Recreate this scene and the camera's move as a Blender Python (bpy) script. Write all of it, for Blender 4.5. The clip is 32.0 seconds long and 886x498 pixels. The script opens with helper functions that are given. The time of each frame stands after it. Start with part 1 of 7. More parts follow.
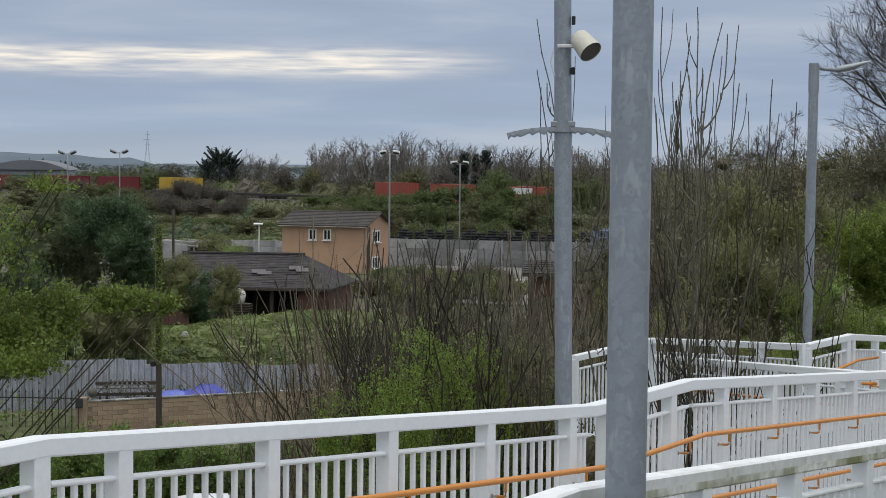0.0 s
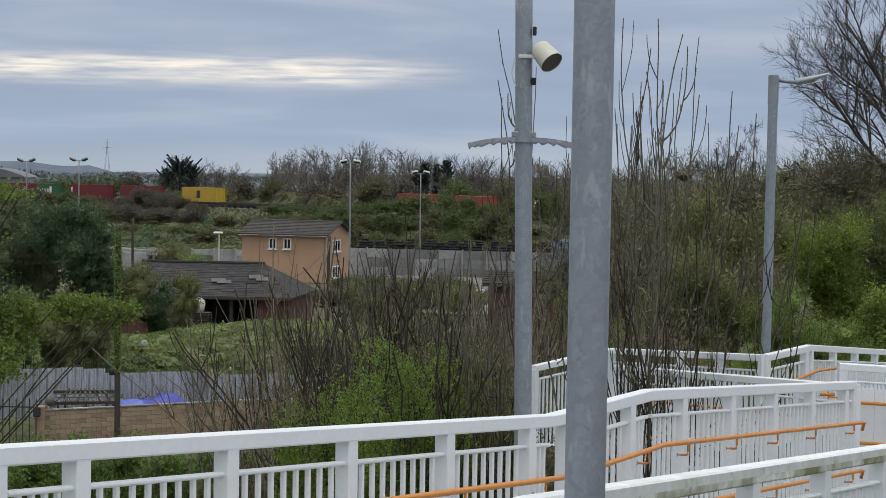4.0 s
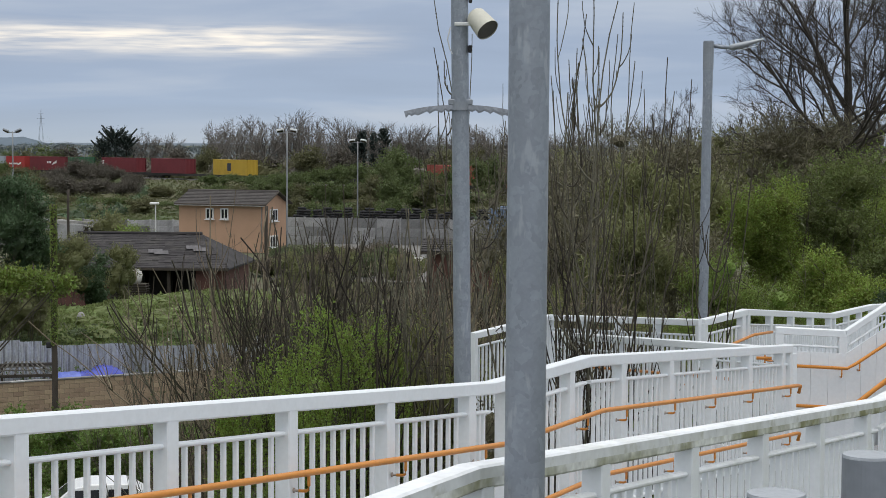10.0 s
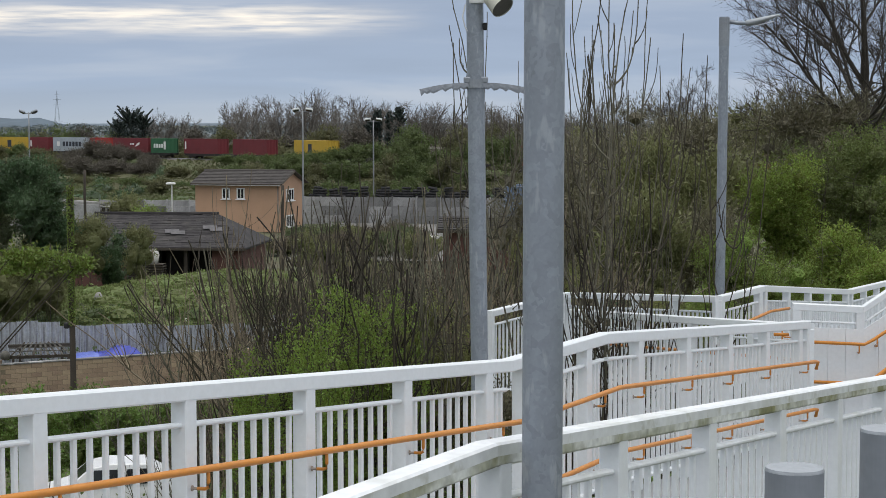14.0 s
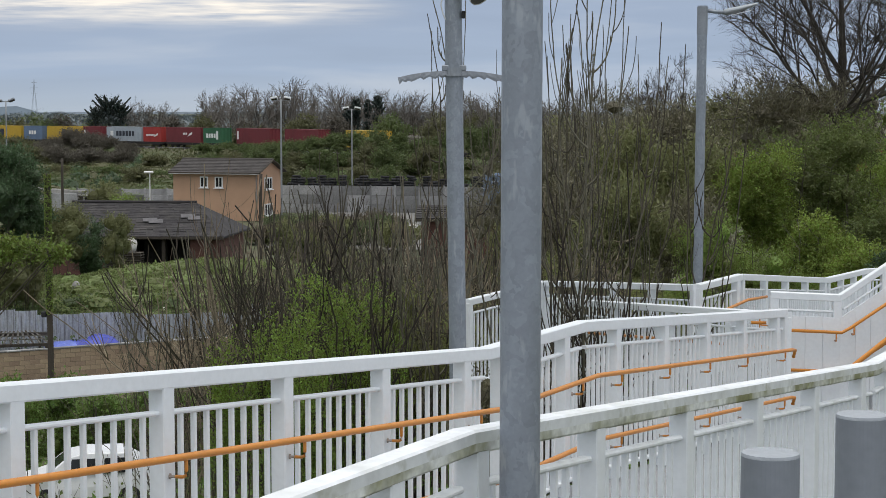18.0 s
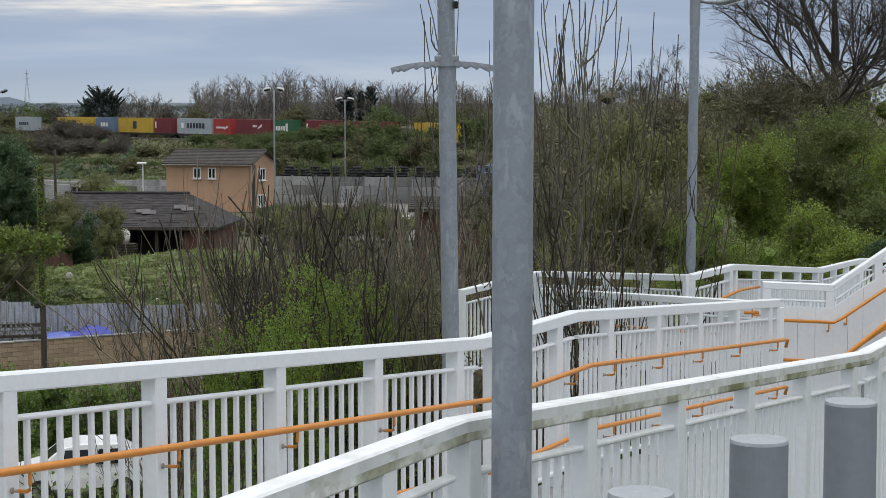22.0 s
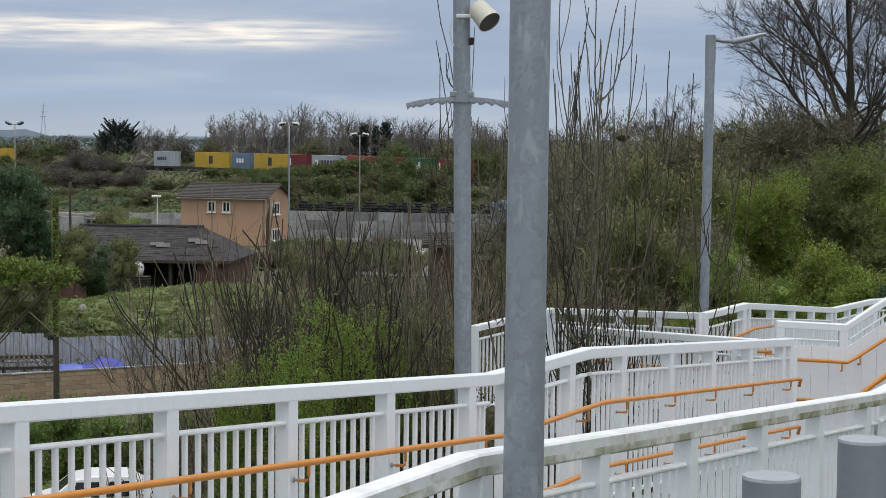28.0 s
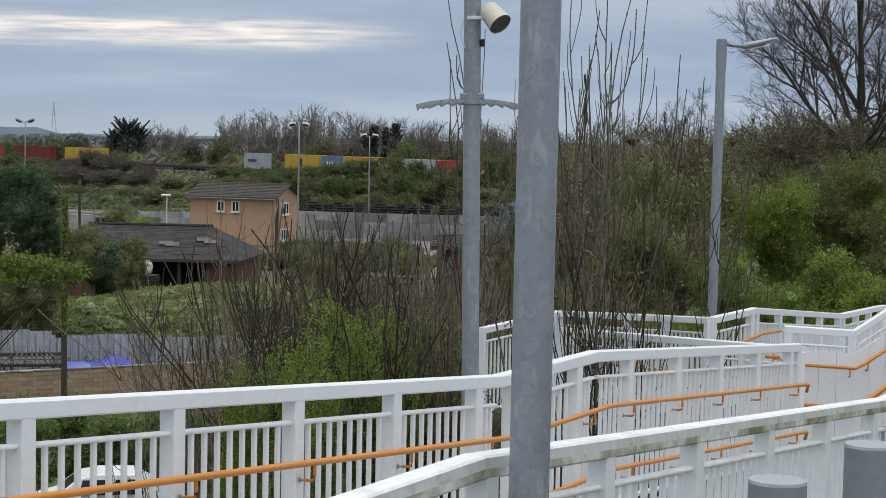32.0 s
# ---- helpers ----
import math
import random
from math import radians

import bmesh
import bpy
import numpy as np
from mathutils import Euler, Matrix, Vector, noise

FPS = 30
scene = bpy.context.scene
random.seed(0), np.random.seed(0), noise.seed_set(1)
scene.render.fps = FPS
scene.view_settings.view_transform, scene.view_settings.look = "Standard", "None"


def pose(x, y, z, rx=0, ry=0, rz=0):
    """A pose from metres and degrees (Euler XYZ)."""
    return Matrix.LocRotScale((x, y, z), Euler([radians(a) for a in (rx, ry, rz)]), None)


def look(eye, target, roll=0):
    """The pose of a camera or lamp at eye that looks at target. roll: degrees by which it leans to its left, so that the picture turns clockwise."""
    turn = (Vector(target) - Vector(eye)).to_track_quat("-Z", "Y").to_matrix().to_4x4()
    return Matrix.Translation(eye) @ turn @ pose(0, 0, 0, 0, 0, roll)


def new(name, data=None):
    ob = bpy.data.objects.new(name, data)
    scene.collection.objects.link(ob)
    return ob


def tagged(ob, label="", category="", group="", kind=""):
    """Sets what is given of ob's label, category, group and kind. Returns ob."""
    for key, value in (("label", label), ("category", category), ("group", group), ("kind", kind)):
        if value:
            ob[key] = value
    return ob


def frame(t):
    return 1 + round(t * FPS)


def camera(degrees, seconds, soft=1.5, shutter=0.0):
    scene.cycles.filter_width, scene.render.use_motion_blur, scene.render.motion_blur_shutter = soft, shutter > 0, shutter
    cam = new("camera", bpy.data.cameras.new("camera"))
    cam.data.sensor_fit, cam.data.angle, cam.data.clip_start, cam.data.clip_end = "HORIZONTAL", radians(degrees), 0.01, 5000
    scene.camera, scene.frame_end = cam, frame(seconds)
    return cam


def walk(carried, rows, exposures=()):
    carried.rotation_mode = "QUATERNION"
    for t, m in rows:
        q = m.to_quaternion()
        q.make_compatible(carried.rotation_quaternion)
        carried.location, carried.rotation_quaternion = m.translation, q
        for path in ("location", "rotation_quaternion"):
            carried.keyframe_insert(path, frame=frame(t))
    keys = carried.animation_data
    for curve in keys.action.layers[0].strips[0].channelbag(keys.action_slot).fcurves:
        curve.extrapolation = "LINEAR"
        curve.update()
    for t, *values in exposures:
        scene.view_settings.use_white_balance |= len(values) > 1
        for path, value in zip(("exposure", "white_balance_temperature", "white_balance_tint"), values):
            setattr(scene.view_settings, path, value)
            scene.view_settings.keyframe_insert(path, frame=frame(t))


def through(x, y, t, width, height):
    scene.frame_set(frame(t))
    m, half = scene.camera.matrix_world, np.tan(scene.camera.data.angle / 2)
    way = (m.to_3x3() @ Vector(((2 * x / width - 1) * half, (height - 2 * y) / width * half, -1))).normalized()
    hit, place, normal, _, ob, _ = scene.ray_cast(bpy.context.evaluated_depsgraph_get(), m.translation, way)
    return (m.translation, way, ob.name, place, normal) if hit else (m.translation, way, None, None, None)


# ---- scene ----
# One camera on a high ramp beside a railway. x: right, y: ahead, z: up; the yard lies at z = 0.
cam = camera(27.5, 32.0, soft=0.55)
PATH = [
    (0, (-0.001, -0.013, 11.005), (-5.25, 99.74, 6.24), 0.49),
    (0.5, (-0.002, -0.013, 11.005), (-4.92, 99.76, 6.35), 0.66),
    (1, (-0.002, -0.013, 11.006), (-4.69, 99.77, 6.43), 0.75),
    (1.5, (-0.001, -0.016, 11.007), (-4.44, 99.78, 6.49), 0.80),
    (2, (-0.001, -0.015, 11.007), (-4.19, 99.80, 6.55), 0.75),
    (2.5, (-0.001, -0.014, 11.007), (-3.93, 99.81, 6.57), 0.73),
    (3, (-0.001, -0.013, 11.006), (-3.68, 99.82, 6.64), 0.79),
    (3.5, (-0.001, -0.010, 11.005), (-3.41, 99.84, 6.78), 0.81),
    (5.5, (-0.001, -0.015, 11.007), (-1.91, 99.88, 6.82), 0.69),
    (6, (-0.001, -0.014, 11.005), (-1.58, 99.88, 6.65), 0.66),
    (6.5, (-0.001, -0.009, 11.004), (-1.25, 99.88, 6.55), 0.63),
    (7, (-0.001, -0.012, 11.005), (-0.94, 99.88, 6.46), 0.63),
    (7.5, (-0.001, -0.013, 11.005), (-0.68, 99.88, 6.39), 0.59),
    (8, (-0.001, -0.011, 11.005), (-0.41, 99.87, 6.19), 0.49),
    (8.5, (-0.001, -0.007, 11.006), (-0.19, 99.86, 5.92), 0.41),
    (9, (-0.001, -0.006, 11.007), (0.00, 99.85, 5.59), 0.32),
    (9.5, (-0.001, -0.005, 11.008), (0.18, 99.83, 5.29), 0.30),
    (10, (-0.001, -0.004, 11.008), (0.37, 99.82, 5.07), 0.28),
    (10.5, (-0.002, -0.000, 11.009), (0.52, 99.81, 4.94), 0.30),
    (11, (-0.001, -0.002, 11.010), (0.63, 99.80, 4.80), 0.26),
    (11.5, (-0.001, -0.004, 11.010), (0.66, 99.79, 4.63), 0.19),
    (12, (0.001, -0.007, 11.008), (0.51, 99.77, 4.39), 0.06),
    (12.5, (0.002, -0.008, 11.005), (0.20, 99.76, 4.14), -0.05),
    (13, (0.001, -0.004, 11.003), (-0.11, 99.75, 4.01), -0.08),
    (13.5, (0.000, -0.001, 11.003), (-0.38, 99.75, 3.91), -0.11),
    (14, (-0.001, -0.001, 11.004), (-0.53, 99.74, 3.88), -0.09),
    (14.5, (-0.001, 0.003, 11.004), (-0.51, 99.75, 3.87), -0.12),
    (16.5, (-0.000, -0.003, 11.000), (0.01, 99.71, 3.43), -0.16),
    (17, (-0.001, -0.002, 11.000), (0.15, 99.71, 3.36), -0.06),
    (17.5, (-0.000, -0.001, 11.000), (0.40, 99.70, 3.31), -0.05),
    (18, (0.001, -0.004, 11.000), (0.66, 99.69, 3.26), -0.03),
    (18.5, (0.004, -0.012, 11.001), (0.95, 99.68, 3.21), -0.00),
    (19, (0.004, -0.015, 11.001), (1.09, 99.67, 3.20), 0.08),
    (19.5, (0.001, -0.005, 10.999), (1.06, 99.68, 3.18), 0.13),
    (20, (0.000, 0.000, 10.997), (0.93, 99.69, 3.14), 0.16),
    (20.5, (0.000, 0.001, 10.997), (0.83, 99.69, 3.10), 0.16),
    (21, (0.000, -0.001, 10.997), (0.84, 99.68, 3.04), 0.13),
    (21.5, (0.002, -0.006, 10.997), (0.94, 99.66, 2.92), 0.04),
    (22, (0.006, -0.014, 10.996), (1.03, 99.64, 2.75), -0.07),
    (22.5, (0.007, -0.018, 10.995), (1.06, 99.63, 2.62), -0.07),
    (23, (0.006, -0.017, 10.996), (1.08, 99.62, 2.59), -0.03),
    (23.5, (0.005, -0.016, 10.997), (1.11, 99.64, 2.77), -0.01),
    (24, (0.005, -0.017, 10.997), (1.20, 99.67, 3.15), 0.12),
    (24.5, (0.006, -0.018, 10.997), (1.26, 99.70, 3.57), 0.17),
    (25, (0.007, -0.021, 10.996), (1.21, 99.72, 3.90), 0.22),
    (25.5, (0.007, -0.022, 10.994), (1.02, 99.74, 4.14), 0.27),
    (27.5, (0.004, -0.011, 10.991), (0.32, 99.79, 4.68), 0.49),
    (28, (0.005, -0.018, 10.991), (0.28, 99.78, 4.73), 0.50),
    (28.5, (0.007, -0.020, 10.990), (0.15, 99.78, 4.68), 0.52),
    (29, (0.007, -0.021, 10.990), (-0.05, 99.78, 4.62), 0.57),
    (29.5, (0.007, -0.022, 10.990), (-0.21, 99.77, 4.61), 0.68),
    (30, (0.008, -0.020, 10.990), (-0.34, 99.78, 4.62), 0.77),
    (30.5, (0.007, -0.020, 10.990), (-0.33, 99.78, 4.66), 0.84),
    (31, (0.007, -0.022, 10.990), (-0.23, 99.78, 4.71), 0.93),
    (31.5, (0.007, -0.018, 10.989), (-0.17, 99.79, 4.73), 1.01),
    (32, (0.007, -0.014, 10.988), (-0.20, 99.80, 4.82), 1.08),
]
LIGHTEN = ((0, -0.07), (3, -0.07), (7, -0.03), (10, 0.03), (20, 0.03), (28, 0.04), (32, 0.0))
walk(cam, [(t, look(eye, goal, roll)) for t, eye, goal, roll in PATH], LIGHTEN)

# ---- sky and light ----
world = bpy.data.worlds.new("world")
scene.world = world
world.use_nodes = True


def sky():
    nt = world.node_tree
    nt.nodes.clear()
    N, L = nt.nodes.new, nt.links.new

    def math_node(op, a, b=None):
        n = N("ShaderNodeMath")
        n.operation = op
        for i, v in enumerate((a, b)):
            if v is None:
                continue
            if isinstance(v, (int, float)):
                n.inputs[i].default_value = v
            else:
                L(v, n.inputs[i])
        return n.outputs[0]

    tc = N("ShaderNodeTexCoord")
    sep = N("ShaderNodeSeparateXYZ")
    L(tc.outputs["Generated"], sep.inputs[0])
    x, y, z = sep.outputs
    # overcast dome: blue-grey low down, brighter towards the zenith
    ramp = N("ShaderNodeValToRGB")
    e = ramp.color_ramp.elements
    stops = ((0.0, (0.42, 0.49, 0.58)), (0.02, (0.365, 0.455, 0.60)), (0.05, (0.335, 0.415, 0.560)), (0.10, (0.37, 0.44, 0.57)),
             (0.2, (0.50, 0.55, 0.63)), (0.5, (0.95, 0.98, 1.0)), (1.0, (1.2, 1.2, 1.2)))
    for i, (p, c) in enumerate(stops):
        el = e[i] if i < 2 else e.new(p)
        el.position, el.color = p, (*c, 1)
    L(z, ramp.inputs[0])
    # long flat streaks of cloud
    stretch = N("ShaderNodeMapping")
    stretch.inputs["Scale"].default_value = (5.0, 5.0, 70.0)
    L(tc.outputs["Generated"], stretch.inputs[0])
    noise_a = N("ShaderNodeTexNoise")
    noise_a.inputs["Scale"].default_value, noise_a.inputs["Detail"].default_value = 1.6, 5.0
    L(stretch.outputs[0], noise_a.inputs["Vector"])
    band = N("ShaderNodeMapRange")
    band.inputs["From Min"].default_value, band.inputs["From Max"].default_value = 0.35, 0.7
    band.inputs["To Min"].default_value, band.inputs["To Max"].default_value = 0.94, 1.08
    soft = N("ShaderNodeMapping")
    soft.inputs["Scale"].default_value = (3.4, 3.4, 30.0)
    L(tc.outputs["Generated"], soft.inputs[0])
    noise_c = N("ShaderNodeTexNoise")
    noise_c.inputs["Scale"].default_value, noise_c.inputs["Detail"].default_value, noise_c.inputs["Distortion"].default_value = 1.5, 5.0, 0.4
    L(soft.outputs[0], noise_c.inputs["Vector"])
    L(noise_c.outputs[0], band.inputs[0])
    bank = N("ShaderNodeMapRange")
    bank.inputs["From Min"].default_value, bank.inputs["From Max"].default_value, bank.inputs["To Max"].default_value = 0.50, 0.70, 0.5
    L(noise_c.outputs[0], bank.inputs[0])
    pale = N("ShaderNodeMix")
    pale.data_type = "RGBA"
    pale.inputs[7].default_value = (0.50, 0.54, 0.60, 1)
    L(bank.outputs[0], pale.inputs[0])
    L(ramp.outputs[0], pale.inputs[6])
    scale = N("ShaderNodeVectorMath")
    scale.operation = "SCALE"
    L(pale.outputs[2], scale.inputs[0])
    L(band.outputs[0], scale.inputs["Scale"])
    # one gap in the cloud, low in the sky, where brighter light comes through
    up = math_node("DIVIDE", math_node("SUBTRACT", math_node("ADD", z, math_node("MULTIPLY", noise_a.outputs[0], 0.010)), 0.0600), 0.0070)
    tall = math_node("POWER", 2.718, math_node("MULTIPLY", math_node("MULTIPLY", up, up), -1.0))
    side = N("ShaderNodeMapRange")
    side.interpolation_type = "SMOOTHSTEP"
    side.inputs["From Min"].default_value, side.inputs["From Max"].default_value = 0.0, -0.10
    L(x, side.inputs[0])
    end = N("ShaderNodeMapRange")
    end.interpolation_type = "SMOOTHSTEP"
    end.inputs["From Min"].default_value, end.inputs["From Max"].default_value = -0.75, -0.4
    L(x, end.inputs[0])
    ahead = math_node("GREATER_THAN", y, 0.0)
    fine = N("ShaderNodeMapRange")
    fine.inputs["From Min"].default_value, fine.inputs["From Max"].default_value = 0.32, 0.66
    noise_b = N("ShaderNodeTexNoise")
    noise_b.inputs["Scale"].default_value, noise_b.inputs["Detail"].default_value = 6.0, 5.0
    L(stretch.outputs[0], noise_b.inputs["Vector"])
    L(noise_b.outputs[0], fine.inputs[0])
    amount = math_node("MULTIPLY", math_node("MULTIPLY", tall, side.outputs[0]), math_node("MULTIPLY", ahead, end.outputs[0]))
    amount = math_node("MULTIPLY", amount, math_node("ADD", math_node("MULTIPLY", fine.outputs[0], 0.75), 0.25))
    glow = N("ShaderNodeMix")
    glow.data_type = "RGBA"
    glow.inputs[7].default_value = (1.05, 0.97, 0.86, 1)
    L(amount, glow.inputs[0])
    L(scale.outputs[0], glow.inputs[6])
    # clear sky above the cloud tints what comes through
    nishita = N("ShaderNodeTexSky")
    nishita.sky_type, nishita.sun_disc = "NISHITA", False
    nishita.sun_elevation, nishita.sun_rotation = radians(75), radians(167)
    bg_a, bg_b, add, out = N("ShaderNodeBackground"), N("ShaderNodeBackground"), N("ShaderNodeAddShader"), N("ShaderNodeOutputWorld")
    L(glow.outputs[2], bg_a.inputs[0])
    bg_a.inputs[1].default_value = 0.975
    L(nishita.outputs[0], bg_b.inputs[0])
    bg_b.inputs[1].default_value = 0.006
    L(bg_a.outputs[0], add.inputs[0])
    L(bg_b.outputs[0], add.inputs[1])
    L(add.outputs[0], out.inputs[0])


sky()
sun = new("sun", bpy.data.lights.new("sun", "SUN"))
sun.data.energy, sun.data.angle, sun.data.color = 1.15, radians(25), (1.0, 0.975, 0.94)
sun.matrix_world = look((4, -16, 60), (0, 0, 0))

# ---- materials ----


def mat(name, color, rough=0.7, metal=0.0, vary=0.25, scale=3.0, fine=40.0, bump=0.15, tint=None, per="", patch=0.5, width=0.3):
    """A surface with two scales of variation; tint: the colour of its stains; per: 'island' or 'object' for piece-to-piece change."""
    m = bpy.data.materials.new(name)
    m.use_nodes = True
    nt = m.node_tree
    N, L = nt.nodes.new, nt.links.new
    b = nt.nodes["Principled BSDF"]
    tc = N("ShaderNodeTexCoord")
    big, small = N("ShaderNodeTexNoise"), N("ShaderNodeTexNoise")
    for n, s in ((big, scale), (small, fine)):
        n.inputs["Scale"].default_value, n.inputs["Detail"].default_value = s, 4.0
        L(tc.outputs["Object"], n.inputs["Vector"])
    dark = tint or tuple(c * 0.55 for c in color)
    mix = N("ShaderNodeMix")
    mix.data_type = "RGBA"
    mix.inputs[6].default_value, mix.inputs[7].default_value = (*color, 1), (*dark, 1)
    rng = N("ShaderNodeMapRange")
    rng.inputs["From Min"].default_value, rng.inputs["From Max"].default_value = patch - 0.05, patch - 0.05 + width
    rng.inputs["To Max"].default_value = min(1.0, vary * 2)
    L(big.outputs[0], rng.inputs[0])
    L(rng.outputs[0], mix.inputs[0])
    grain = N("ShaderNodeHueSaturation")
    val = N("ShaderNodeMapRange")
    val.inputs["From Min"].default_value, val.inputs["From Max"].default_value = 0.25, 0.75
    val.inputs["To Min"].default_value, val.inputs["To Max"].default_value = 1 - vary * 0.6, 1 + vary * 0.6
    L(small.outputs[0], val.inputs[0])
    last = val.outputs[0]
    if per:
        src = N("ShaderNodeNewGeometry").outputs["Random Per Island"] if per == "island" else N("ShaderNodeObjectInfo").outputs["Random"]
        r = N("ShaderNodeMapRange")
        r.inputs["To Min"].default_value, r.inputs["To Max"].default_value = 1 - vary, 1 + vary
        L(src, r.inputs[0])
        mul = N("ShaderNodeMath")
        mul.operation = "MULTIPLY"
        L(r.outputs[0], mul.inputs[0])
        L(last, mul.inputs[1])
        last = mul.outputs[0]
        hue = N("ShaderNodeMapRange")
        hue.inputs["To Min"].default_value, hue.inputs["To Max"].default_value = 0.5 - 0.05 * vary, 0.5 + 0.05 * vary
        L(src, hue.inputs[0])
        L(hue.outputs[0], grain.inputs["Hue"])
    L(last, grain.inputs["Value"])
    L(mix.outputs[2], grain.inputs["Color"])
    L(grain.outputs[0], b.inputs["Base Color"])
    b.inputs["Roughness"].default_value, b.inputs["Metallic"].default_value = rough, metal
    if bump:
        bp = N("ShaderNodeBump")
        bp.inputs["Strength"].default_value, bp.inputs["Distance"].default_value = bump, 0.02
        L(small.outputs[0], bp.inputs["Height"])
        L(bp.outputs[0], b.inputs["Normal"])
    return m


def leaf_mat(name, color, vary=0.45, through=0.42, scale=0.6):
    m = mat(name, color, rough=0.55, vary=vary, scale=scale, fine=6.0, bump=0.0, per="island")
    nt = m.node_tree
    b = nt.nodes["Principled BSDF"]
    t, mx = nt.nodes.new("ShaderNodeBsdfTranslucent"), nt.nodes.new("ShaderNodeMixShader")
    nt.links.new(b.inputs["Base Color"].links[0].from_socket, t.inputs[0])
    mx.inputs[0].default_value = through
    nt.links.new(b.outputs[0], mx.inputs[1])
    nt.links.new(t.outputs[0], mx.inputs[2])
    nt.links.new(mx.outputs[0], nt.nodes["Material Output"].inputs[0])
    return m


def galv_mat(name, color, cell=36.0, contrast=0.11, run=0.42):
    """Weathered zinc: crystal-like patches, tall pale runs and fine specks."""
    m = mat(name, color, rough=0.48, metal=0.35, vary=0.10, scale=5, fine=60, bump=0.04)
    nt = m.node_tree
    N, L = nt.nodes.new, nt.links.new
    b = nt.nodes["Principled BSDF"]
    base = b.inputs["Base Color"].links[0].from_socket
    tc = N("ShaderNodeTexCoord")

    def stretched(sx, sz):
        mp = N("ShaderNodeMapping")
        mp.inputs["Scale"].default_value = (sx, sx, sz)
        L(tc.outputs["Object"], mp.inputs[0])
        return mp.outputs[0]

    vor = N("ShaderNodeTexVoronoi")
    vor.inputs["Scale"].default_value = cell
    wob = N("ShaderNodeTexNoise")
    wob.inputs["Scale"].default_value = 18.0
    L(tc.outputs["Object"], wob.inputs["Vector"])
    mixv = N("ShaderNodeMix")
    mixv.data_type = "VECTOR"
    mixv.inputs[0].default_value = 0.10
    L(stretched(1.0, 0.6), mixv.inputs[4])
    L(wob.outputs[1], mixv.inputs[5])
    L(mixv.outputs[1], vor.inputs["Vector"])
    sep = N("ShaderNodeSeparateColor")
    L(vor.outputs["Color"], sep.inputs[0])
    tone = N("ShaderNodeMapRange")
    tone.inputs["To Min"].default_value, tone.inputs["To Max"].default_value = 1 - contrast, 1 + contrast
    L(sep.outputs[0], tone.inputs[0])
    hs = N("ShaderNodeHueSaturation")
    L(base, hs.inputs["Color"])
    L(tone.outputs[0], hs.inputs["Value"])
    runs = N("ShaderNodeTexNoise")
    runs.inputs["Scale"].default_value, runs.inputs["Detail"].default_value = 1.0, 3.0
    L(stretched(26.0, 7.0), runs.inputs["Vector"])
    edge = N("ShaderNodeMapRange")
    edge.inputs["From Min"].default_value, edge.inputs["From Max"].default_value = 0.60, 0.68
    edge.inputs["To Max"].default_value = run
    L(runs.outputs[0], edge.inputs[0])
    pale = N("ShaderNodeMix")
    pale.data_type = "RGBA"
    pale.inputs[7].default_value = (0.47, 0.50, 0.54, 1)
    L(edge.outputs[0], pale.inputs[0])
    L(hs.outputs[0], pale.inputs[6])
    L(pale.outputs[2], b.inputs["Base Color"])
    return m


def streaked(m, color, sx, sz, lo, hi, amount):
    """Adds long runs of another colour down a surface."""
    nt = m.node_tree
    N, L = nt.nodes.new, nt.links.new
    b = nt.nodes["Principled BSDF"]
    base = b.inputs["Base Color"].links[0].from_socket
    tc, mp, n, r, mx = N("ShaderNodeTexCoord"), N("ShaderNodeMapping"), N("ShaderNodeTexNoise"), N("ShaderNodeMapRange"), N("ShaderNodeMix")
    mp.inputs["Scale"].default_value = (sx, sx, sz)
    n.inputs["Scale"].default_value, n.inputs["Detail"].default_value = 1.0, 4.0
    r.inputs["From Min"].default_value, r.inputs["From Max"].default_value, r.inputs["To Max"].default_value = lo, hi, amount
    mx.data_type = "RGBA"
    mx.inputs[7].default_value = (*color, 1)
    L(tc.outputs["Object"], mp.inputs[0])
    L(mp.outputs[0], n.inputs["Vector"])
    L(n.outputs[0], r.inputs[0])
    L(r.outputs[0], mx.inputs[0])
    L(base, mx.inputs[6])
    L(mx.outputs[2], b.inputs["Base Color"])
    return m


WHITE = mat("white_paint", (0.785, 0.815, 0.845), rough=0.38, vary=0.06, scale=1.6, fine=30, bump=0.05, tint=(0.60, 0.63, 0.62))
WHITE_ALGAE = mat("white_paint_with_algae", (0.79, 0.815, 0.84), rough=0.5, vary=0.17, scale=2.6, fine=16, bump=0.08, tint=(0.40, 0.41, 0.31), patch=0.52, width=0.22)
ALGAE_FACE = streaked(mat("grimy_white_paint", (0.66, 0.685, 0.69), rough=0.55, vary=0.22, scale=3, fine=14, bump=0.08, tint=(0.38, 0.39, 0.29), patch=0.52, width=0.2), (0.30, 0.30, 0.20), 9.0, 9.0, 0.58, 0.72, 0.6)
ALGAE_EDGE = mat("algae_stained_paint", (0.66, 0.68, 0.65), rough=0.6, vary=0.5, scale=4, fine=20, bump=0.1, tint=(0.21, 0.215, 0.10), patch=0.46, width=0.22)
ORANGE = mat("orange_coating", (0.62, 0.24, 0.035), rough=0.35, vary=0.12, scale=3, fine=40, bump=0.03)
GALV = galv_mat("galvanised_steel", (0.285, 0.315, 0.360))
GALV_PLAIN = mat("plain_grey_steel", (0.235, 0.255, 0.285), rough=0.55, metal=0.3, vary=0.10, scale=9, fine=50, bump=0.04)
# pale grey of the lantern; on the post caps it paints their lit tops
GALV_PALE = mat("pale_steel_and_lit_caps", (0.36, 0.385, 0.415), rough=0.5, metal=0.2, vary=0.2, scale=8, fine=40)
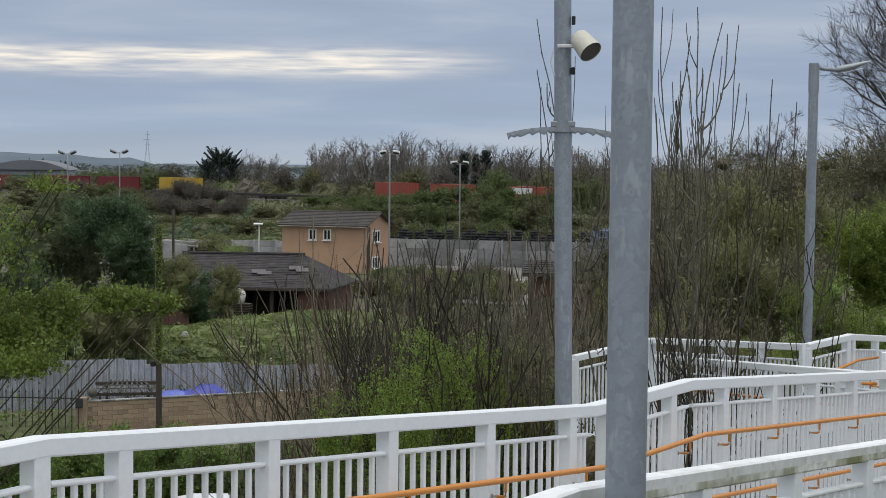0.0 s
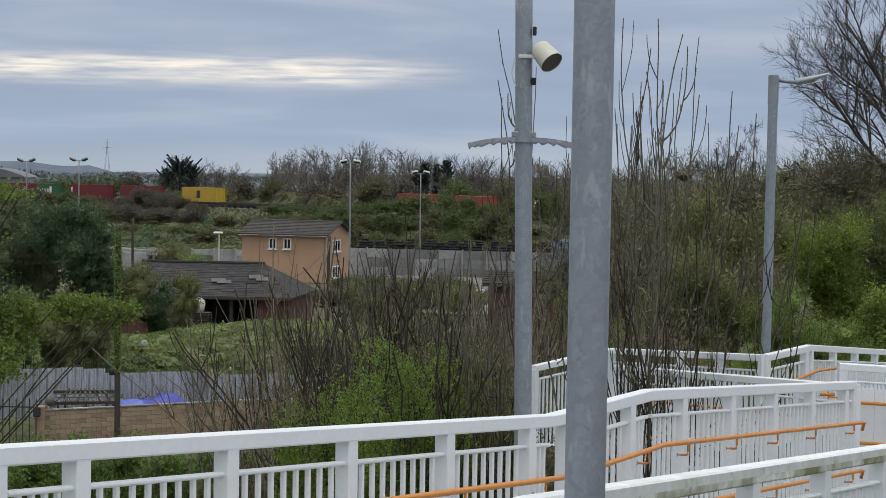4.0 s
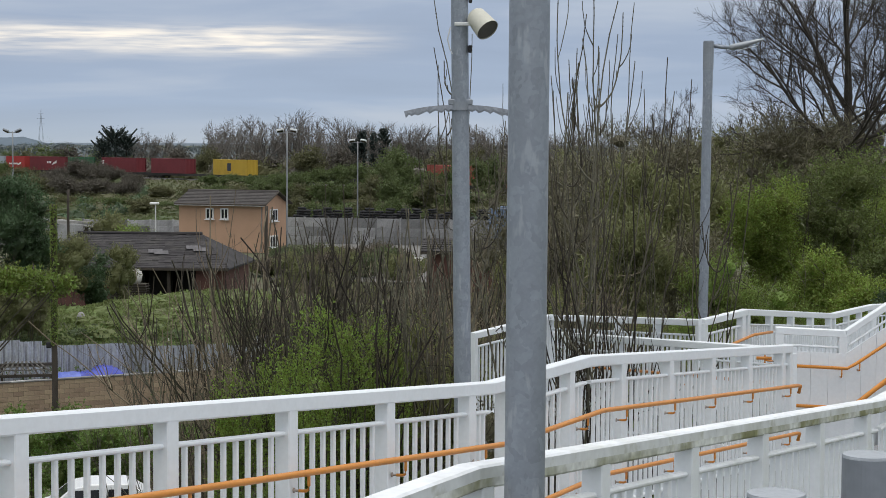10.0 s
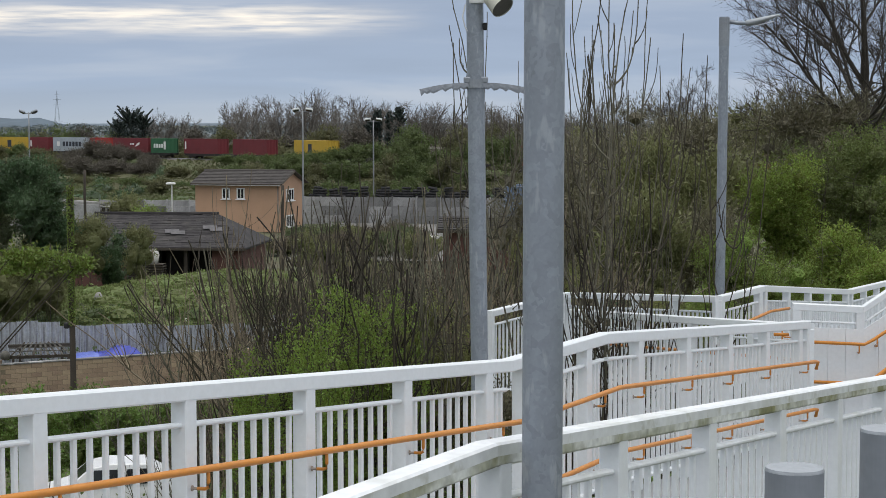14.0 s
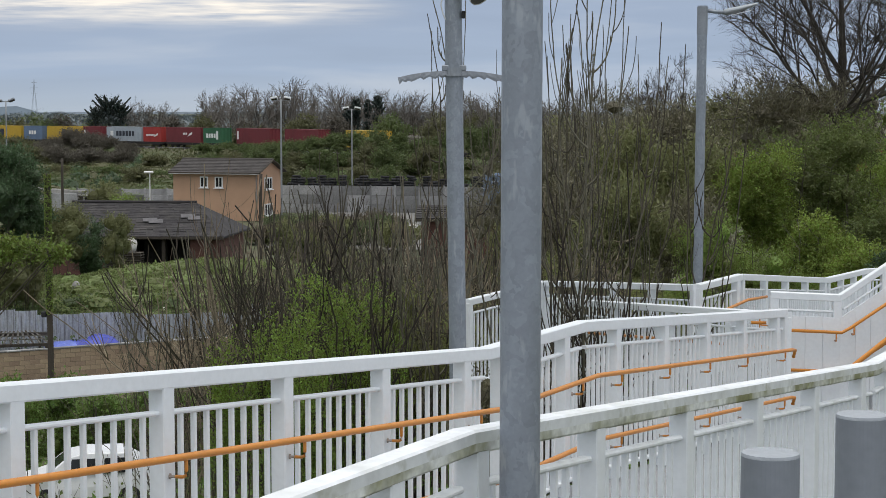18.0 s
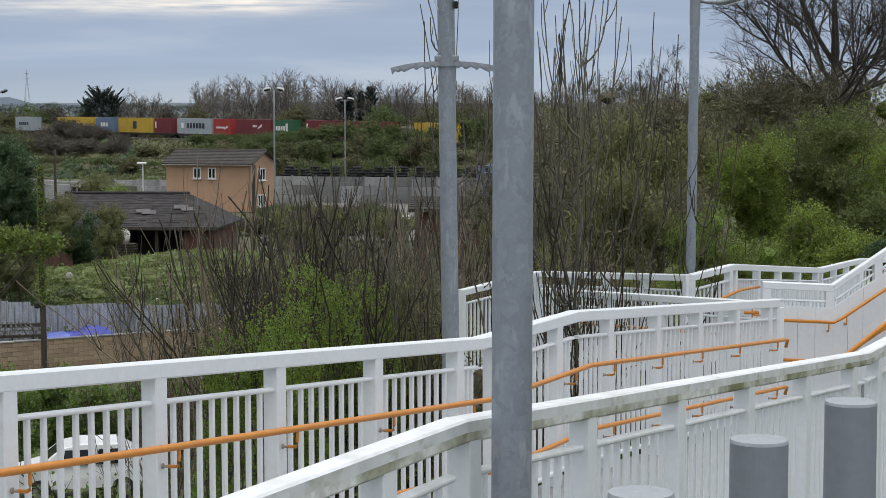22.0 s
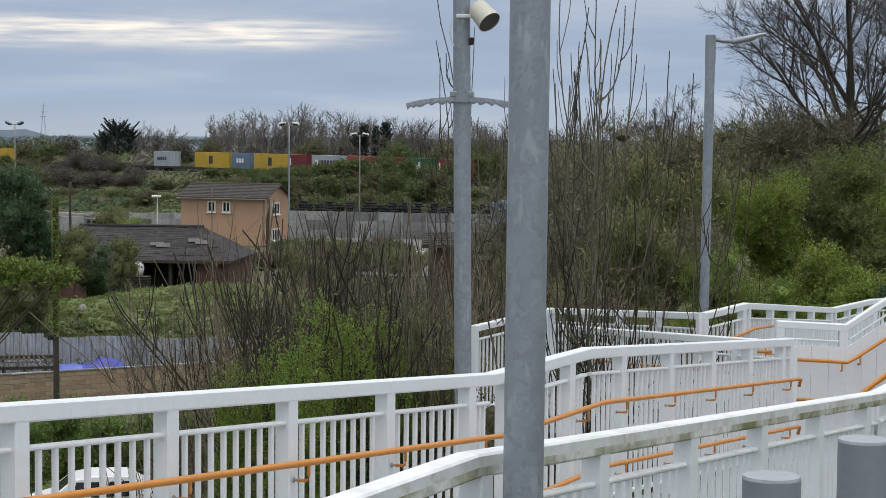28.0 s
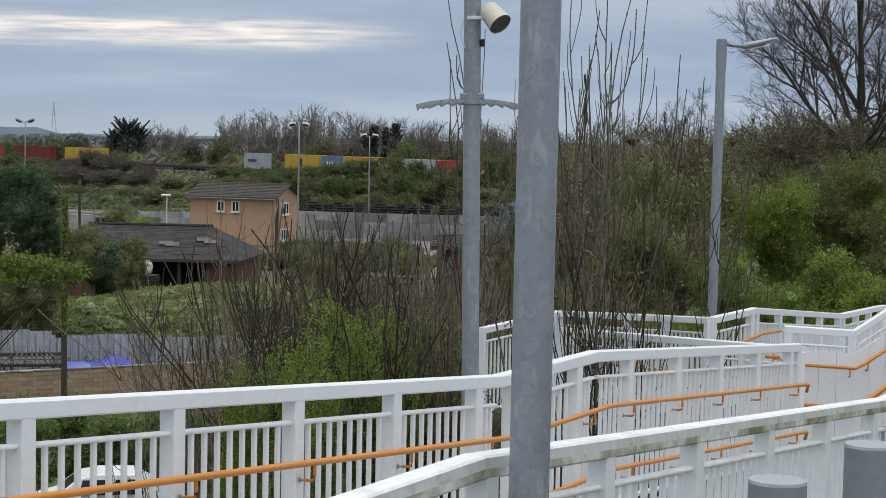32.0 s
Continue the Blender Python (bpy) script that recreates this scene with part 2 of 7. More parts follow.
GALV_DARK = mat("dull_galvanised_steel", (0.29, 0.315, 0.35), rough=0.6, metal=0.25, vary=0.15, scale=6, fine=40, bump=0.05)
WING_STEEL = mat("weathered_wing_steel", (0.20, 0.22, 0.25), rough=0.6, metal=0.3, vary=0.2, scale=12, fine=50)
STEEL_DULL = mat("dull_fixing_steel", (0.36, 0.31, 0.27), rough=0.6, metal=0.5, vary=0.2)
STEEL = mat("bare_steel", (0.4, 0.4, 0.4), rough=0.4, metal=0.8, vary=0.2)
DECK = mat("grey_deck", (0.30, 0.31, 0.32), rough=0.9, vary=0.3)
SOIL = mat("weedy_ground", (0.085, 0.095, 0.045), rough=1.0, vary=0.6, scale=0.25, fine=3.0, bump=0.6, tint=(0.10, 0.085, 0.055))
YARD = mat("yard_concrete", (0.17, 0.165, 0.155), rough=0.95, vary=0.4, scale=0.2, fine=4)
CONCRETE = mat("weathered_concrete", (0.26, 0.26, 0.26), rough=0.95, vary=0.4, scale=0.7, fine=9, per="object")
STONE_DARK = mat("dark_weathered_stone", (0.12, 0.115, 0.10), rough=0.95, vary=0.4, scale=6, fine=30)
BLOCK = mat("buff_block", (0.34, 0.255, 0.18), rough=0.95, vary=0.18, scale=4, fine=25, per="object")
MORTAR = mat("mortar", (0.22, 0.18, 0.13), rough=1.0, vary=0.3)
# the dark upright runs paint in shading between the corrugations, besides rusty tone changes
CORRUGATED = streaked(mat("corrugated_sheet", (0.43, 0.46, 0.51), rough=0.6, metal=0.1, vary=0.30, scale=1.6, fine=9, per="object", tint=(0.24, 0.23, 0.22), patch=0.5, width=0.3), (0.12, 0.115, 0.12), 14.0, 0.7, 0.48, 0.62, 0.7)
RENDERED = mat("buff_render", (0.47, 0.295, 0.195), rough=0.9, vary=0.12, scale=0.6, fine=14)
ROOF = mat("brown_roof_tiles", (0.060, 0.053, 0.050), rough=0.85, vary=0.2, scale=0.7, fine=9, bump=0.4, per="object")
ROOF_PATCH = mat("broken_tile_patch", (0.13, 0.125, 0.13), rough=0.9, vary=0.4, scale=3, fine=12)
ROOF_DARK = mat("dark_slate_roof", (0.030, 0.027, 0.029), rough=0.9, vary=0.34, scale=1.2, fine=5, bump=0.5, per="object", tint=(0.058, 0.053, 0.050), patch=0.5, width=0.2)
BROWN = mat("red_brown_brick", (0.115, 0.055, 0.045), rough=0.95, vary=0.35, scale=1.0, fine=12, bump=0.4)
# near-black colour that paints the shade inside the barn's bays
BAY_SHADE = mat("painted_bay_shade", (0.02, 0.018, 0.018), rough=0.95)
UPVC = mat("white_window_plastic", (0.75, 0.75, 0.75), rough=0.4, vary=0.05)
PANE = mat("window_glass", (0.02, 0.022, 0.025), rough=0.08, vary=0.1, bump=0.0)
WOOD = mat("weathered_pole_wood", (0.060, 0.050, 0.040), rough=0.95, vary=0.3, scale=2)
TARP_PALE = mat("pale_blue_tarpaulin", (0.14, 0.19, 0.58), rough=0.35, vary=0.25, scale=2, fine=12)
TARP = mat("blue_tarpaulin", (0.055, 0.075, 0.42), rough=0.45, vary=0.25, scale=2, fine=12)
IRON = mat("black_iron", (0.03, 0.03, 0.032), rough=0.6)
BARK = mat("twig_bark", (0.062, 0.053, 0.037), rough=0.95, vary=0.5, scale=4, per="island")
BARK_PALE = mat("pale_twig_bark", (0.200, 0.165, 0.115), rough=0.95, vary=0.35, scale=4, per="island")
# pylon steel with distance haze lightened into its colour
PYLON_HAZE = mat("haze_paled_pylon_steel", (0.30, 0.34, 0.39), rough=0.7, vary=0.1)
BARK_FAR = mat("far_tree_bark", (0.15, 0.135, 0.12), rough=0.95, vary=0.3, scale=2)
BARK_DARK = mat("dark_bark", (0.025, 0.019, 0.014), rough=0.95, vary=0.35, scale=4, per="island")
BARK_LIMB = mat("dark_grey_limb_bark", (0.058, 0.050, 0.042), rough=0.95, vary=0.3, scale=3, per="island")
BARK_MID = mat("brown_shoot_bark", (0.115, 0.106, 0.076), rough=0.9, vary=0.4, scale=4, per="island")
LEAF_FRESH = leaf_mat("fresh_spring_leaves", (0.200, 0.280, 0.050))
LEAF_MID = leaf_mat("mid_green_leaves", (0.215, 0.285, 0.065))
LEAF_BANK = leaf_mat("bank_leaves", (0.105, 0.130, 0.058), vary=0.07, scale=0.09)
LEAF_HEDGE = leaf_mat("bank_hawthorn_leaves", (0.225, 0.295, 0.055), vary=0.45)
LEAF_STRAW = leaf_mat("straw_coloured_dry_leaves", (0.25, 0.21, 0.135))
LEAF_TWIG = leaf_mat("bare_brown_twigs", (0.140, 0.128, 0.076), vary=0.3, through=0.15, scale=0.5)
LEAF_TWIG_FAR = leaf_mat("far_bare_brown_twigs", (0.108, 0.095, 0.074), vary=0.2, through=0.15, scale=0.2)
LEAF_BANK_GREEN = leaf_mat("bank_bush_leaves", (0.115, 0.150, 0.052), vary=0.28, scale=0.22)
LEAF_BANK_OLIVE = leaf_mat("bank_olive_leaves", (0.135, 0.135, 0.062), vary=0.25, scale=0.22)
# blue-grey stands for aerial haze, put into the colour of the far woods
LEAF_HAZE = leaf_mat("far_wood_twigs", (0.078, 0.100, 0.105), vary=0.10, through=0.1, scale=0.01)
LEAF_CONIFER = leaf_mat("conifer_needles", (0.022, 0.036, 0.030), through=0.1)
LEAF_HAW = leaf_mat("hawthorn_leaves", (0.17, 0.23, 0.045))
LEAF_OLIVE = leaf_mat("olive_leaves", (0.225, 0.245, 0.082))
LEAF_OLIVE_GREEN = leaf_mat("dull_hawthorn_leaves", (0.150, 0.185, 0.055), vary=0.4)
LEAF_DARK = leaf_mat("dark_evergreen_leaves", (0.075, 0.125, 0.055), vary=0.4, through=0.3)
LEAF_IVY = leaf_mat("ivy_leaves", (0.165, 0.245, 0.058))
LEAF_MOUND = leaf_mat("bramble_patch_leaves", (0.095, 0.135, 0.045), vary=0.35)
LEAF_DULL = leaf_mat("dull_scrub_leaves", (0.185, 0.195, 0.082), vary=0.2, scale=0.15)
LEAF_BROWN = leaf_mat("dry_bramble_leaves", (0.135, 0.112, 0.078))
GRASS = leaf_mat("rough_grass", (0.205, 0.255, 0.088), vary=0.3)
GRASS_FAR = leaf_mat("bank_grass", (0.118, 0.130, 0.056), vary=0.12, scale=0.06)
BALLAST = mat("track_ballast", (0.13, 0.115, 0.10), rough=1.0, vary=0.4, scale=0.3, fine=5, bump=0.5)
RUBBER = mat("black_rubber", (0.018, 0.018, 0.02), rough=0.8)
MAST_GREY = mat("mast_grey", (0.27, 0.28, 0.29), rough=0.5, metal=0.2, vary=0.15)
LAMP_WHITE = mat("lamp_housing", (0.62, 0.63, 0.63), rough=0.45, vary=0.1)
CREAM = mat("cream_plastic", (0.56, 0.55, 0.47), rough=0.5, vary=0.08, scale=3)
SPEAKER = mat("dark_grille", (0.09, 0.085, 0.075), rough=0.8)
# hill and far fields: the haze of distance is mixed into the base colour
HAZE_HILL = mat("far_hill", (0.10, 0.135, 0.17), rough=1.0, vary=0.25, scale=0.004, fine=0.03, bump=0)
HAZE_LAND = mat("far_fields", (0.12, 0.155, 0.19), rough=1.0, vary=0.3, scale=0.006, fine=0.05, bump=0)
SHED_DARK = mat("grey_shed_roof", (0.15, 0.16, 0.18), rough=0.7, vary=0.2, scale=0.2)
SHED_ROOF = mat("pale_shed_roof", (0.30, 0.33, 0.37), rough=0.6, vary=0.15, scale=0.2)
DEBRIS = mat("pale_rubble", (0.45, 0.44, 0.42), rough=0.9, vary=0.4, per="object")

# ---- mesh tools ----


class Mesh:
    """Gathers vertices and faces for one mesh."""

    def __init__(self):
        self.v, self.f, self.n = [], [], 0

    def add(self, verts, faces):
        self.v.append(np.asarray(verts, float).reshape(-1, 3))
        self.f += [tuple(i + self.n for i in f) for f in faces]
        self.n += len(self.v[-1])
        return self

    def box(self, size, at=(0, 0, 0), turn=None, c=0.0):
        """A box with chamfered edges c."""
        h = np.array(size) / 2
        if c <= 0:
            s = np.array([[x, y, z] for x in (-1, 1) for y in (-1, 1) for z in (-1, 1)], float) * h
            f = [(0, 1, 3, 2), (4, 6, 7, 5), (0, 4, 5, 1), (2, 3, 7, 6), (0, 2, 6, 4), (1, 5, 7, 3)]
        else:
            s, f, idx = [], [], {}
            for sx in (-1, 1):
                for sy in (-1, 1):
                    for sz in (-1, 1):
                        for ax in range(3):
                            p = h - c
                            p[ax] = h[ax]
                            idx[sx, sy, sz, ax] = len(s)
                            s.append(p * (sx, sy, sz))
            for ax in range(3):
                for sg in (-1, 1):
                    o = [(a, b) for a, b in ((-1, -1), (1, -1), (1, 1), (-1, 1))]
                    q = []
                    for a, b in o:
                        k = [a, b]
                        k.insert(ax, sg)
                        q.append(idx[(*k, ax)])
                    f.append(tuple(q))
            for ax in range(3):
                o = [a for a in range(3) if a != ax]
                for a in (-1, 1):
                    for b in (-1, 1):
                        q = []
                        for sg, which in ((-1, o[0]), (1, o[0]), (1, o[1]), (-1, o[1])):
                            k = [0, 0, 0]
                            k[ax], k[o[0]], k[o[1]] = sg, a, b
                            q.append(idx[(*k, which)])
                        f.append(tuple(q))
            for sx in (-1, 1):
                for sy in (-1, 1):
                    for sz in (-1, 1):
                        f.append(tuple(idx[sx, sy, sz, a] for a in range(3)))
            s = np.array(s)
        if turn is not None:
            s = s @ np.array(turn.to_3x3()).T
        return self.add(s + np.array(at), f)

    def tube(self, pts, r0, r1=None, sides=8, cap=True):
        """A tapered tube along points."""
        p = np.asarray(pts, float)
        r1 = r0 if r1 is None else r1
        n = len(p)
        d = np.gradient(p, axis=0)
        d /= np.linalg.norm(d, axis=1, keepdims=True) + 1e-9
        ref = np.where(np.abs(d[:, 2:]) > 0.9, (1.0, 0.0, 0.0), (0.0, 0.0, 1.0))
        a = np.cross(d, ref)
        a /= np.linalg.norm(a, axis=1, keepdims=True) + 1e-9
        b = np.cross(d, a)
        ang = np.arange(sides) * 2 * np.pi / sides
        r = np.linspace(r0, r1, n)[:, None, None]
        v = p[:, None] + r * (np.cos(ang)[None, :, None] * a[:, None] + np.sin(ang)[None, :, None] * b[:, None])
        f = [(i * sides + j, i * sides + (j + 1) % sides, (i + 1) * sides + (j + 1) % sides, (i + 1) * sides + j) for i in range(n - 1) for j in range(sides)]
        if cap:
            f += [tuple(range(sides))[::-1], tuple((n - 1) * sides + j for j in range(sides))]
        return self.add(v, f)

    def leaves(self, pts, size, rng, flat=0.0, long=1.6):
        """A small bent leaf at each point, of random turn; size: mean length."""
        p = np.asarray(pts, float)
        n = len(p)
        d = rng.normal(size=(n, 3))
        d[:, 2] *= 1 - flat
        d /= np.linalg.norm(d, axis=1, keepdims=True)
        w = np.cross(d, rng.normal(size=(n, 3)))
        w /= np.linalg.norm(w, axis=1, keepdims=True) + 1e-9
        up = np.cross(d, w)
        L = (size * rng.uniform(0.6, 1.4, n))[:, None]
        W = L / long / 2
        v = np.stack([p - d * L / 2, p + w * W + up * L * 0.1, p + d * L / 2, p - w * W + up * L * 0.1], 1)
        self.v.append(v.reshape(-1, 3))
        base = self.n + 4 * np.arange(n)
        self.f += list(zip(base, base + 1, base + 2, base + 3))
        self.n += 4 * n
        return self

    def sprigs(self, pts, dirs, size, rng, long=1.6, bend=0.1):
        """A small leaf or twig at each point that points along dirs."""
        p, d = np.asarray(pts, float), np.asarray(dirs, float)
        n = len(p)
        d = d / (np.linalg.norm(d, axis=1, keepdims=True) + 1e-9)
        w = np.cross(d, rng.normal(size=(n, 3)))
        w /= np.linalg.norm(w, axis=1, keepdims=True) + 1e-9
        up = np.cross(d, w)
        L = (size * rng.uniform(0.6, 1.4, n))[:, None]
        W = L / long / 2
        v = np.stack([p - d * L / 2, p + w * W + up * L * bend, p + d * L / 2, p - w * W + up * L * bend], 1)
        self.v.append(v.reshape(-1, 3))
        base = self.n + 4 * np.arange(n)
        self.f += list(zip(base.tolist(), (base + 1).tolist(), (base + 2).tolist(), (base + 3).tolist()))
        self.n += 4 * n
        return self

    def heart(self, rng, centre, radii, rings=6, sides=9):
        """The dense, uneven inside of a clump of leaves."""
        vs = []
        for i in range(rings + 1):
            e = -1.45 + 2.9 * i / rings
            for j in range(sides):
                a = 2 * math.pi * (j + 0.5 * (i % 2)) / sides
                k = rng.uniform(0.78, 1.12)
                vs.append((centre[0] + radii[0] * k * math.cos(e) * math.cos(a), centre[1] + radii[1] * k * math.cos(e) * math.sin(a), centre[2] + radii[2] * k * math.sin(e)))
        f = [(i * sides + j, i * sides + (j + 1) % sides, (i + 1) * sides + (j + 1) % sides, (i + 1) * sides + j) for i in range(rings) for j in range(sides)]
        return self.add(vs, f + [tuple(range(sides))[::-1], tuple(range(rings * sides, rings * sides + sides))])

    def make(self, name, smooth=False):
        me = bpy.data.meshes.new(name)
        me.from_pydata(np.concatenate(self.v).tolist() if self.v else [], [], self.f)
        if smooth:
            me.polygons.foreach_set("use_smooth", [True] * len(me.polygons))
        me.update()
        return me


def part(name, mesh, material, parent=None, label="", smooth=False, m=None):
    """One mesh object, from a Mesh or shared mesh data, under its thing."""
    if isinstance(mesh, Mesh):
        mesh = mesh.make(name, smooth)
        mesh.materials.append(material)
    ob = new(name, mesh)
    if parent:
        ob.parent = parent
    if m is not None:
        ob.matrix_basis = m
    if label:
        ob["label"] = label
    return ob


def thing(name, m, label, category, group="", kind=""):
    ob = new(name)
    ob.matrix_basis = m
    ob.empty_display_size = 0.1
    return tagged(ob, label, category, group, kind)


def solid(name, mesh, material, label, category, group="", kind="", smooth=False, m=None):
    return tagged(part(name, mesh, material, None, "", smooth, m), label, category, group, kind)



# ---- ground ----
TRACK_Z, DIAM = 3.4, 648.0


def track(s):
    """A place on the railway, s metres along it, and its heading: a wide curve, then straight."""
    b = min(s, 0.0) / DIAM
    phi = radians(26) - b
    r = DIAM * math.sin(phi)
    p = Vector((r * math.sin(b), r * math.cos(b), TRACK_Z))
    d = Vector((math.sin(b) * -math.cos(phi) + math.sin(phi) * math.cos(b),
                -math.cos(b) * math.cos(phi) - math.sin(phi) * math.sin(b), 0.0))
    if s > 0:
        p = p + d * s
    return p, math.atan2(d.y, d.x)


TRACK_LINE = np.array([[*track(s)[0][:2]] for s in range(-420, 200, 6)])


def smooth(a, b, x):
    t = np.clip((x - a) / (b - a), 0, 1)
    return t * t * (3 - 2 * t)


def ground_z(x, y):
    """Height of the ground at x, y (arrays or numbers)."""
    x, y = np.broadcast_arrays(np.asarray(x, float), np.asarray(y, float))
    q = np.stack([x, y], -1)
    z = np.zeros(x.shape)
    d = np.full(x.shape, 1e9)
    side = np.zeros(x.shape)
    for (ax, ay), (bx, by) in zip(TRACK_LINE[:-1], TRACK_LINE[1:]):
        mx, my = (ax + bx) / 2, (ay + by) / 2
        dd = (q[..., 0] - mx) ** 2 + (q[..., 1] - my) ** 2
        s = (bx - ax) * (q[..., 1] - ay) - (by - ay) * (q[..., 0] - ax)
        side = np.where(dd < d, s, side)
        d = np.minimum(d, dd)
    d = np.sqrt(d)
    near = 3.05 * (1 - smooth(4.5, 16.0, d))
    far = 3.05 - 1.2 * smooth(10, 90, d)
    z = np.where(side > 0, far * (1 - smooth(120, 500, d)), near)
    z = z + 2.4 * np.exp(-(((x + 12.5) / 11.0) ** 2 + ((y - 98) / 9.0) ** 2) * 0.9)
    z = z + 0.8 * np.exp(-(((x + 6) / 5.0) ** 2 + ((y - 92) / 7.0) ** 2))
    z = z + 5.4 * smooth(-7.5, -2.0, x) * (1 - smooth(7, 9, x)) * smooth(9, 15, y) * (1 - smooth(26, 46, y))
    z = z + 5.0 * smooth(6, 18, x - 0.05 * y) * smooth(26, 44, y) * (1 - smooth(70, 120, y))
    # the lane below the block wall lies lower than the yard
    edge = 75.0 + 0.574 * (x + 18.95)
    z = z - 1.4 * smooth(-30, -26, x) * (1 - smooth(-6.5, -3.5, x)) * smooth(51, 56, y) * (1 - smooth(edge - 1.5, edge + 1.5, y))
    return z + 0.12 * np.sin(x * 0.7 + 1) * np.cos(y * 0.55) * (d > 5) * (y < 300)


def build_ground():
    def axis(lo, hi, step, far):
        mid = list(np.arange(lo, hi + 0.1, step))
        out, g = [], step
        while mid[-1] + sum(out) < far:
            g *= 1.35
            out.append(g)
        right = list(np.cumsum(out) + mid[-1])
        left = list(mid[0] - np.cumsum(out))[::-1]
        return np.array(left + mid + right)

    xs, ys = axis(-170, 60, 2.5, 4500), axis(-20, 470, 3.0, 4500)
    gx, gy = np.meshgrid(xs, ys)
    v = np.stack([gx, gy, ground_z(gx, gy)], -1).reshape(-1, 3)
    n = len(xs)
    i = np.arange(len(v)).reshape(len(ys), n)
    f = np.stack([i[:-1, :-1], i[:-1, 1:], i[1:, 1:], i[1:, :-1]], -1).reshape(-1, 4)
    m = Mesh()
    m.add(v, f.tolist())
    solid("ground", m, SOIL, "rough weedy ground with grass banks and bare earth", "ground", kind="structure", smooth=True)


build_ground()

# ---- the white ramp ----
DX, DY = 0.4539, 0.8911
P0 = Vector((-1.667, 7.4, 0))
FULL = 1.20


def along(l, off=0.0):
    """A plan point l metres down the ramp, off metres to its right side."""
    return P0.x + DX * l + DY * off, P0.y + DY * l - DX * off


def top_z(l):
    return 9.880 - max(-0.57, min(l, 4.43)) * 0.0865 - max(0.0, l - 6.03) / 12


def shear(m, size, x0, x1, z0, z1, y=0.0):
    """A bar from x0 to x1 that slopes from z0 to z1 (its top), with upright ends; size: width, depth."""
    w, h = size[0] / 2, size[1]
    c = 0.008
    prof = [(-w, -h * 0.55), (-w, -h + c), (-w + c, -h), (w - c, -h), (w, -h + c), (w, -h * 0.55), (w, -c), (w - c, 0), (-w + c, 0), (-w, -c)]
    v = [(x0, y + a, z0 + b) for a, b in prof] + [(x1, y + a, z1 + b) for a, b in prof]
    f = [(i, (i + 1) % 10, 10 + (i + 1) % 10, 10 + i) for i in range(10)] + [tuple(range(10))[::-1], tuple(range(10, 20))]
    return m.add(v, f)


POST_MESH = Mesh().box((0.09, 0.086, FULL - 0.05), (0, 0, -0.05 - (FULL - 0.05) / 2), c=0.005).make("post")
POST_MESH.materials.append(WHITE)
BAR_MESH = Mesh().box((0.025, 0.025, 0.90), (0, 0, -0.45), c=0.004).make("baluster")
BAR_MESH.materials.append(WHITE)


def railing(a, b, za, zb, phase=0.0, pitch=1.05, bars=8, paint=None, last=True, label="white painted steel ramp railing with upright bars"):
    """A railing from plan point a to b; za, zb: heights of its top rail."""
    paint = paint or WHITE
    a, b = Vector(a), Vector(b)
    length = (b - a).length
    yaw = math.degrees(math.atan2(b.y - a.y, b.x - a.x))
    r = thing("ramp_railing", pose(a.x, a.y, za - FULL, 0, 0, yaw), label, "railing", "ramp railings")
    k = (zb - za) / length
    z = lambda x: FULL + k * x  # noqa: E731
    top = part("top_rail", shear(Mesh(), (0.09, 0.08), 0, length, z(0), z(length)), paint, r)
    if paint is WHITE_ALGAE:
        top.data.materials.append(ALGAE_EDGE)
        top.data.materials.append(ALGAE_FACE)
        for i in range(5):
            top.data.polygons[i].material_index = 1
        for i in (5, 9):
            top.data.polygons[i].material_index = 2
    xs = [x for x in np.arange(phase, length + 0.01, pitch)]
    if last and (not xs or length - xs[-1] > 0.3):
        xs.append(length - 0.04)
    for x in xs:
        part("post", POST_MESH, None, r, m=pose(x, 0, z(x)))
    ends = ([0.0] if xs and xs[0] > 0.25 else []) + xs + ([length] if xs and length - xs[-1] > 0.25 else [])
    for p, q in zip(ends[:-1], ends[1:]):
        x0, x1 = p + 0.04, q - 0.04
        if x1 - x0 < 0.1:
            continue
        part("mid_rail", shear(Mesh(), (0.045, 0.024), x0, x1, z(x0) - 0.18, z(x1) - 0.18), paint, r)
        part("bottom_rail", shear(Mesh(), (0.045, 0.03), x0, x1, z(x0) - 1.09, z(x1) - 1.09), paint, r)
        n = max(1, round(bars * (q - p) / pitch))
        for i in range(n):
            x = x0 + (x1 - x0) * (i + 1) / (n + 1)
            part("baluster", BAR_MESH, None, r, m=pose(x, 0, z(x) - 0.2))
    return r


def handrail(pts, side, drops, label="orange coated tubular handrail on brackets"):
    """An orange tube through world points, with bent brackets at plan stations (point, towards-post vector)."""
    base = Vector(pts[0])
    h = thing("handrail", pose(*base), label, "handrail", "orange handrails")
    loc = [np.array(p) - np.array(base) for p in pts]
    part("tube", Mesh().tube(loc, 0.0178, sides=12), ORANGE, h, smooth=True)
    for p, q in drops:
        p = np.array(p) - np.array(base)
        q = np.array(q) - np.array(base)
        low = p + (0, 0, -0.095)
        q[2] = low[2]
        br = part("bracket", Mesh().tube([p, low * 0.7 + p * 0.3, low * 0.93 + p * 0.07 + (q - low) * 0.04, low + (q - low) * 0.2, low + (q - low) * 0.65], 0.0085, sides=8), ORANGE, h, smooth=True)
        part("bracket_arm", Mesh().tube([low + (q - low) * 0.6, q], 0.007, sides=6).tube([low + (q - low) * 0.92, q], 0.014, sides=8), STEEL_DULL, br, "bare steel bolt and fixing plate")


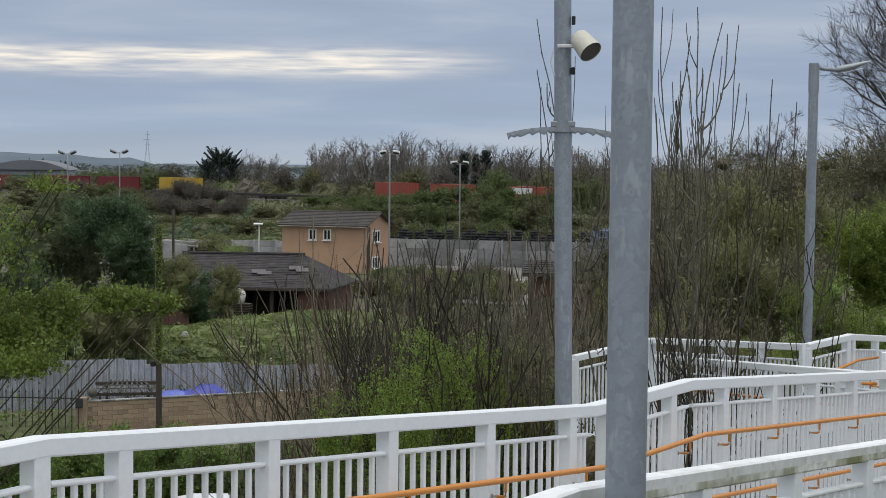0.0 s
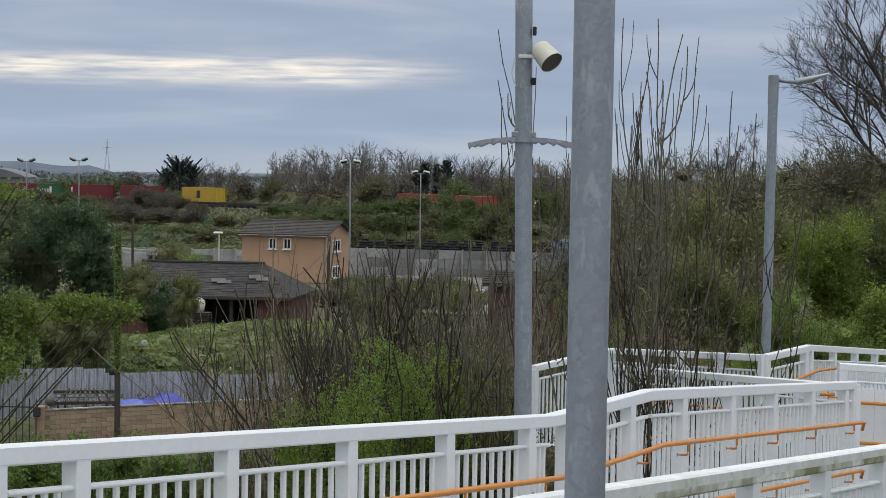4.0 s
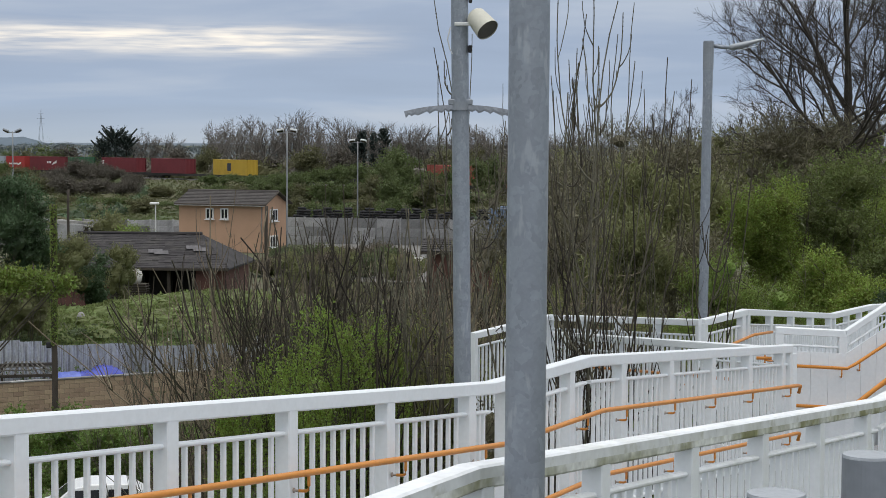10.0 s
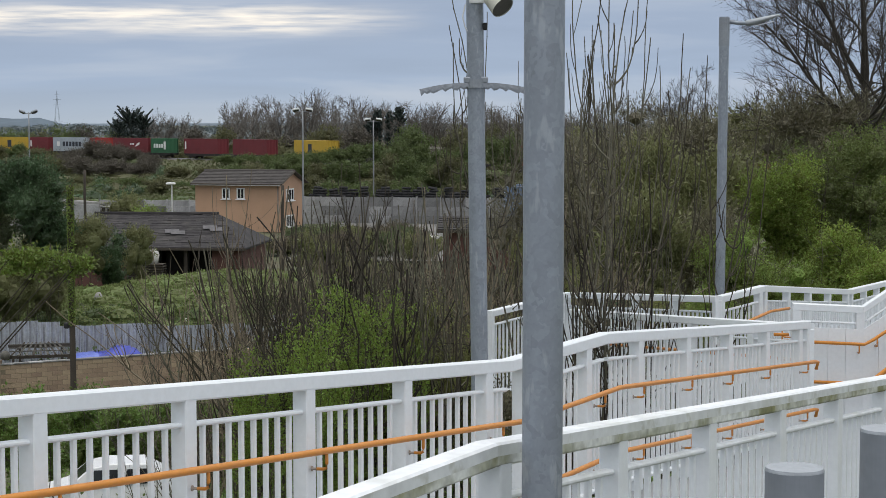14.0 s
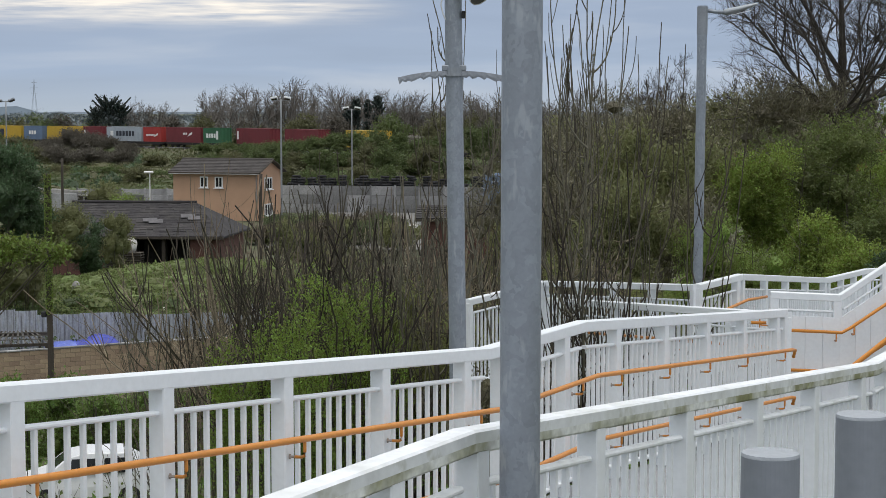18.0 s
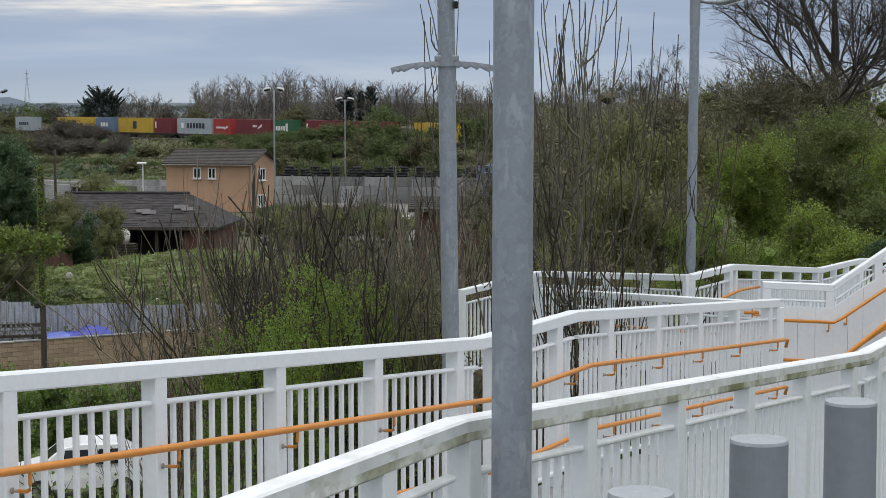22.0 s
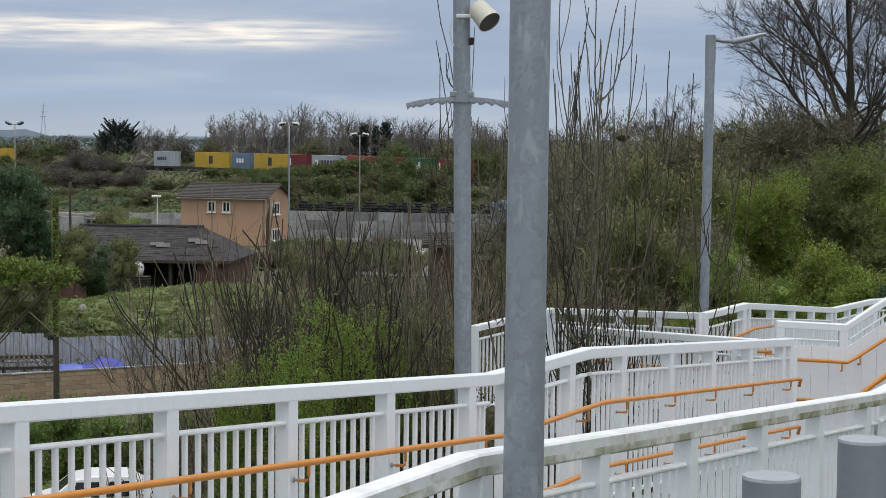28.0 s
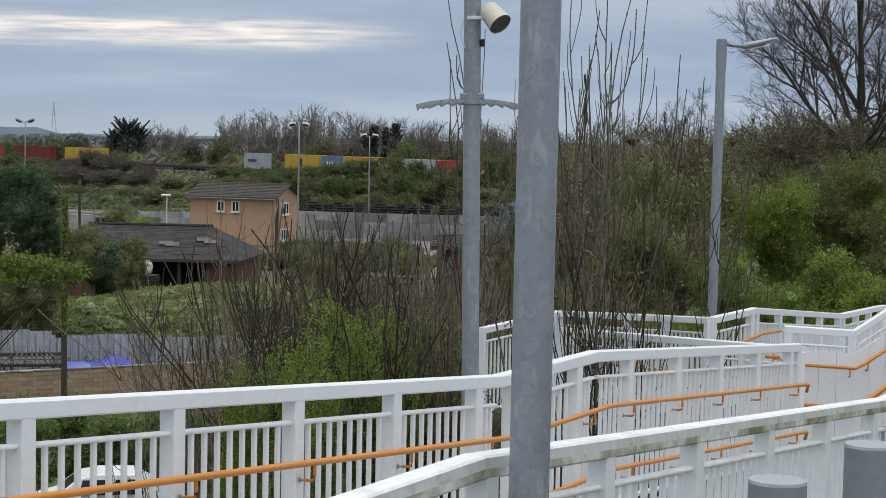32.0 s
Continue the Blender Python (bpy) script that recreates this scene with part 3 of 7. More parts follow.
def main_ramp():
    # left side, then right side; each with its level landings
    cuts = (-4.0, -0.57, 4.43, 6.03, 11.17)
    for off, stops, ph in ((0.0, cuts, (0.25, 0.465, 0.20, 0.64)), (2.28, (-4.2, -0.57, 5.1, 6.6, 11.0), (1.0, 0.07, 0.3, 0.36))):
        for i, (l0, l1) in enumerate(zip(stops[:-1], stops[1:])):
            if off:
                z0, z1 = R_TOP(l0), R_TOP(l1)
            else:
                z0, z1 = top_z(l0), top_z(l1)
            railing(along(l0, off), along(l1, off), z0, z1, phase=ph[i], paint=WHITE_ALGAE if off else WHITE, last=(i == 3),
                    label="white painted steel ramp railing with green algae on its top rail" if off else "white painted steel ramp railing with upright bars")
    for i, (l0, l1) in enumerate(zip(cuts[:-1], cuts[1:])):
        m = Mesh()
        q = [(*along(l0, -0.1), top_z(l0) - FULL), (*along(l0, 2.4), top_z(l0) - FULL), (*along(l1, 2.4), top_z(l1) - FULL), (*along(l1, -0.1), top_z(l1) - FULL)]
        m.add(q + [(x, y, z - 0.3) for x, y, z in q], [(0, 1, 2, 3), (7, 6, 5, 4), (0, 4, 5, 1), (1, 5, 6, 2), (2, 6, 7, 3), (3, 7, 4, 0)])
        solid("ramp_deck", m, DECK, "grey concrete deck of the footbridge ramp", "ramp", kind="structure")
    # piers under the ramp
    for l in (-3, 0.5, 5.2, 10.8):
        x, y = along(l, 1.15)
        z = top_z(l) - FULL - 0.3
        solid("ramp_pier", Mesh().tube([(x, y, float(ground_z(x, y)) - 0.3), (x, y, z)], 0.3, sides=16), CONCRETE, "round concrete pier under the ramp", "pier", "ramp piers", smooth=False)
    for drop in (0.385, 0.845):
        pts, br = [], []
        for l in (-3.5, -0.57, 4.43, 6.03, 11.04):
            pts.append((*along(l, 0.13), top_z(l) - drop))
        pts += [(*along(11.13, 0.13), top_z(11.1) - drop - 0.01), (*along(11.15, 0.11), top_z(11.1) - drop - 0.08)]
        for l in (-3.1, -2.05, -1.15, -0.10, 0.95, 2.0, 3.05, 4.1, 4.7, 5.75, 6.5, 7.55, 8.55, 9.6, 10.8):
            br.append(((*along(l, 0.13), top_z(l) - drop), (*along(l - 0.02, 0.05), top_z(l) - drop)))
        handrail(pts, -1, br)


def R_TOP(l):
    return 9.903 - max(-0.57, min(l, 5.1)) * 0.087 - max(0.0, l - 6.6) / 12


main_ramp()


def far_flights():
    # landing edge and the stair that climbs away from it
    edge = railing((3.637, 19.3), (4.386, 19.3), 9.045, 9.01, phase=0.04, pitch=0.68, bars=13)
    rise = railing((4.386, 19.3), (7.2, 19.6), 9.01, 10.84, phase=0.5, pitch=1.05, bars=13)
    # sheets behind the bars, in upright strips
    for r, length, k in ((edge, 0.75, -0.047), (rise, 2.83, 0.6466)):
        n = round(length / 0.17)
        for i in range(n):
            x0, x1 = length * i / n + 0.0015, length * (i + 1) / n - 0.0015
            q = [(x, -0.045, FULL + k * x + d) for x, d in ((x0, -1.3), (x1, -1.3), (x1, -0.25), (x0, -0.25))]
            part("infill_sheet", Mesh().add(q + [(x, y + 0.02, w) for x, y, w in q], [(0, 1, 2, 3), (7, 6, 5, 4), (0, 4, 5, 1), (1, 5, 6, 2), (2, 6, 7, 3), (3, 7, 4, 0)]), WHITE, r)
    # return flight and the lower ones
    railing((1.46, 22.0), (3.62, 18.2), 8.695, 8.94, phase=0.3)
    railing((0.46, 23.0), (1.566, 25.0), 8.568, 8.617, phase=0.04)
    railing((1.566, 25.0), (3.098, 21.0), 8.617, 8.953, phase=0.04)
    railing((3.098, 21.0), (3.776, 22.0), 8.953, 8.985, phase=0.04)
    railing((3.776, 22.0), (5.716, 26.0), 8.985, 8.56, phase=0.04)
    railing((5.716, 26.0), (7.012, 29.0), 8.56, 8.425, phase=0.04)
    railing((7.012, 29.0), (9.8, 31.5), 8.425, 8.30, phase=0.04)
    for q, name, z in (([(0.4, 22.9), (1.4, 21.8), (3.6, 18.3), (3.1, 21.1), (1.57, 25.1)], "return flight", 7.41), ([(3.45, 17.2), (5.9, 16.6), (7.2, 19.5), (3.62, 19.4)], "landing", 7.60),
                       ([(3.1, 21.0), (4.4, 19.6), (7.5, 25.0), (5.7, 26.0)], "lower landing", 7.36), ([(5.72, 26.02), (7.5, 25.02), (10.5, 30.5), (7.0, 29.0)], "lower flight", 7.22)):
        m = Mesh()
        n = len(q)
        m.add([(x, y, z) for x, y in q] + [(x, y, z - 0.3) for x, y in q], [tuple(range(n)), tuple(range(n, 2 * n))[::-1]] + [(i, (i + 1) % n, n + (i + 1) % n, n + i) for i in range(n)])
        solid("ramp_deck", m, DECK, "grey concrete deck of the ramp's " + name, "ramp", kind="structure")
    # stair treads up from the landing
    st = thing("staircase", pose(4.5, 18.4, 7.6), "concrete stair climbing from the ramp landing", "stairs", kind="structure")
    for i in range(9):
        part("step", Mesh().box((0.30, 1.7, 0.18 * (i + 1)), (0.15 + 0.28 * i, 0, 0.09 * (i + 1)), c=0.01), DECK, st)
    for x, y in ((1.6, 23.2), (4.8, 18.4), (4.6, 22.6), (7.2, 27.2)):
        solid("ramp_pier", Mesh().tube([(x, y, -0.3), (x, y, 7.0)], 0.3, sides=16), CONCRETE, "round concrete pier under the ramp", "pier", "ramp piers")
    handrail([(3.75, 19.18, 8.64), (4.386, 19.18, 8.61), (4.48, 19.18, 8.66), (6.6, 19.38, 10.04)], 1,
             [((x, 19.18, z), (x, 19.27, z)) for x, z in ((4.33, 8.61), (4.52, 8.68), (5.2, 9.12))])
    handrail([(3.80, 19.18, 8.21), (4.386, 19.18, 8.19), (4.48, 19.18, 8.24), (6.6, 19.38, 9.62)], 1, [((4.33, 19.18, 8.19), (4.33, 19.27, 8.19))])
    for dz in (0.0, 0.07, 0.14):
        handrail([(3.46, 19.42, 8.62 + dz), (3.62, 19.40, 8.62 + dz)], 1, [((3.55, 19.41, 8.62 + dz), (3.66, 19.32, 8.62 + dz))], "short orange handrail end on the far landing")
    h = thing("stair_handrail", pose(4.0, 17.64, 7.6), "orange tubular stair handrail on slim posts", "handrail", "orange handrails")
    part("tube", Mesh().tube([(0, 0, 0.75), (0.2, 0, 0.91), (2.6, 0.1, 2.80)], 0.024, sides=10), ORANGE, h, smooth=True)
    for x in (0.2, 1.4, 2.5):
        part("leg", Mesh().box((0.05, 0.05, 0.75 + 0.79 * x), (x, 0.04 * x, (0.75 + 0.79 * x) / 2), c=0.005), WHITE, h)
    part("stringer", Mesh().add([(0.35, 1.70, -0.3), (3.2, 1.95, -0.3), (3.2, 1.95, 2.05), (0.40, 1.70, 0.25), (0.35, 1.74, -0.3), (3.2, 1.99, -0.3), (3.2, 1.99, 2.05), (0.40, 1.74, 0.25)],
                                [(0, 1, 2, 3), (7, 6, 5, 4), (0, 4, 5, 1), (1, 5, 6, 2), (2, 6, 7, 3), (3, 7, 4, 0)]), WHITE, st, "white painted side plate of the stair", m=pose(-0.5, -0.76, 0))
    handrail([(1.7, 22.0, 8.28), (3.66, 18.55, 8.52)], 1, [((2.8, 20.06, 8.41), (2.72, 20.0, 8.41))])
    handrail([(3.25, 20.95, 8.53), (3.527, 21.5, 8.60), (3.9, 22.1, 8.655), (4.2, 22.5, 8.65)], 1, [((3.6, 21.6, 8.61), (3.53, 21.65, 8.61))])


far_flights()

# ---- poles on the ramp ----


def steel_pole(name, foot, head, r, label, category):
    """A galvanised pole whose foot is its base."""
    p = thing(name, pose(*foot), label, category)
    v = Vector(head) - Vector(foot)
    n = 14
    part("shaft", Mesh().tube([tuple(v * (i / n)) for i in range(n + 1)], r, r * 0.985, sides=28), GALV, p, smooth=True)
    part("base_plate", Mesh().box((r * 4, r * 4, 0.03), (0, 0, 0.015), c=0.004), GALV, p)
    return p, v


def near_poles():
    foot, head = (0.283, 5.8, 8.2), (0.301, 5.8, 14.0)
    steel_pole("steel_post", foot, head, 0.066, "thick mottled galvanised steel post beside the ramp", "post")
    foot, head = (0.287, 14.9, 4.0), (0.17, 14.9, 12.9)
    p, v = steel_pole("camera_pole", foot, head, 0.0715, "galvanised pole with loudspeaker and anti-climb guard", "pole")
    at = lambda z: v * ((z - foot[2]) / v.z)  # noqa: E731
    # anti-climb guard: two serrated wings on a clamp
    c = at(11.293)
    part("clamp", Mesh().tube([c + Vector((0, 0, -0.03)), c + Vector((0, 0, 0.04))], 0.082, sides=20), GALV_DARK, p, "dull steel clamp ring")
    for sx, depth in ((-1, 0), (1, 0), (-1, 1), (1, 1)):
        m = Mesh()
        top, low = [], []
        n = 16
        for i in range(n + 1):
            q = i / n
            x = sx * (0.06 + 0.40 * q)
            z = -0.055 * q * q - (0.014 if depth else 0)
            tooth = 0.026 * (1 - 0.4 * q) + (0.022 if i % 4 == 0 else 0.008 * (i % 3))
            top.append((x, -0.05 - 0.08 * q if not depth else 0.05 + 0.14 * q, z + 0.012))
            low.append((x - sx * 0.01, top[-1][1] - 0.01, z + 0.012 - tooth))
        vs = top + low
        vs = vs + [(x, y + 0.006, z) for x, y, z in vs]
        k = 2 * (n + 1)
        f = []
        for i in range(n):
            f += [(i, i + 1, n + 2 + i, n + 1 + i), (k + i + 1, k + i, k + n + 1 + i, k + n + 2 + i), (i + 1, i, k + i, k + i + 1), (n + 1 + i, n + 2 + i, k + n + 2 + i, k + n + 1 + i)]
        f += [(n, k + n, k + 2 * n + 1, 2 * n + 1)]
        ob = part("guard_wing", m.add(vs, f), WING_STEEL, p, "serrated dull steel wing", m=Matrix.Translation(c))
    part("clamp_bolt", Mesh().box((0.20, 0.05, 0.05), c + Vector((0, -0.03, 0.035)), c=0.008), GALV_DARK, p)
    # loudspeaker
    s = at(11.962)
    part("bracket", Mesh().box((0.20, 0.02, 0.03), s + Vector((0.055, -0.085, 0.0)), c=0.004), LAMP_WHITE, p, "pale clamp plate round the pole")
    ax = Vector((0.50, -0.50, -0.62)).normalized()
    mid = s + Vector((0.175, -0.10, 0.01))
    horn = Mesh()
    ring = [(-0.11, 0.045), (-0.106, 0.066), (-0.085, 0.082), (0.0, 0.091), (0.08, 0.098), (0.095, 0.098)]
    a = ax.orthogonal().normalized()
    b = ax.cross(a)
    sides = 24
    vs = [tuple(mid + ax * t + (a * math.cos(2 * math.pi * j / sides) + b * math.sin(2 * math.pi * j / sides)) * r) for t, r in ring for j in range(sides)]
    f = [(i * sides + j, i * sides + (j + 1) % sides, (i + 1) * sides + (j + 1) % sides, (i + 1) * sides + j) for i in range(len(ring) - 1) for j in range(sides)]
    horn.add(vs, f + [tuple(range(sides))[::-1]])
    sp = part("loudspeaker", horn, CREAM, p, "cream plastic projector loudspeaker", smooth=True)
    part("grille", Mesh().tube([mid + ax * 0.080, mid + ax * 0.088], 0.094, sides=24), SPEAKER, sp, "dark round grille")
    part("cable", Mesh().tube([s + Vector((-0.075, -0.05, -0.02)), s + Vector((-0.10, -0.05, -0.12)), s + Vector((-0.08, -0.05, -0.20)), s + Vector((-0.06, -0.05, -0.24))], 0.006, sides=6), LAMP_WHITE, p)
    part("junction_box", Mesh().box((0.03, 0.05, 0.07), s + Vector((0.085, -0.04, 0.21)), c=0.005), RUBBER, p, "small black junction box")
    part("junction_box", Mesh().box((0.03, 0.05, 0.06), s + Vector((0.085, -0.04, -0.20)), c=0.005), RUBBER, p)
    # street lamp on the lower landing
    foot, head = (4.134, 28.0, 6.5), (4.178, 28.0, 12.551)
    p, v = steel_pole("street_lamp", foot, head, 0.075, "galvanised street lamp column with a short side arm", "street lamp")
    part("cap", Mesh().tube([v, v + Vector((0, 0, 0.02))], 0.078, sides=20), GALV, p)
    part("sleeve", Mesh().tube([v * 0.93, v], 0.082, sides=20), GALV_DARK, p, "wider dull steel sleeve at the column's head")
    h = v + Vector((0.06, 0, -0.05))
    part("arm", Mesh().tube([h, h + Vector((0.12, 0, -0.02)), h + Vector((0.28, 0, -0.03))], 0.032, 0.028, sides=10), GALV, p, smooth=True)
    body = Mesh()
    prof = [(0.26, 0.03, 0.035, -0.03), (0.33, 0.06, 0.05, -0.02), (0.50, 0.10, 0.045, 0.02), (0.68, 0.09, 0.03, 0.07), (0.78, 0.04, 0.015, 0.10)]
    vs = []
    for x, w, t, z in prof:
        for j in range(12):
            an = 2 * math.pi * j / 12
            vs.append((h.x + x, h.y + w * math.cos(an), h.z + z + t * math.sin(an)))
    f = [(i * 12 + j, i * 12 + (j + 1) % 12, (i + 1) * 12 + (j + 1) % 12, (i + 1) * 12 + j) for i in range(4) for j in range(12)]
    head_ob = part("lantern", body.add(vs, f + [tuple(range(12))[::-1], tuple(range(48, 60))]), GALV_PALE, p, "slim pale grey lantern head", smooth=True)
    part("lens", Mesh().box((0.30, 0.12, 0.01), h + Vector((0.54, 0, -0.035)), turn=Euler((0, radians(-14), 0)).to_matrix(), c=0.003), UPVC, head_ob)


near_poles()


def guard_posts():
    """Steel posts beside the camera, a level row."""
    first = None
    for i in range(-1, 5):
        x, y = 0.295 + 0.222 * i, 2.37 + 0.345 * i
        p = thing("guard_post", pose(x, y, 9.29 if i > 0 else 9.284), "plain galvanised steel guard post with a flat capped top", "post", "guard posts")
        part("tube", Mesh().tube([(0, 0, 0), (0, 0, 1.184)], 0.0445, sides=40), GALV_PLAIN, p, smooth=False)
        # cap is paler than the tube to paint the light on its top
        part("cap", Mesh().tube([(0, 0, 1.183), (0, 0, 1.1855), (0, 0, 1.188)], 0.0447, 0.0435, sides=40), GALV_PALE, p, "steel cap with light on its top painted as a paler colour")
    m = Mesh()
    m.add([(x, y, z) for z in (9.3, 9.1) for x, y in ((-3, -4), (3.5, -4), (3.5, 5.5), (1.2, 4.6), (-0.6, 1.9), (-3, 1.0))],
          [(0, 1, 2, 3, 4, 5), (11, 10, 9, 8, 7, 6)] + [(i, (i + 1) % 6, 6 + (i + 1) % 6, 6 + i) for i in range(6)])
    solid("viewing_deck", m, DECK, "grey concrete deck of the upper walkway", "walkway", kind="structure")
    for x, y in ((-2, -3), (2.5, -3), (0.5, 1.5)):
        solid("ramp_pier", Mesh().tube([(x, y, -0.3), (x, y, 9.1)], 0.3, sides=16), CONCRETE, "round concrete pier under the walkway", "pier", "ramp piers")


guard_posts()

# ---- the railway and its train ----


def railway():
    pts = [track(s)[0] for s in range(-420, 190, 5)]
    bed = Mesh()
    cols = ((-4.6, -0.9), (-2.2, -0.22), (2.2, -0.22), (4.6, -0.9))
    vs = []
    for s in range(-420, 190, 5):
        p, h = track(s)
        n = Vector((-math.sin(h), math.cos(h), 0))
        vs += [tuple(p + n * a + Vector((0, 0, b))) for a, b in cols]
    k = len(cols)
    f = [(i * k + j, i * k + j + 1, (i + 1) * k + j + 1, (i + 1) * k + j) for i in range(len(pts) - 1) for j in range(k - 1)]
    solid("ballast_bed", bed.add(vs, f), BALLAST, "grey-brown stone ballast of the railway line", "railway", kind="structure")
    for off in (-0.72, 0.72):
        line = []
        for s in range(-420, 190, 5):
            p, h = track(s)
            line.append(tuple(p + Vector((-math.sin(h), math.cos(h), 0)) * off + Vector((0, 0, -0.07))))
        solid("running_rail", Mesh().tube(line, 0.06, sides=6), STEEL, "worn steel running rail on the ballast", "rail", "running rails", kind="structure")


railway()
PAINTS = {
    "yellow": mat("yellow_container_paint", (0.50, 0.33, 0.035), rough=0.6, vary=0.2, scale=0.6, fine=6),
    "maroon": mat("maroon_container_paint", (0.16, 0.022, 0.028), rough=0.6, vary=0.25, scale=0.6, fine=6),
    "red": mat("red_container_paint", (0.36, 0.035, 0.03), rough=0.6, vary=0.25, scale=0.6, fine=6),
    "rust": mat("rust_red_container_paint", (0.30, 0.065, 0.045), rough=0.65, vary=0.3, scale=0.6, fine=6),
    "grey": mat("pale_grey_container_paint", (0.36, 0.40, 0.44), rough=0.6, vary=0.2, scale=0.6, fine=6),
    "blue": mat("slate_blue_container_paint", (0.13, 0.19, 0.29), rough=0.6, vary=0.2, scale=0.6, fine=6),
    "green": mat("green_container_paint", (0.03, 0.12, 0.055), rough=0.6, vary=0.25, scale=0.6, fine=6),
}
INK = {"white": mat("white_marking", (0.75, 0.75, 0.73), rough=0.6, vary=0.1), "black": mat("dark_marking", (0.03, 0.035, 0.05), rough=0.6, vary=0.1)}
BODY = {}


def container(colour, length, marks, parent):
    """A corrugated box, 2.44 m wide and 2.9 m high, its left end at the origin of the parent's deck; the near side is at -y."""
    L, W, H = length, 2.44, 2.9
    key = (colour, L)
    if key not in BODY:
        panels = []
        n = int(L / 0.28) * 2
        for side in (-1, 1):
            m = Mesh()
            xs, ys = [], []
            for i in range(n + 1):
                x = 0.12 + (L - 0.24) * i / n
                for dx in (-0.02, 0.02):
                    xs.append(x + dx)
                ys += [0.0, 0.036] if i % 2 else [0.036, 0.0]
            vs = []
            for x, y in zip(xs, ys):
                vs += [(x, side * (W / 2 - y), 0.16), (x, side * (W / 2 - y), H - 0.11)]
            m.add(vs, [(2 * i, 2 * i + 2, 2 * i + 3, 2 * i + 1) for i in range(len(xs) - 1)])
            panels.append(m.make("side_panel"))
        for x, sg in ((0.0, -1), (L, 1)):
            m = Mesh()
            k = 14
            vs = []
            for i in range(2 * k):
                yy = -1.1 + 2.2 * (i // 2 + (0.25 if i % 2 else 0)) / k
                xx = x - sg * (0.03 if (i // 2) % 2 else 0.065)
                vs += [(xx, yy, 0.16), (xx, yy, H - 0.11)]
            m.add(vs, [(2 * i, 2 * i + 2, 2 * i + 3, 2 * i + 1) for i in range(2 * k - 1)])
            panels.append(m.make("end_panel"))
        panels.append(Mesh().box((L - 0.1, W - 0.1, 0.04), (L / 2, 0, H - 0.05)).make("roof_panel"))
        for me in panels:
            me.materials.append(PAINTS[colour])
        fr = Mesh()
        for y in (-W / 2 + 0.06, W / 2 - 0.06):
            fr.box((L, 0.12, 0.16), (L / 2, y, 0.08), c=0.01).box((L, 0.10, 0.11), (L / 2, y, H - 0.055), c=0.01)
            for x in (0.08, L - 0.08):
                fr.box((0.16, 0.13, H), (x, y, H / 2), c=0.01)
        for x in (0.06, L - 0.06):
            fr.box((0.12, W, 0.16), (x, 0, 0.08), c=0.01).box((0.12, W, 0.12), (x, 0, H - 0.06), c=0.01)
        fe = fr.make("corner_frame")
        fe.materials.append(PAINTS[colour])
        BODY[key] = (panels, fe)
    panels, fe = BODY[key]
    box = part("container", fe, None, parent, "%s corrugated freight container" % colour)
    for me in panels:
        part(me.name.split(".")[0], me, None, box)
    for kind, x, z, w, h, ink in marks:
        mk = Mesh()
        if kind == "bars":
            n = max(2, int(w / (h * 0.95)))
            for i in range(n):
                mk.box((w / n * 0.72, 0.02, h), (x + w * (i + 0.5) / n, -W / 2 - 0.012, z))
        elif kind == "badge":
            mk.box((w, 0.02, h), (x + w / 2, -W / 2 - 0.012, z), c=0.005)
        else:
            mk.add([(x, -W / 2 - 0.02, z - h / 2), (x + w, -W / 2 - 0.02, z), (x + w, -W / 2 - 0.02, z + h / 2), (x + w * 0.4, -W / 2 - 0.02, z + h * 0.1),
                    (x, -W / 2 - 0.004, z - h / 2), (x + w, -W / 2 - 0.004, z), (x + w, -W / 2 - 0.004, z + h / 2), (x + w * 0.4, -W / 2 - 0.004, z + h * 0.1)],
                   [(0, 1, 2, 3), (7, 6, 5, 4), (0, 4, 5, 1), (1, 5, 6, 2), (2, 6, 7, 3), (3, 7, 4, 0)])
        part("marking", mk, INK[ink], box, "plain %s marking on the side" % ink)
    return box


WAGON = {}


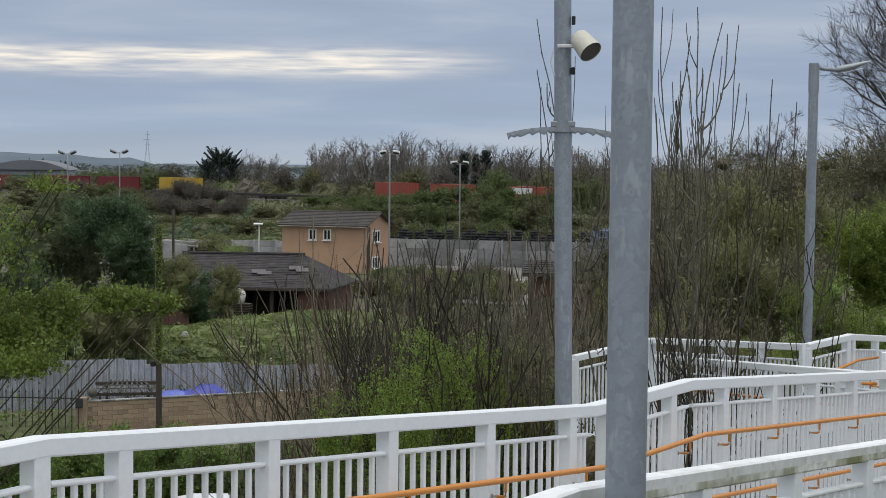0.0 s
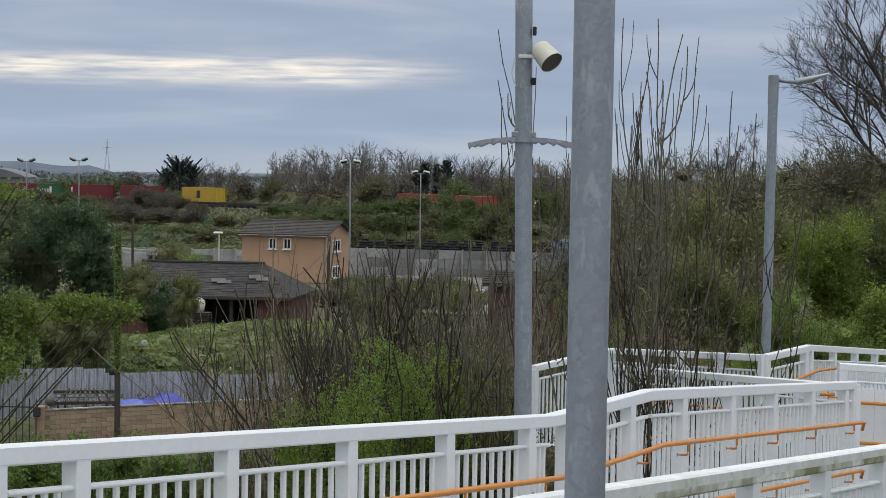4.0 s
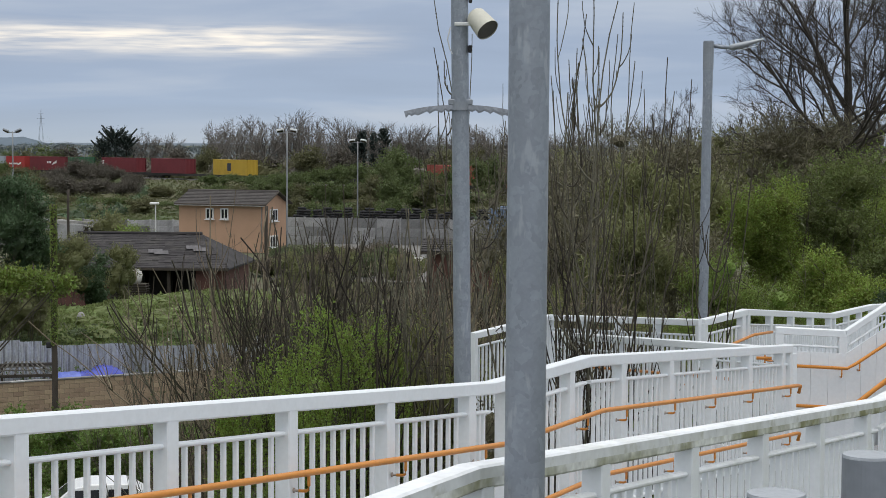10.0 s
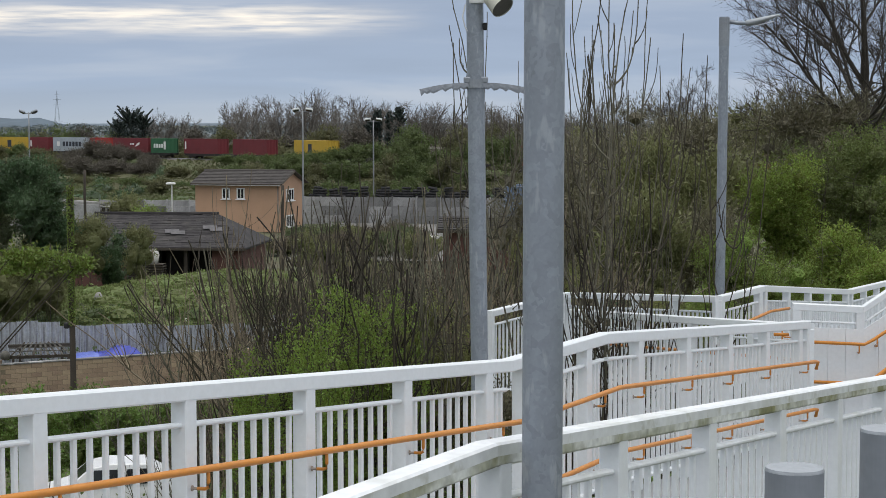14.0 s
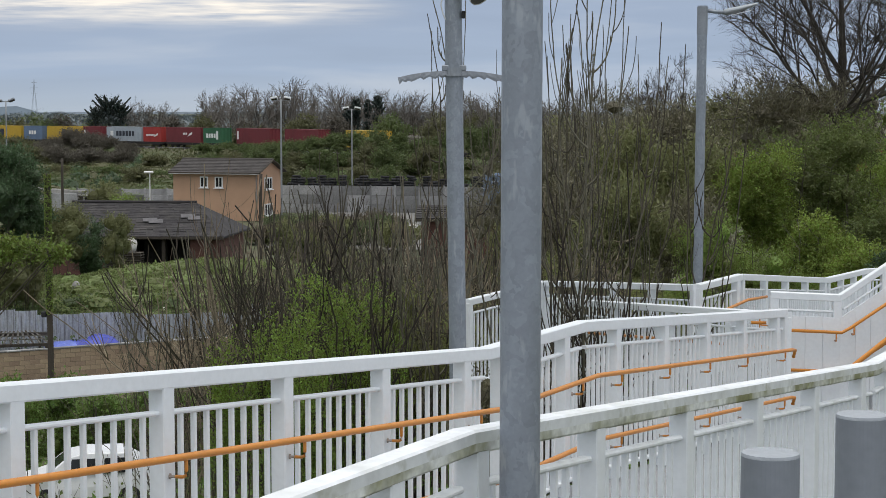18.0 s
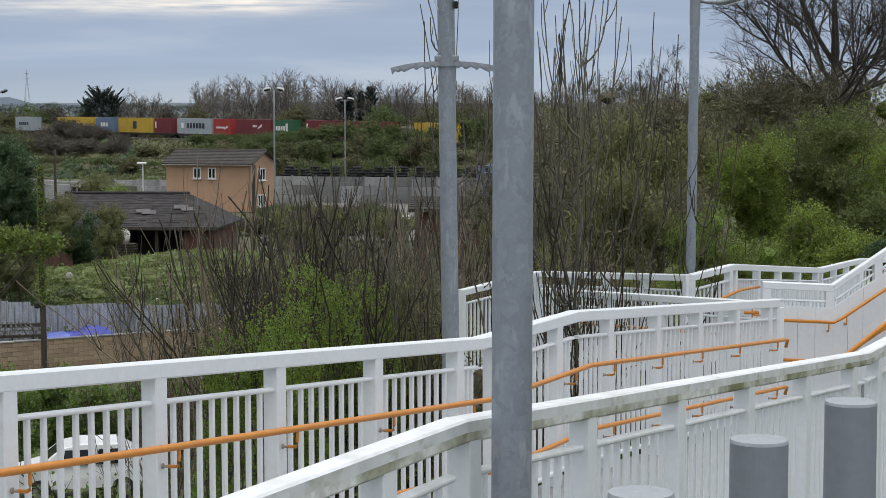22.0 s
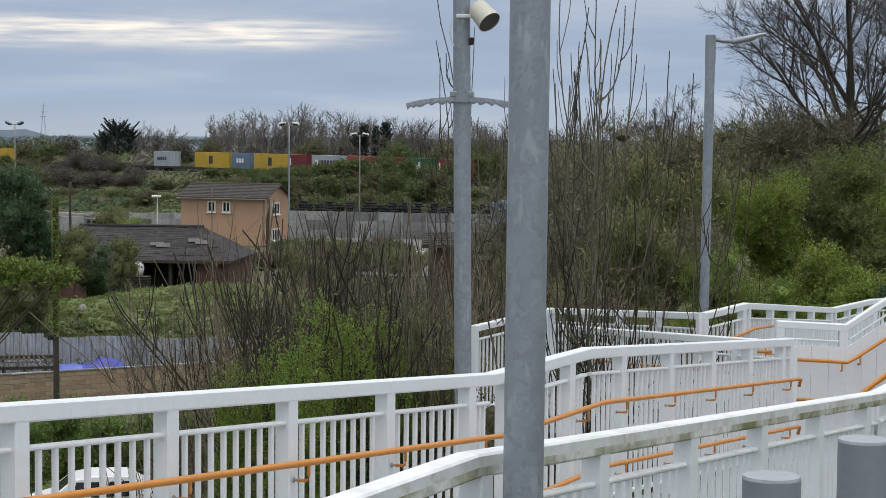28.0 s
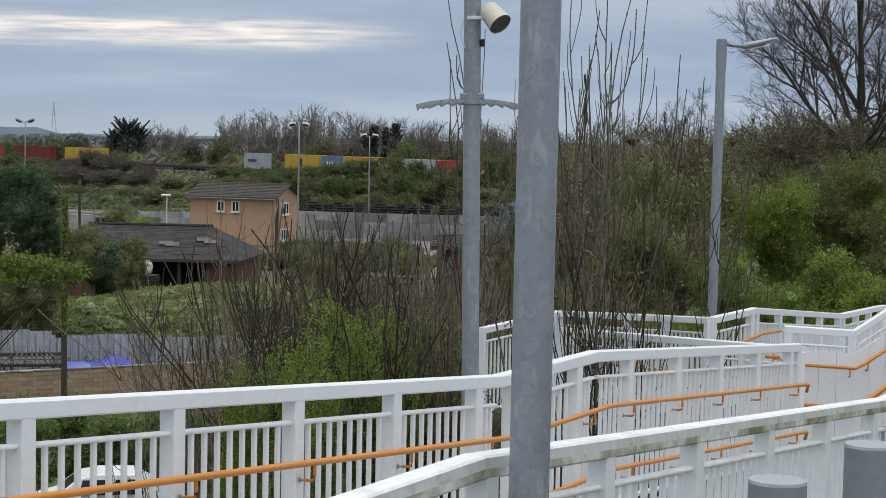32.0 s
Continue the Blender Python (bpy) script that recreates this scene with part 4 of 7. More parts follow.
def wagon():
    """A flat container wagon on two bogies; its length runs along +x from its rear coupling."""
    if not WAGON:
        fr = Mesh()
        for y in (-1.05, 1.05):
            fr.box((19.4, 0.18, 0.42), (10.2, y, 0.80), c=0.02)
        for x in np.linspace(0.8, 19.6, 9):
            fr.box((0.25, 2.2, 0.2), (x, 0, 0.84), c=0.02)
        fr.box((19.4, 0.5, 0.2), (10.2, 0, 0.72), c=0.02)
        WAGON["frame"] = fr.make("frame")
        bo = Mesh()
        for y in (-0.95, 0.95):
            bo.box((2.4, 0.14, 0.28), (0, y, 0.48), c=0.03)
        bo.box((0.4, 1.9, 0.25), (0, 0, 0.50), c=0.03)
        WAGON["bogie"] = bo.make("bogie")
        wh = Mesh()
        for y in (-0.76, 0.76):
            wh.tube([(0, y - 0.06, 0), (0, y + 0.06, 0)], 0.42, sides=16)
        wh.tube([(0, -0.8, 0), (0, 0.8, 0)], 0.07, sides=8)
        WAGON["wheelset"] = wh.make("wheelset")
        bf = Mesh()
        for y in (-0.88, 0.88):
            bf.tube([(0, y, 0.98), (0.5, y, 0.98)], 0.09, sides=10)
        WAGON["buffers"] = bf.make("buffers")
        for me in WAGON.values():
            me.materials.append(mat("wagon_black", (0.035, 0.032, 0.03), rough=0.85, vary=0.3))
    w = thing("container_wagon", pose(0, 0, 0), "black flat freight wagon", "wagon", "wagons of the freight train")
    part("frame", WAGON["frame"], None, w)
    for x in (3.0, 17.4):
        b = part("bogie", WAGON["bogie"], None, w, m=pose(x, 0, 0))
        for dx in (-0.9, 0.9):
            part("wheelset", WAGON["wheelset"], None, b, m=pose(dx, 0, 0.42))
    part("buffers", WAGON["buffers"], None, w, m=pose(0, 0, 0))
    part("buffers", WAGON["buffers"], None, w, m=pose(19.9, 0, 0))
    return w


FORTY, TWENTY = 12.19, 6.06
LETTERS = [("bars", 3.3, 1.55, 6.6, 1.0, "black"), ("badge", 1.4, 1.55, 1.0, 1.0, "white")]
EMBLEM = [("badge", 5.2, 1.5, 1.3, 1.5, "black")]
SWOOSH = [("flag", 7.6, 1.6, 1.7, 1.0, "white"), ("bars", 6.0, 1.7, 1.5, 0.4, "white")]
SMALL = [("bars", 1.6, 1.5, 2.6, 0.8, "white")]
TEETH = [("bars", 0.9, 1.4, 3.4, 0.8, "white"), ("badge", 4.4, 1.5, 0.7, 1.6, "white")]
DASH = [("bars", 0.9, 1.3, 3.0, 0.35, "white"), ("flag", 3.6, 1.3, 1.3, 0.8, "white")]
# the rear end of each wagon's load at the clip's start, metres along the track, and what it carries
TRAIN = (
    (-395.0, (("maroon", FORTY, 0, SWOOSH),)),
    (-374.2, (("rust", FORTY, 0, []),)),
    (-356.4, (("maroon", FORTY, 0, []),)),
    (-338.7, (("yellow", FORTY, 0, EMBLEM),)),
    (-317.0, ()), (-296.5, ()),
    (-275.8, (("grey", TWENTY, 0, SMALL[:0] + [("bars", 1.2, 1.5, 3.4, 0.6, "black")]),)),
    (-261.4, (("yellow", FORTY, 0, EMBLEM), ("blue", TWENTY, 13.2, SMALL))),
    (-240.4, (("yellow", FORTY, 0, EMBLEM), ("maroon", TWENTY, 12.7, [("badge", 0.3, 1.6, 0.4, 1.3, "white")]))),
    (-219.8, (("grey", FORTY, 0, LETTERS), ("red", TWENTY, 12.9, DASH))),
    (-199.0, (("maroon", FORTY, 0, SWOOSH), ("green", TWENTY, 13.2, TEETH))),
    (-174.2, (("maroon", FORTY, 0, [("badge", 0.3, 1.6, 0.5, 1.5, "white")]),)),
    (-157.0, (("maroon", FORTY, 0, []),)),
    (-135.2, (("yellow", FORTY, 0, EMBLEM),)),
    (-116.0, ()), (-97.0, ()), (-78.0, ()),
    (-58.4, (("rust", FORTY, 0, []),)),
    (-38.6, (("rust", FORTY, 0, []),)),
    (-9.9, (("rust", FORTY, 0, [("badge", 0.4, 2.2, 8.0, 1.0, "white")]),)),
)
TRAVEL = ((0, 0.0), (3, 16.6), (6, 33.4), (9, 50.1), (13, 72.5), (16, 91.6), (19, 111.9), (23, 139.1), (25.5, 156.4), (28, 174.7), (30, 189.0), (32, 203.2))
WAGONS = []


def train():
    for s0, load in TRAIN:
        w = wagon()
        if load:
            w["label"] = "freight wagon carrying " + " and ".join("%s %s container" % ("long" if l > 10 else "short", c) for c, l, _, _ in load)
        else:
            w["label"] = "empty black flat container wagon"
        for colour, length, x, marks in load:
            b = container(colour, length, marks, w)
            b.matrix_basis = pose(x + 0.5, 0, 1.02)
        WAGONS.append((w, s0))


train()


def train_path(s0):
    rows = []
    steps = 16
    ts = [t for t, _ in TRAVEL]
    ds = [d for _, d in TRAVEL]
    for i in range(steps + 1):
        t = 32.0 * i / steps
        s = s0 + 1.3 + float(np.interp(t, ts, ds))
        a, _ = track(s + 3.0)
        b, _ = track(s + 17.4)
        d = b - a
        yaw = math.degrees(math.atan2(d.y, d.x))
        u = d.normalized()
        rows.append((t, Matrix.Translation(a - u * 3.0) @ pose(0, 0, 0, 0, 0, yaw)))
    return rows


# ---- the yard ----


def tiled_slope(name, parent, corner, right, down, cols, rows, material, t=0.05):
    """Rows of lapped roof tiles from a ridge corner; right and down are edge vectors."""
    right, down = Vector(right), Vector(down)
    n = right.cross(down).normalized()
    if n.z < 0:
        n = -n
    m = Mesh()
    a, b = right / cols, down / rows
    q = Vector((0, 0, 0)) + n * (t * 0.3)
    e = [q, q + a * 0.985, q + a * 0.985 + b * 1.12 + n * t * 0.7, q + b * 1.12 + n * t * 0.7]
    m.add([tuple(v) for v in e] + [tuple(v - n * t) for v in e], [(0, 1, 2, 3), (7, 6, 5, 4), (0, 4, 5, 1), (1, 5, 6, 2), (2, 6, 7, 3), (3, 7, 4, 0)])
    me = m.make("tile")
    me.materials.append(material)
    for r in range(rows):
        for c in range(cols):
            part("tile", me, None, parent, m=Matrix.Translation(Vector(corner) + a * c + b * r))


def window(parent, m, w, h, lights=2):
    f = Mesh()
    for x in (-w / 2, w / 2):
        f.box((0.12, 0.12, h + 0.12), (x, 0, 0), c=0.01)
    for z in (-h / 2, h / 2):
        f.box((w, 0.12, 0.12), (0, 0, z), c=0.01)
    for i in range(1, lights):
        f.box((0.10, 0.10, h), (-w / 2 + w * i / lights, 0, 0))
    win = part("window", f, UPVC, parent, "white plastic framed window", m=m)
    for i in range(lights):
        part("pane", Mesh().box((w / lights - 0.1, 0.03, h - 0.1), (-w / 2 + w * (i + 0.5) / lights, 0, 0)), PANE, win, "dark glass")
    part("sill", Mesh().box((w + 0.3, 0.25, 0.07), (0, -0.08, -h / 2 - 0.09), c=0.01), UPVC, win)


def house():
    a = -18.0
    L, W, H = 9.1, 5.9, 4.85
    h = thing("house", pose(-25.6, 180.0, 0, 0, 0, a), "two-storey buff rendered house with brown tiled gable roof", "house")
    part("front_wall", Mesh().box((L, 0.3, H), (L / 2, 0.15, H / 2)), RENDERED, h)
    part("back_wall", Mesh().box((L, 0.3, H), (L / 2, W - 0.15, H / 2)), RENDERED, h)
    peak = 1.08
    for x in (0.15, L - 0.15):
        m = Mesh()
        q = [(x - 0.15, 0.3, 0), (x - 0.15, W - 0.3, 0), (x - 0.15, W - 0.3, H), (x - 0.15, W / 2, H + peak - 0.12), (x - 0.15, 0.3, H)]
        m.add(q + [(u + 0.3, v, w) for u, v, w in q], [(0, 1, 2, 3, 4), (9, 8, 7, 6, 5)] + [(i, (i + 1) % 5, 5 + (i + 1) % 5, 5 + i) for i in range(5)])
        part("gable_wall", m, RENDERED, h)
    for y0, sg in ((W / 2, -1), (W / 2, 1)):
        roof = part("roof", Mesh().add([(-0.35, W / 2, H + peak), (L + 0.35, W / 2, H + peak), (L + 0.35, W / 2 + sg * (W / 2 + 0.4), H - 0.12), (-0.35, W / 2 + sg * (W / 2 + 0.4), H - 0.12),
                                        (-0.35, W / 2, H + peak - 0.12), (L + 0.35, W / 2, H + peak - 0.12), (L + 0.35, W / 2 + sg * (W / 2 + 0.4), H - 0.24), (-0.35, W / 2 + sg * (W / 2 + 0.4), H - 0.24)],
                                       [(0, 1, 2, 3), (7, 6, 5, 4), (0, 4, 5, 1), (1, 5, 6, 2), (2, 6, 7, 3), (3, 7, 4, 0)]), ROOF, h)
        if sg < 0:
            tiled_slope("tile", roof, (-0.35, W / 2, H + peak + 0.01), (L + 0.7, 0, 0), (0, -(W / 2 + 0.42), -(peak + 0.13)), 22, 9, ROOF, 0.06)
    part("ridge", Mesh().tube([(-0.4, W / 2, H + peak + 0.03), (L + 0.4, W / 2, H + peak + 0.03)], 0.12, sides=8), ROOF, h)
    part("gutter", Mesh().box((L + 0.7, 0.14, 0.16), (L / 2, -0.46, H - 0.16), c=0.03), WOOD, h, "brown eaves gutter and fascia")
    part("eaves_board", Mesh().box((L + 0.6, 0.06, 0.07), (L / 2, -0.52, H - 0.26), c=0.01), DEBRIS, h, "pale edge board below the gutter")
    for v in (-1, 1):
        part("bargeboard", Mesh().tube([(L + 0.38, W / 2, H + peak - 0.02), (L + 0.38, W / 2 + v * (W / 2 + 0.42), H - 0.16)], 0.10, sides=4), WOOD, h, "brown bargeboard")
    for x, n in ((3.35, 2), (4.95, 2)):
        window(h, pose(x, -0.02, 3.76), 0.74, 1.0, n)
    for z in (3.6, 1.0):
        window(h, pose(L + 0.02, 2.5, z, 0, 0, 90), 1.8, 1.1, 3)
    part("downpipe", Mesh().tube([(L - 0.12, -0.12, 0.1), (L - 0.12, -0.12, H - 0.2)], 0.05, sides=8), CONCRETE, h)


house()


def barn(name, m, L, W, eave, ridge, bays, label, rows=9, cols=26, hip=0.0):
    """A low open-fronted building with a tiled roof; front at -y, origin at its left front corner."""
    b = thing(name, m, label, "shed")
    part("back_wall", Mesh().box((L, 0.25, eave), (L / 2, W - 0.12, eave / 2)), BROWN, b)
    for x in (0.12, L - 0.12):
        part("side_wall", Mesh().box((0.25, W - 0.3, eave), (x, W / 2, eave / 2)), BROWN, b)
    w = L / len(bays)
    for i, kind in enumerate(bays):
        if kind == "w":
            part("front_wall", Mesh().box((w, 0.22, eave), (w * (i + 0.5), 0.11, eave / 2)), BROWN, b, "red-brown brick front")
        else:
            part("bay_post", Mesh().box((0.2, 0.2, eave), (w * i + 0.1, 0.1, eave / 2)), WOOD, b)
            # added black sheet in place of the bay's inner shade
            part("bay_shade_sheet", Mesh().box((w - 0.3, 0.1, eave - 0.2), (w * (i + 0.5), 2.2, eave / 2)), BAY_SHADE, b, "near-black sheet standing in for the shade inside the open bay")
    o = 0.35
    for sg in (-1, 1):
        y1 = W / 2 + sg * (W / 2 + o)
        q = [(-o + hip, W / 2, ridge), (L + o - hip, W / 2, ridge), (L + o, y1, eave - 0.05), (-o, y1, eave - 0.05)]
        r = part("roof", Mesh().add(q + [(x, y, z - 0.12) for x, y, z in q], [(0, 1, 2, 3), (7, 6, 5, 4), (0, 4, 5, 1), (1, 5, 6, 2), (2, 6, 7, 3), (3, 7, 4, 0)]), ROOF_DARK, b)
        if sg < 0 and hip == 0:
            tiled_slope("tile", r, (-o, W / 2, ridge + 0.01), (L + 2 * o, 0, 0), (0, -(W / 2 + o), -(ridge - eave + 0.05)), cols, rows, ROOF_DARK, 0.07)
    if hip:
        n = 20
        rnd = random.Random(14)
        for j in range(n):
            u0, u1 = j / n, (j + 1.12) / n
            q = []
            for u, lift in ((u0, 0.02), (u1, 0.034)):
                y_, z_ = W / 2 - u * (W / 2 + o), ridge - u * (ridge - eave + 0.05)
                q += [(-o + hip * (1 - u), y_, z_ + lift), (L + o - hip * (1 - u), y_, z_ + lift)]
            q = [q[0], q[1], q[3], q[2]]
            cut = 15
            for k in range(cut):
                if rnd.random() < 0.03:
                    continue
                o_ = 0.5 / cut if j % 2 else 0.0
                c0, c1 = max(0.0, k / cut - o_), min(1.0, (k + 1) / cut - o_ - 0.002) if k < cut - 1 else 1.0
                d = rnd.uniform(-0.008, 0.010)
                p = [[q[a][n3] + (q[e][n3] - q[a][n3]) * u for n3 in range(3)] for a, e, u in ((0, 1, c0), (0, 1, c1), (3, 2, c1), (3, 2, c0))]
                p = [(x, y, z + d + rnd.uniform(-0.006, 0.006)) for x, y, z in p]
                part("tile", Mesh().add(p + [(x, y, z - 0.04) for x, y, z in p], [(0, 1, 2, 3), (7, 6, 5, 4), (0, 4, 5, 1), (1, 5, 6, 2), (2, 6, 7, 3), (3, 7, 4, 0)]), ROOF_DARK, b)
        for x, u in ((7.9, 0.56), (8.3, 0.60), (10.2, 0.44), (10.7, 0.50), (6.2, 0.72)):
            part("roof_patch", Mesh().box((0.9, 0.5, 0.03), (x, W / 2 - u * (W / 2 + o), ridge - u * (ridge - eave + 0.05) + 0.10), turn=Euler((math.atan2(ridge - eave, W / 2 + o), 0, 0.3)).to_matrix(), c=0.01), ROOF_PATCH, b, "pale patch where tiles are broken")
        for x0, x1 in ((-o + hip, -o), (L + o - hip, L + o)):
            q = [(x0, W / 2, ridge), (x1, -o, eave - 0.05), (x1, W + o, eave - 0.05)]
            part("roof_hip", Mesh().add(q + [(x, y, z - 0.12) for x, y, z in q], [(0, 1, 2), (5, 4, 3), (0, 3, 4, 1), (1, 4, 5, 2), (2, 5, 3, 0)]), ROOF_DARK, b)
        part("ridge", Mesh().tube([(-o + hip, W / 2, ridge + 0.03), (L + o - hip, W / 2, ridge + 0.03)], 0.12, sides=8), ROOF_DARK, b)
    else:
        for x in (0.12, L - 0.12):
            q = [(x - 0.12, 0.1, eave), (x - 0.12, W - 0.1, eave), (x - 0.12, W / 2, ridge - 0.15)]
            part("gable", Mesh().add(q + [(u + 0.24, v, z) for u, v, z in q], [(0, 1, 2), (5, 4, 3), (0, 3, 4, 1), (1, 4, 5, 2), (2, 5, 3, 0)]), BROWN, b)
    part("fascia", Mesh().box((L + 0.7, 0.08, 0.16), (L / 2, -o - 0.03, eave - 0.14), c=0.01), WOOD, b, "dark fascia board along the eaves")
    return b


barn("open_barn", pose(-25.6, 112.4, 0, 0, 0, -5), 12.6, 8.0, 3.2, 5.0, "wwwooow", "low open-fronted brick barn with a dark tiled roof", hip=2.6)
barn("brick_shed", pose(-0.6, 112.0, 0, 0, 0, -4), 6.0, 4.0, 4.25, 4.9, "www", "small red-brown brick shed with a dark roof", rows=6, cols=14)


def concrete_wall(x0, y0, x1, y1, h, label):
    """A wall of concrete panels, each its own piece, between slim posts."""
    a, b = Vector((x0, y0)), Vector((x1, y1))
    n = max(2, round((b - a).length / 2.5))
    yaw = math.degrees(math.atan2(y1 - y0, x1 - x0))
    w = thing("concrete_wall", pose(x0, y0, 0, 0, 0, yaw), label, "wall", kind="structure")
    step = (b - a).length / n
    me = Mesh().box((step - 0.14, 0.10, h / 3 - 0.02), (step / 2, 0, h / 6), c=0.01).make("panel")
    me.materials.append(CONCRETE)
    po = Mesh().box((0.16, 0.2, h + 0.1), (0, 0, h / 2 + 0.05), c=0.01).make("post")
    po.materials.append(CONCRETE)
    for i in range(n):
        for j in range(3):
            part("panel", me, None, w, m=pose(i * step, 0, h / 3 * j))
        part("post", po, None, w, m=pose(i * step, 0, 0))
    part("post", po, None, w, m=pose(n * step, 0, 0))


concrete_wall(-40, 205, -27.0, 203, 2.0, "low grey concrete panel wall round the yard")
concrete_wall(-16.5, 192, 9.0, 186, 2.9, "grey concrete panel wall of the scrap yard")


def yard_things():
    solid("yard_surface", Mesh().add([(-13, 140, 0.16), (11, 138, 0.16), (12, 185, 0.16), (-13, 191, 0.16), (-48, 186, 0.16), (-27, 186, 0.16), (-27, 203, 0.16), (-48, 206, 0.16)], [(0, 1, 2, 3), (4, 5, 6, 7)]), YARD, "pale worn concrete surface of the yard", "yard", kind="structure")
    rng = np.random.default_rng(3)
    # stacked dark tyres behind the wall
    ty = Mesh()
    n = 20
    ty.add([((0.36 + 0.14 * math.cos(u)) * math.cos(2 * math.pi * a / n), (0.36 + 0.14 * math.cos(u)) * math.sin(2 * math.pi * a / n), 0.14 + 0.14 * math.sin(u)) for a in range(n) for u in np.arange(6) * math.pi / 3],
           [(a * 6 + i, a * 6 + (i + 1) % 6, (a + 1) % n * 6 + (i + 1) % 6, (a + 1) % n * 6 + i) for a in range(n) for i in range(6)])
    me = ty.make("tyre")
    me.materials.append(RUBBER)
    for i in range(42):
        x = -15.5 + i * 0.56
        st = thing("tyre_stack", pose(x, 193.6 - 0.235 * (x + 16) + rng.uniform(-0.3, 0.3), 0.16), "stack of worn black tyres behind the yard wall", "tyres", "tyre stacks")
        for j in range(int(rng.integers(10, 15))):
            part("tyre", me, None, st, m=pose(rng.uniform(-0.10, 0.10), rng.uniform(-0.08, 0.08), j * 0.27, rng.uniform(-4, 4), rng.uniform(-6, 6), 0))
    # blue-grey tank cages
    for i in range(3):
        x = 5.7 + i * 1.15
        c = thing("storage_cage", pose(x, 181.0, 0.16), "tall slate-blue storage cage in the yard", "cage", "storage cages")
        part("body", Mesh().box((0.95, 1.0, 4.4), (0, 0, 2.2), c=0.05), PAINTS["blue"], c)
        for z in np.linspace(0.2, 4.2, 7):
            part("band", Mesh().box((1.05, 1.08, 0.08), (0, 0, z), c=0.01), GALV, c)
    # rubble and pallets
    for i in range(46):
        x, y = (rng.uniform(-38, -27), rng.uniform(190, 199)) if i < 30 else (rng.uniform(-2, 8), rng.uniform(150, 175))
        s = rng.uniform(0.3, 1.1)
        solid("rubble_block", Mesh().box((s * 1.8, s, s * 0.6), (0, 0, s * 0.3), c=0.06), DEBRIS, "pale broken concrete block on the yard", "rubble", "yard rubble", m=pose(x, y, 0.15, 0, 0, rng.uniform(0, 180)))
    for i in range(9):
        x, y, z = -40.2 + 0.75 * i, 187.5 + 0.5 * (i % 3), 1.5 + 0.16 * (i % 4)
        rack = thing("timber_stack", pose(x, y, 0.15, 0, 0, rng.uniform(-14, 8)), "leaning stack of pale weathered boards in the yard", "timber", "timber stacks")
        for k in range(4):
            part("board", Mesh().box((rng.uniform(1.6, 3.0), 0.26, 0.07), (rng.uniform(-0.4, 0.4), 0.1 * k, z + 0.09 * k), turn=Euler((0, radians(rng.uniform(-9, 9)), 0)).to_matrix(), c=0.01), DEBRIS if (i + k) % 3 else CONCRETE, rack)
        for dx in (-0.6, 0.6):
            part("bearer", Mesh().box((0.2, 0.5, z), (dx, 0.1, z / 2), c=0.02), WOOD, rack)
    for x, y, w in ((-38.4, 188, 5.5), (-37.6, 186, 4.4), (2.0, 165, 4.0)):
        solid("timber_beam", Mesh().box((w, 0.3, 0.25), (0, 0, 0), c=0.02), DEBRIS, "pale timber beam lying on the yard", "beam", "timber beams", m=pose(x, y, 2.55 if x < 0 else 1.2, 0, 4 if w > 5 else 1, -6))
        solid("beam_trestle", Mesh().box((w * 0.6, 0.5, 2.2 if x < 0 else 0.9), (0, 0, 1.1 if x < 0 else 0.45), c=0.05), CONCRETE, "low grey block under a beam", "block", "trestles", m=pose(x, y, 0.15, 0, 0, -6))


yard_things()


def flood_mast(x, y, top, r=0.13, heads=2, style="flat"):
    g = float(ground_z(x, y))
    p = thing("floodlight_mast", pose(x, y, g), "tall slim grey floodlight mast with lamps on top", "floodlight mast", "floodlight masts")
    h = top - g
    part("pole", Mesh().tube([(0, 0, h * i / 6) for i in range(7)], r, r * 0.7, sides=12), MAST_GREY, p, smooth=True)
    part("crossbar", Mesh().box((1.4, 0.08, 0.08), (0, 0, h - 0.1)), MAST_GREY, p)
    for i in range(heads):
        sx = -1 if i == 0 else 1
        lm = part("floodlight", Mesh().box((0.68, 0.4, 0.2), (0, 0, 0), c=0.05), GALV_DARK if style == "dark" else LAMP_WHITE, p, "boxed floodlight head", m=pose(sx * 0.62, -0.2, h + 0.08, -25, sx * (-22 if style == "dark" else 10), 0))
        part("glass", Mesh().box((0.56, 0.32, 0.03), (0, 0, -0.11)), PANE, lm)


for q in ((-13.87, 168.0, 11.87, 0.1), (-8.50, 195.0, 10.96, 0.09), (-43.23, 185.0, 11.81, 0.09, 2, 'dark'), (-48.65, 185.0, 11.67, 0.09, 2, 'dark')):
    flood_mast(*q)


def yard_lamp():
    x, y = -28.4, 183.0
    p = thing("yard_lamp", pose(x, y, 0.1), "short yard lamp with a white hooded head", "street lamp")
    part("pole", Mesh().tube([(0, 0, 0), (0, 0, 4.4)], 0.07, sides=10), LAMP_WHITE, p)
    part("head", Mesh().box((0.95, 0.5, 0.22), (-0.1, 0, 4.5), c=0.08), UPVC, p, "white hooded lamp head")


yard_lamp()


def wood_pole(x, y, top, r, label):
    g = float(ground_z(x, y))
    p = thing("wooden_pole", pose(x, y, g), label, "pole", "wooden poles")
    part("shaft", Mesh().tube([(0.02 * math.sin(i), 0, (top - g) * i / 7) for i in range(8)], r, r * 0.8, sides=12), WOOD, p, smooth=True)
    return p, top - g


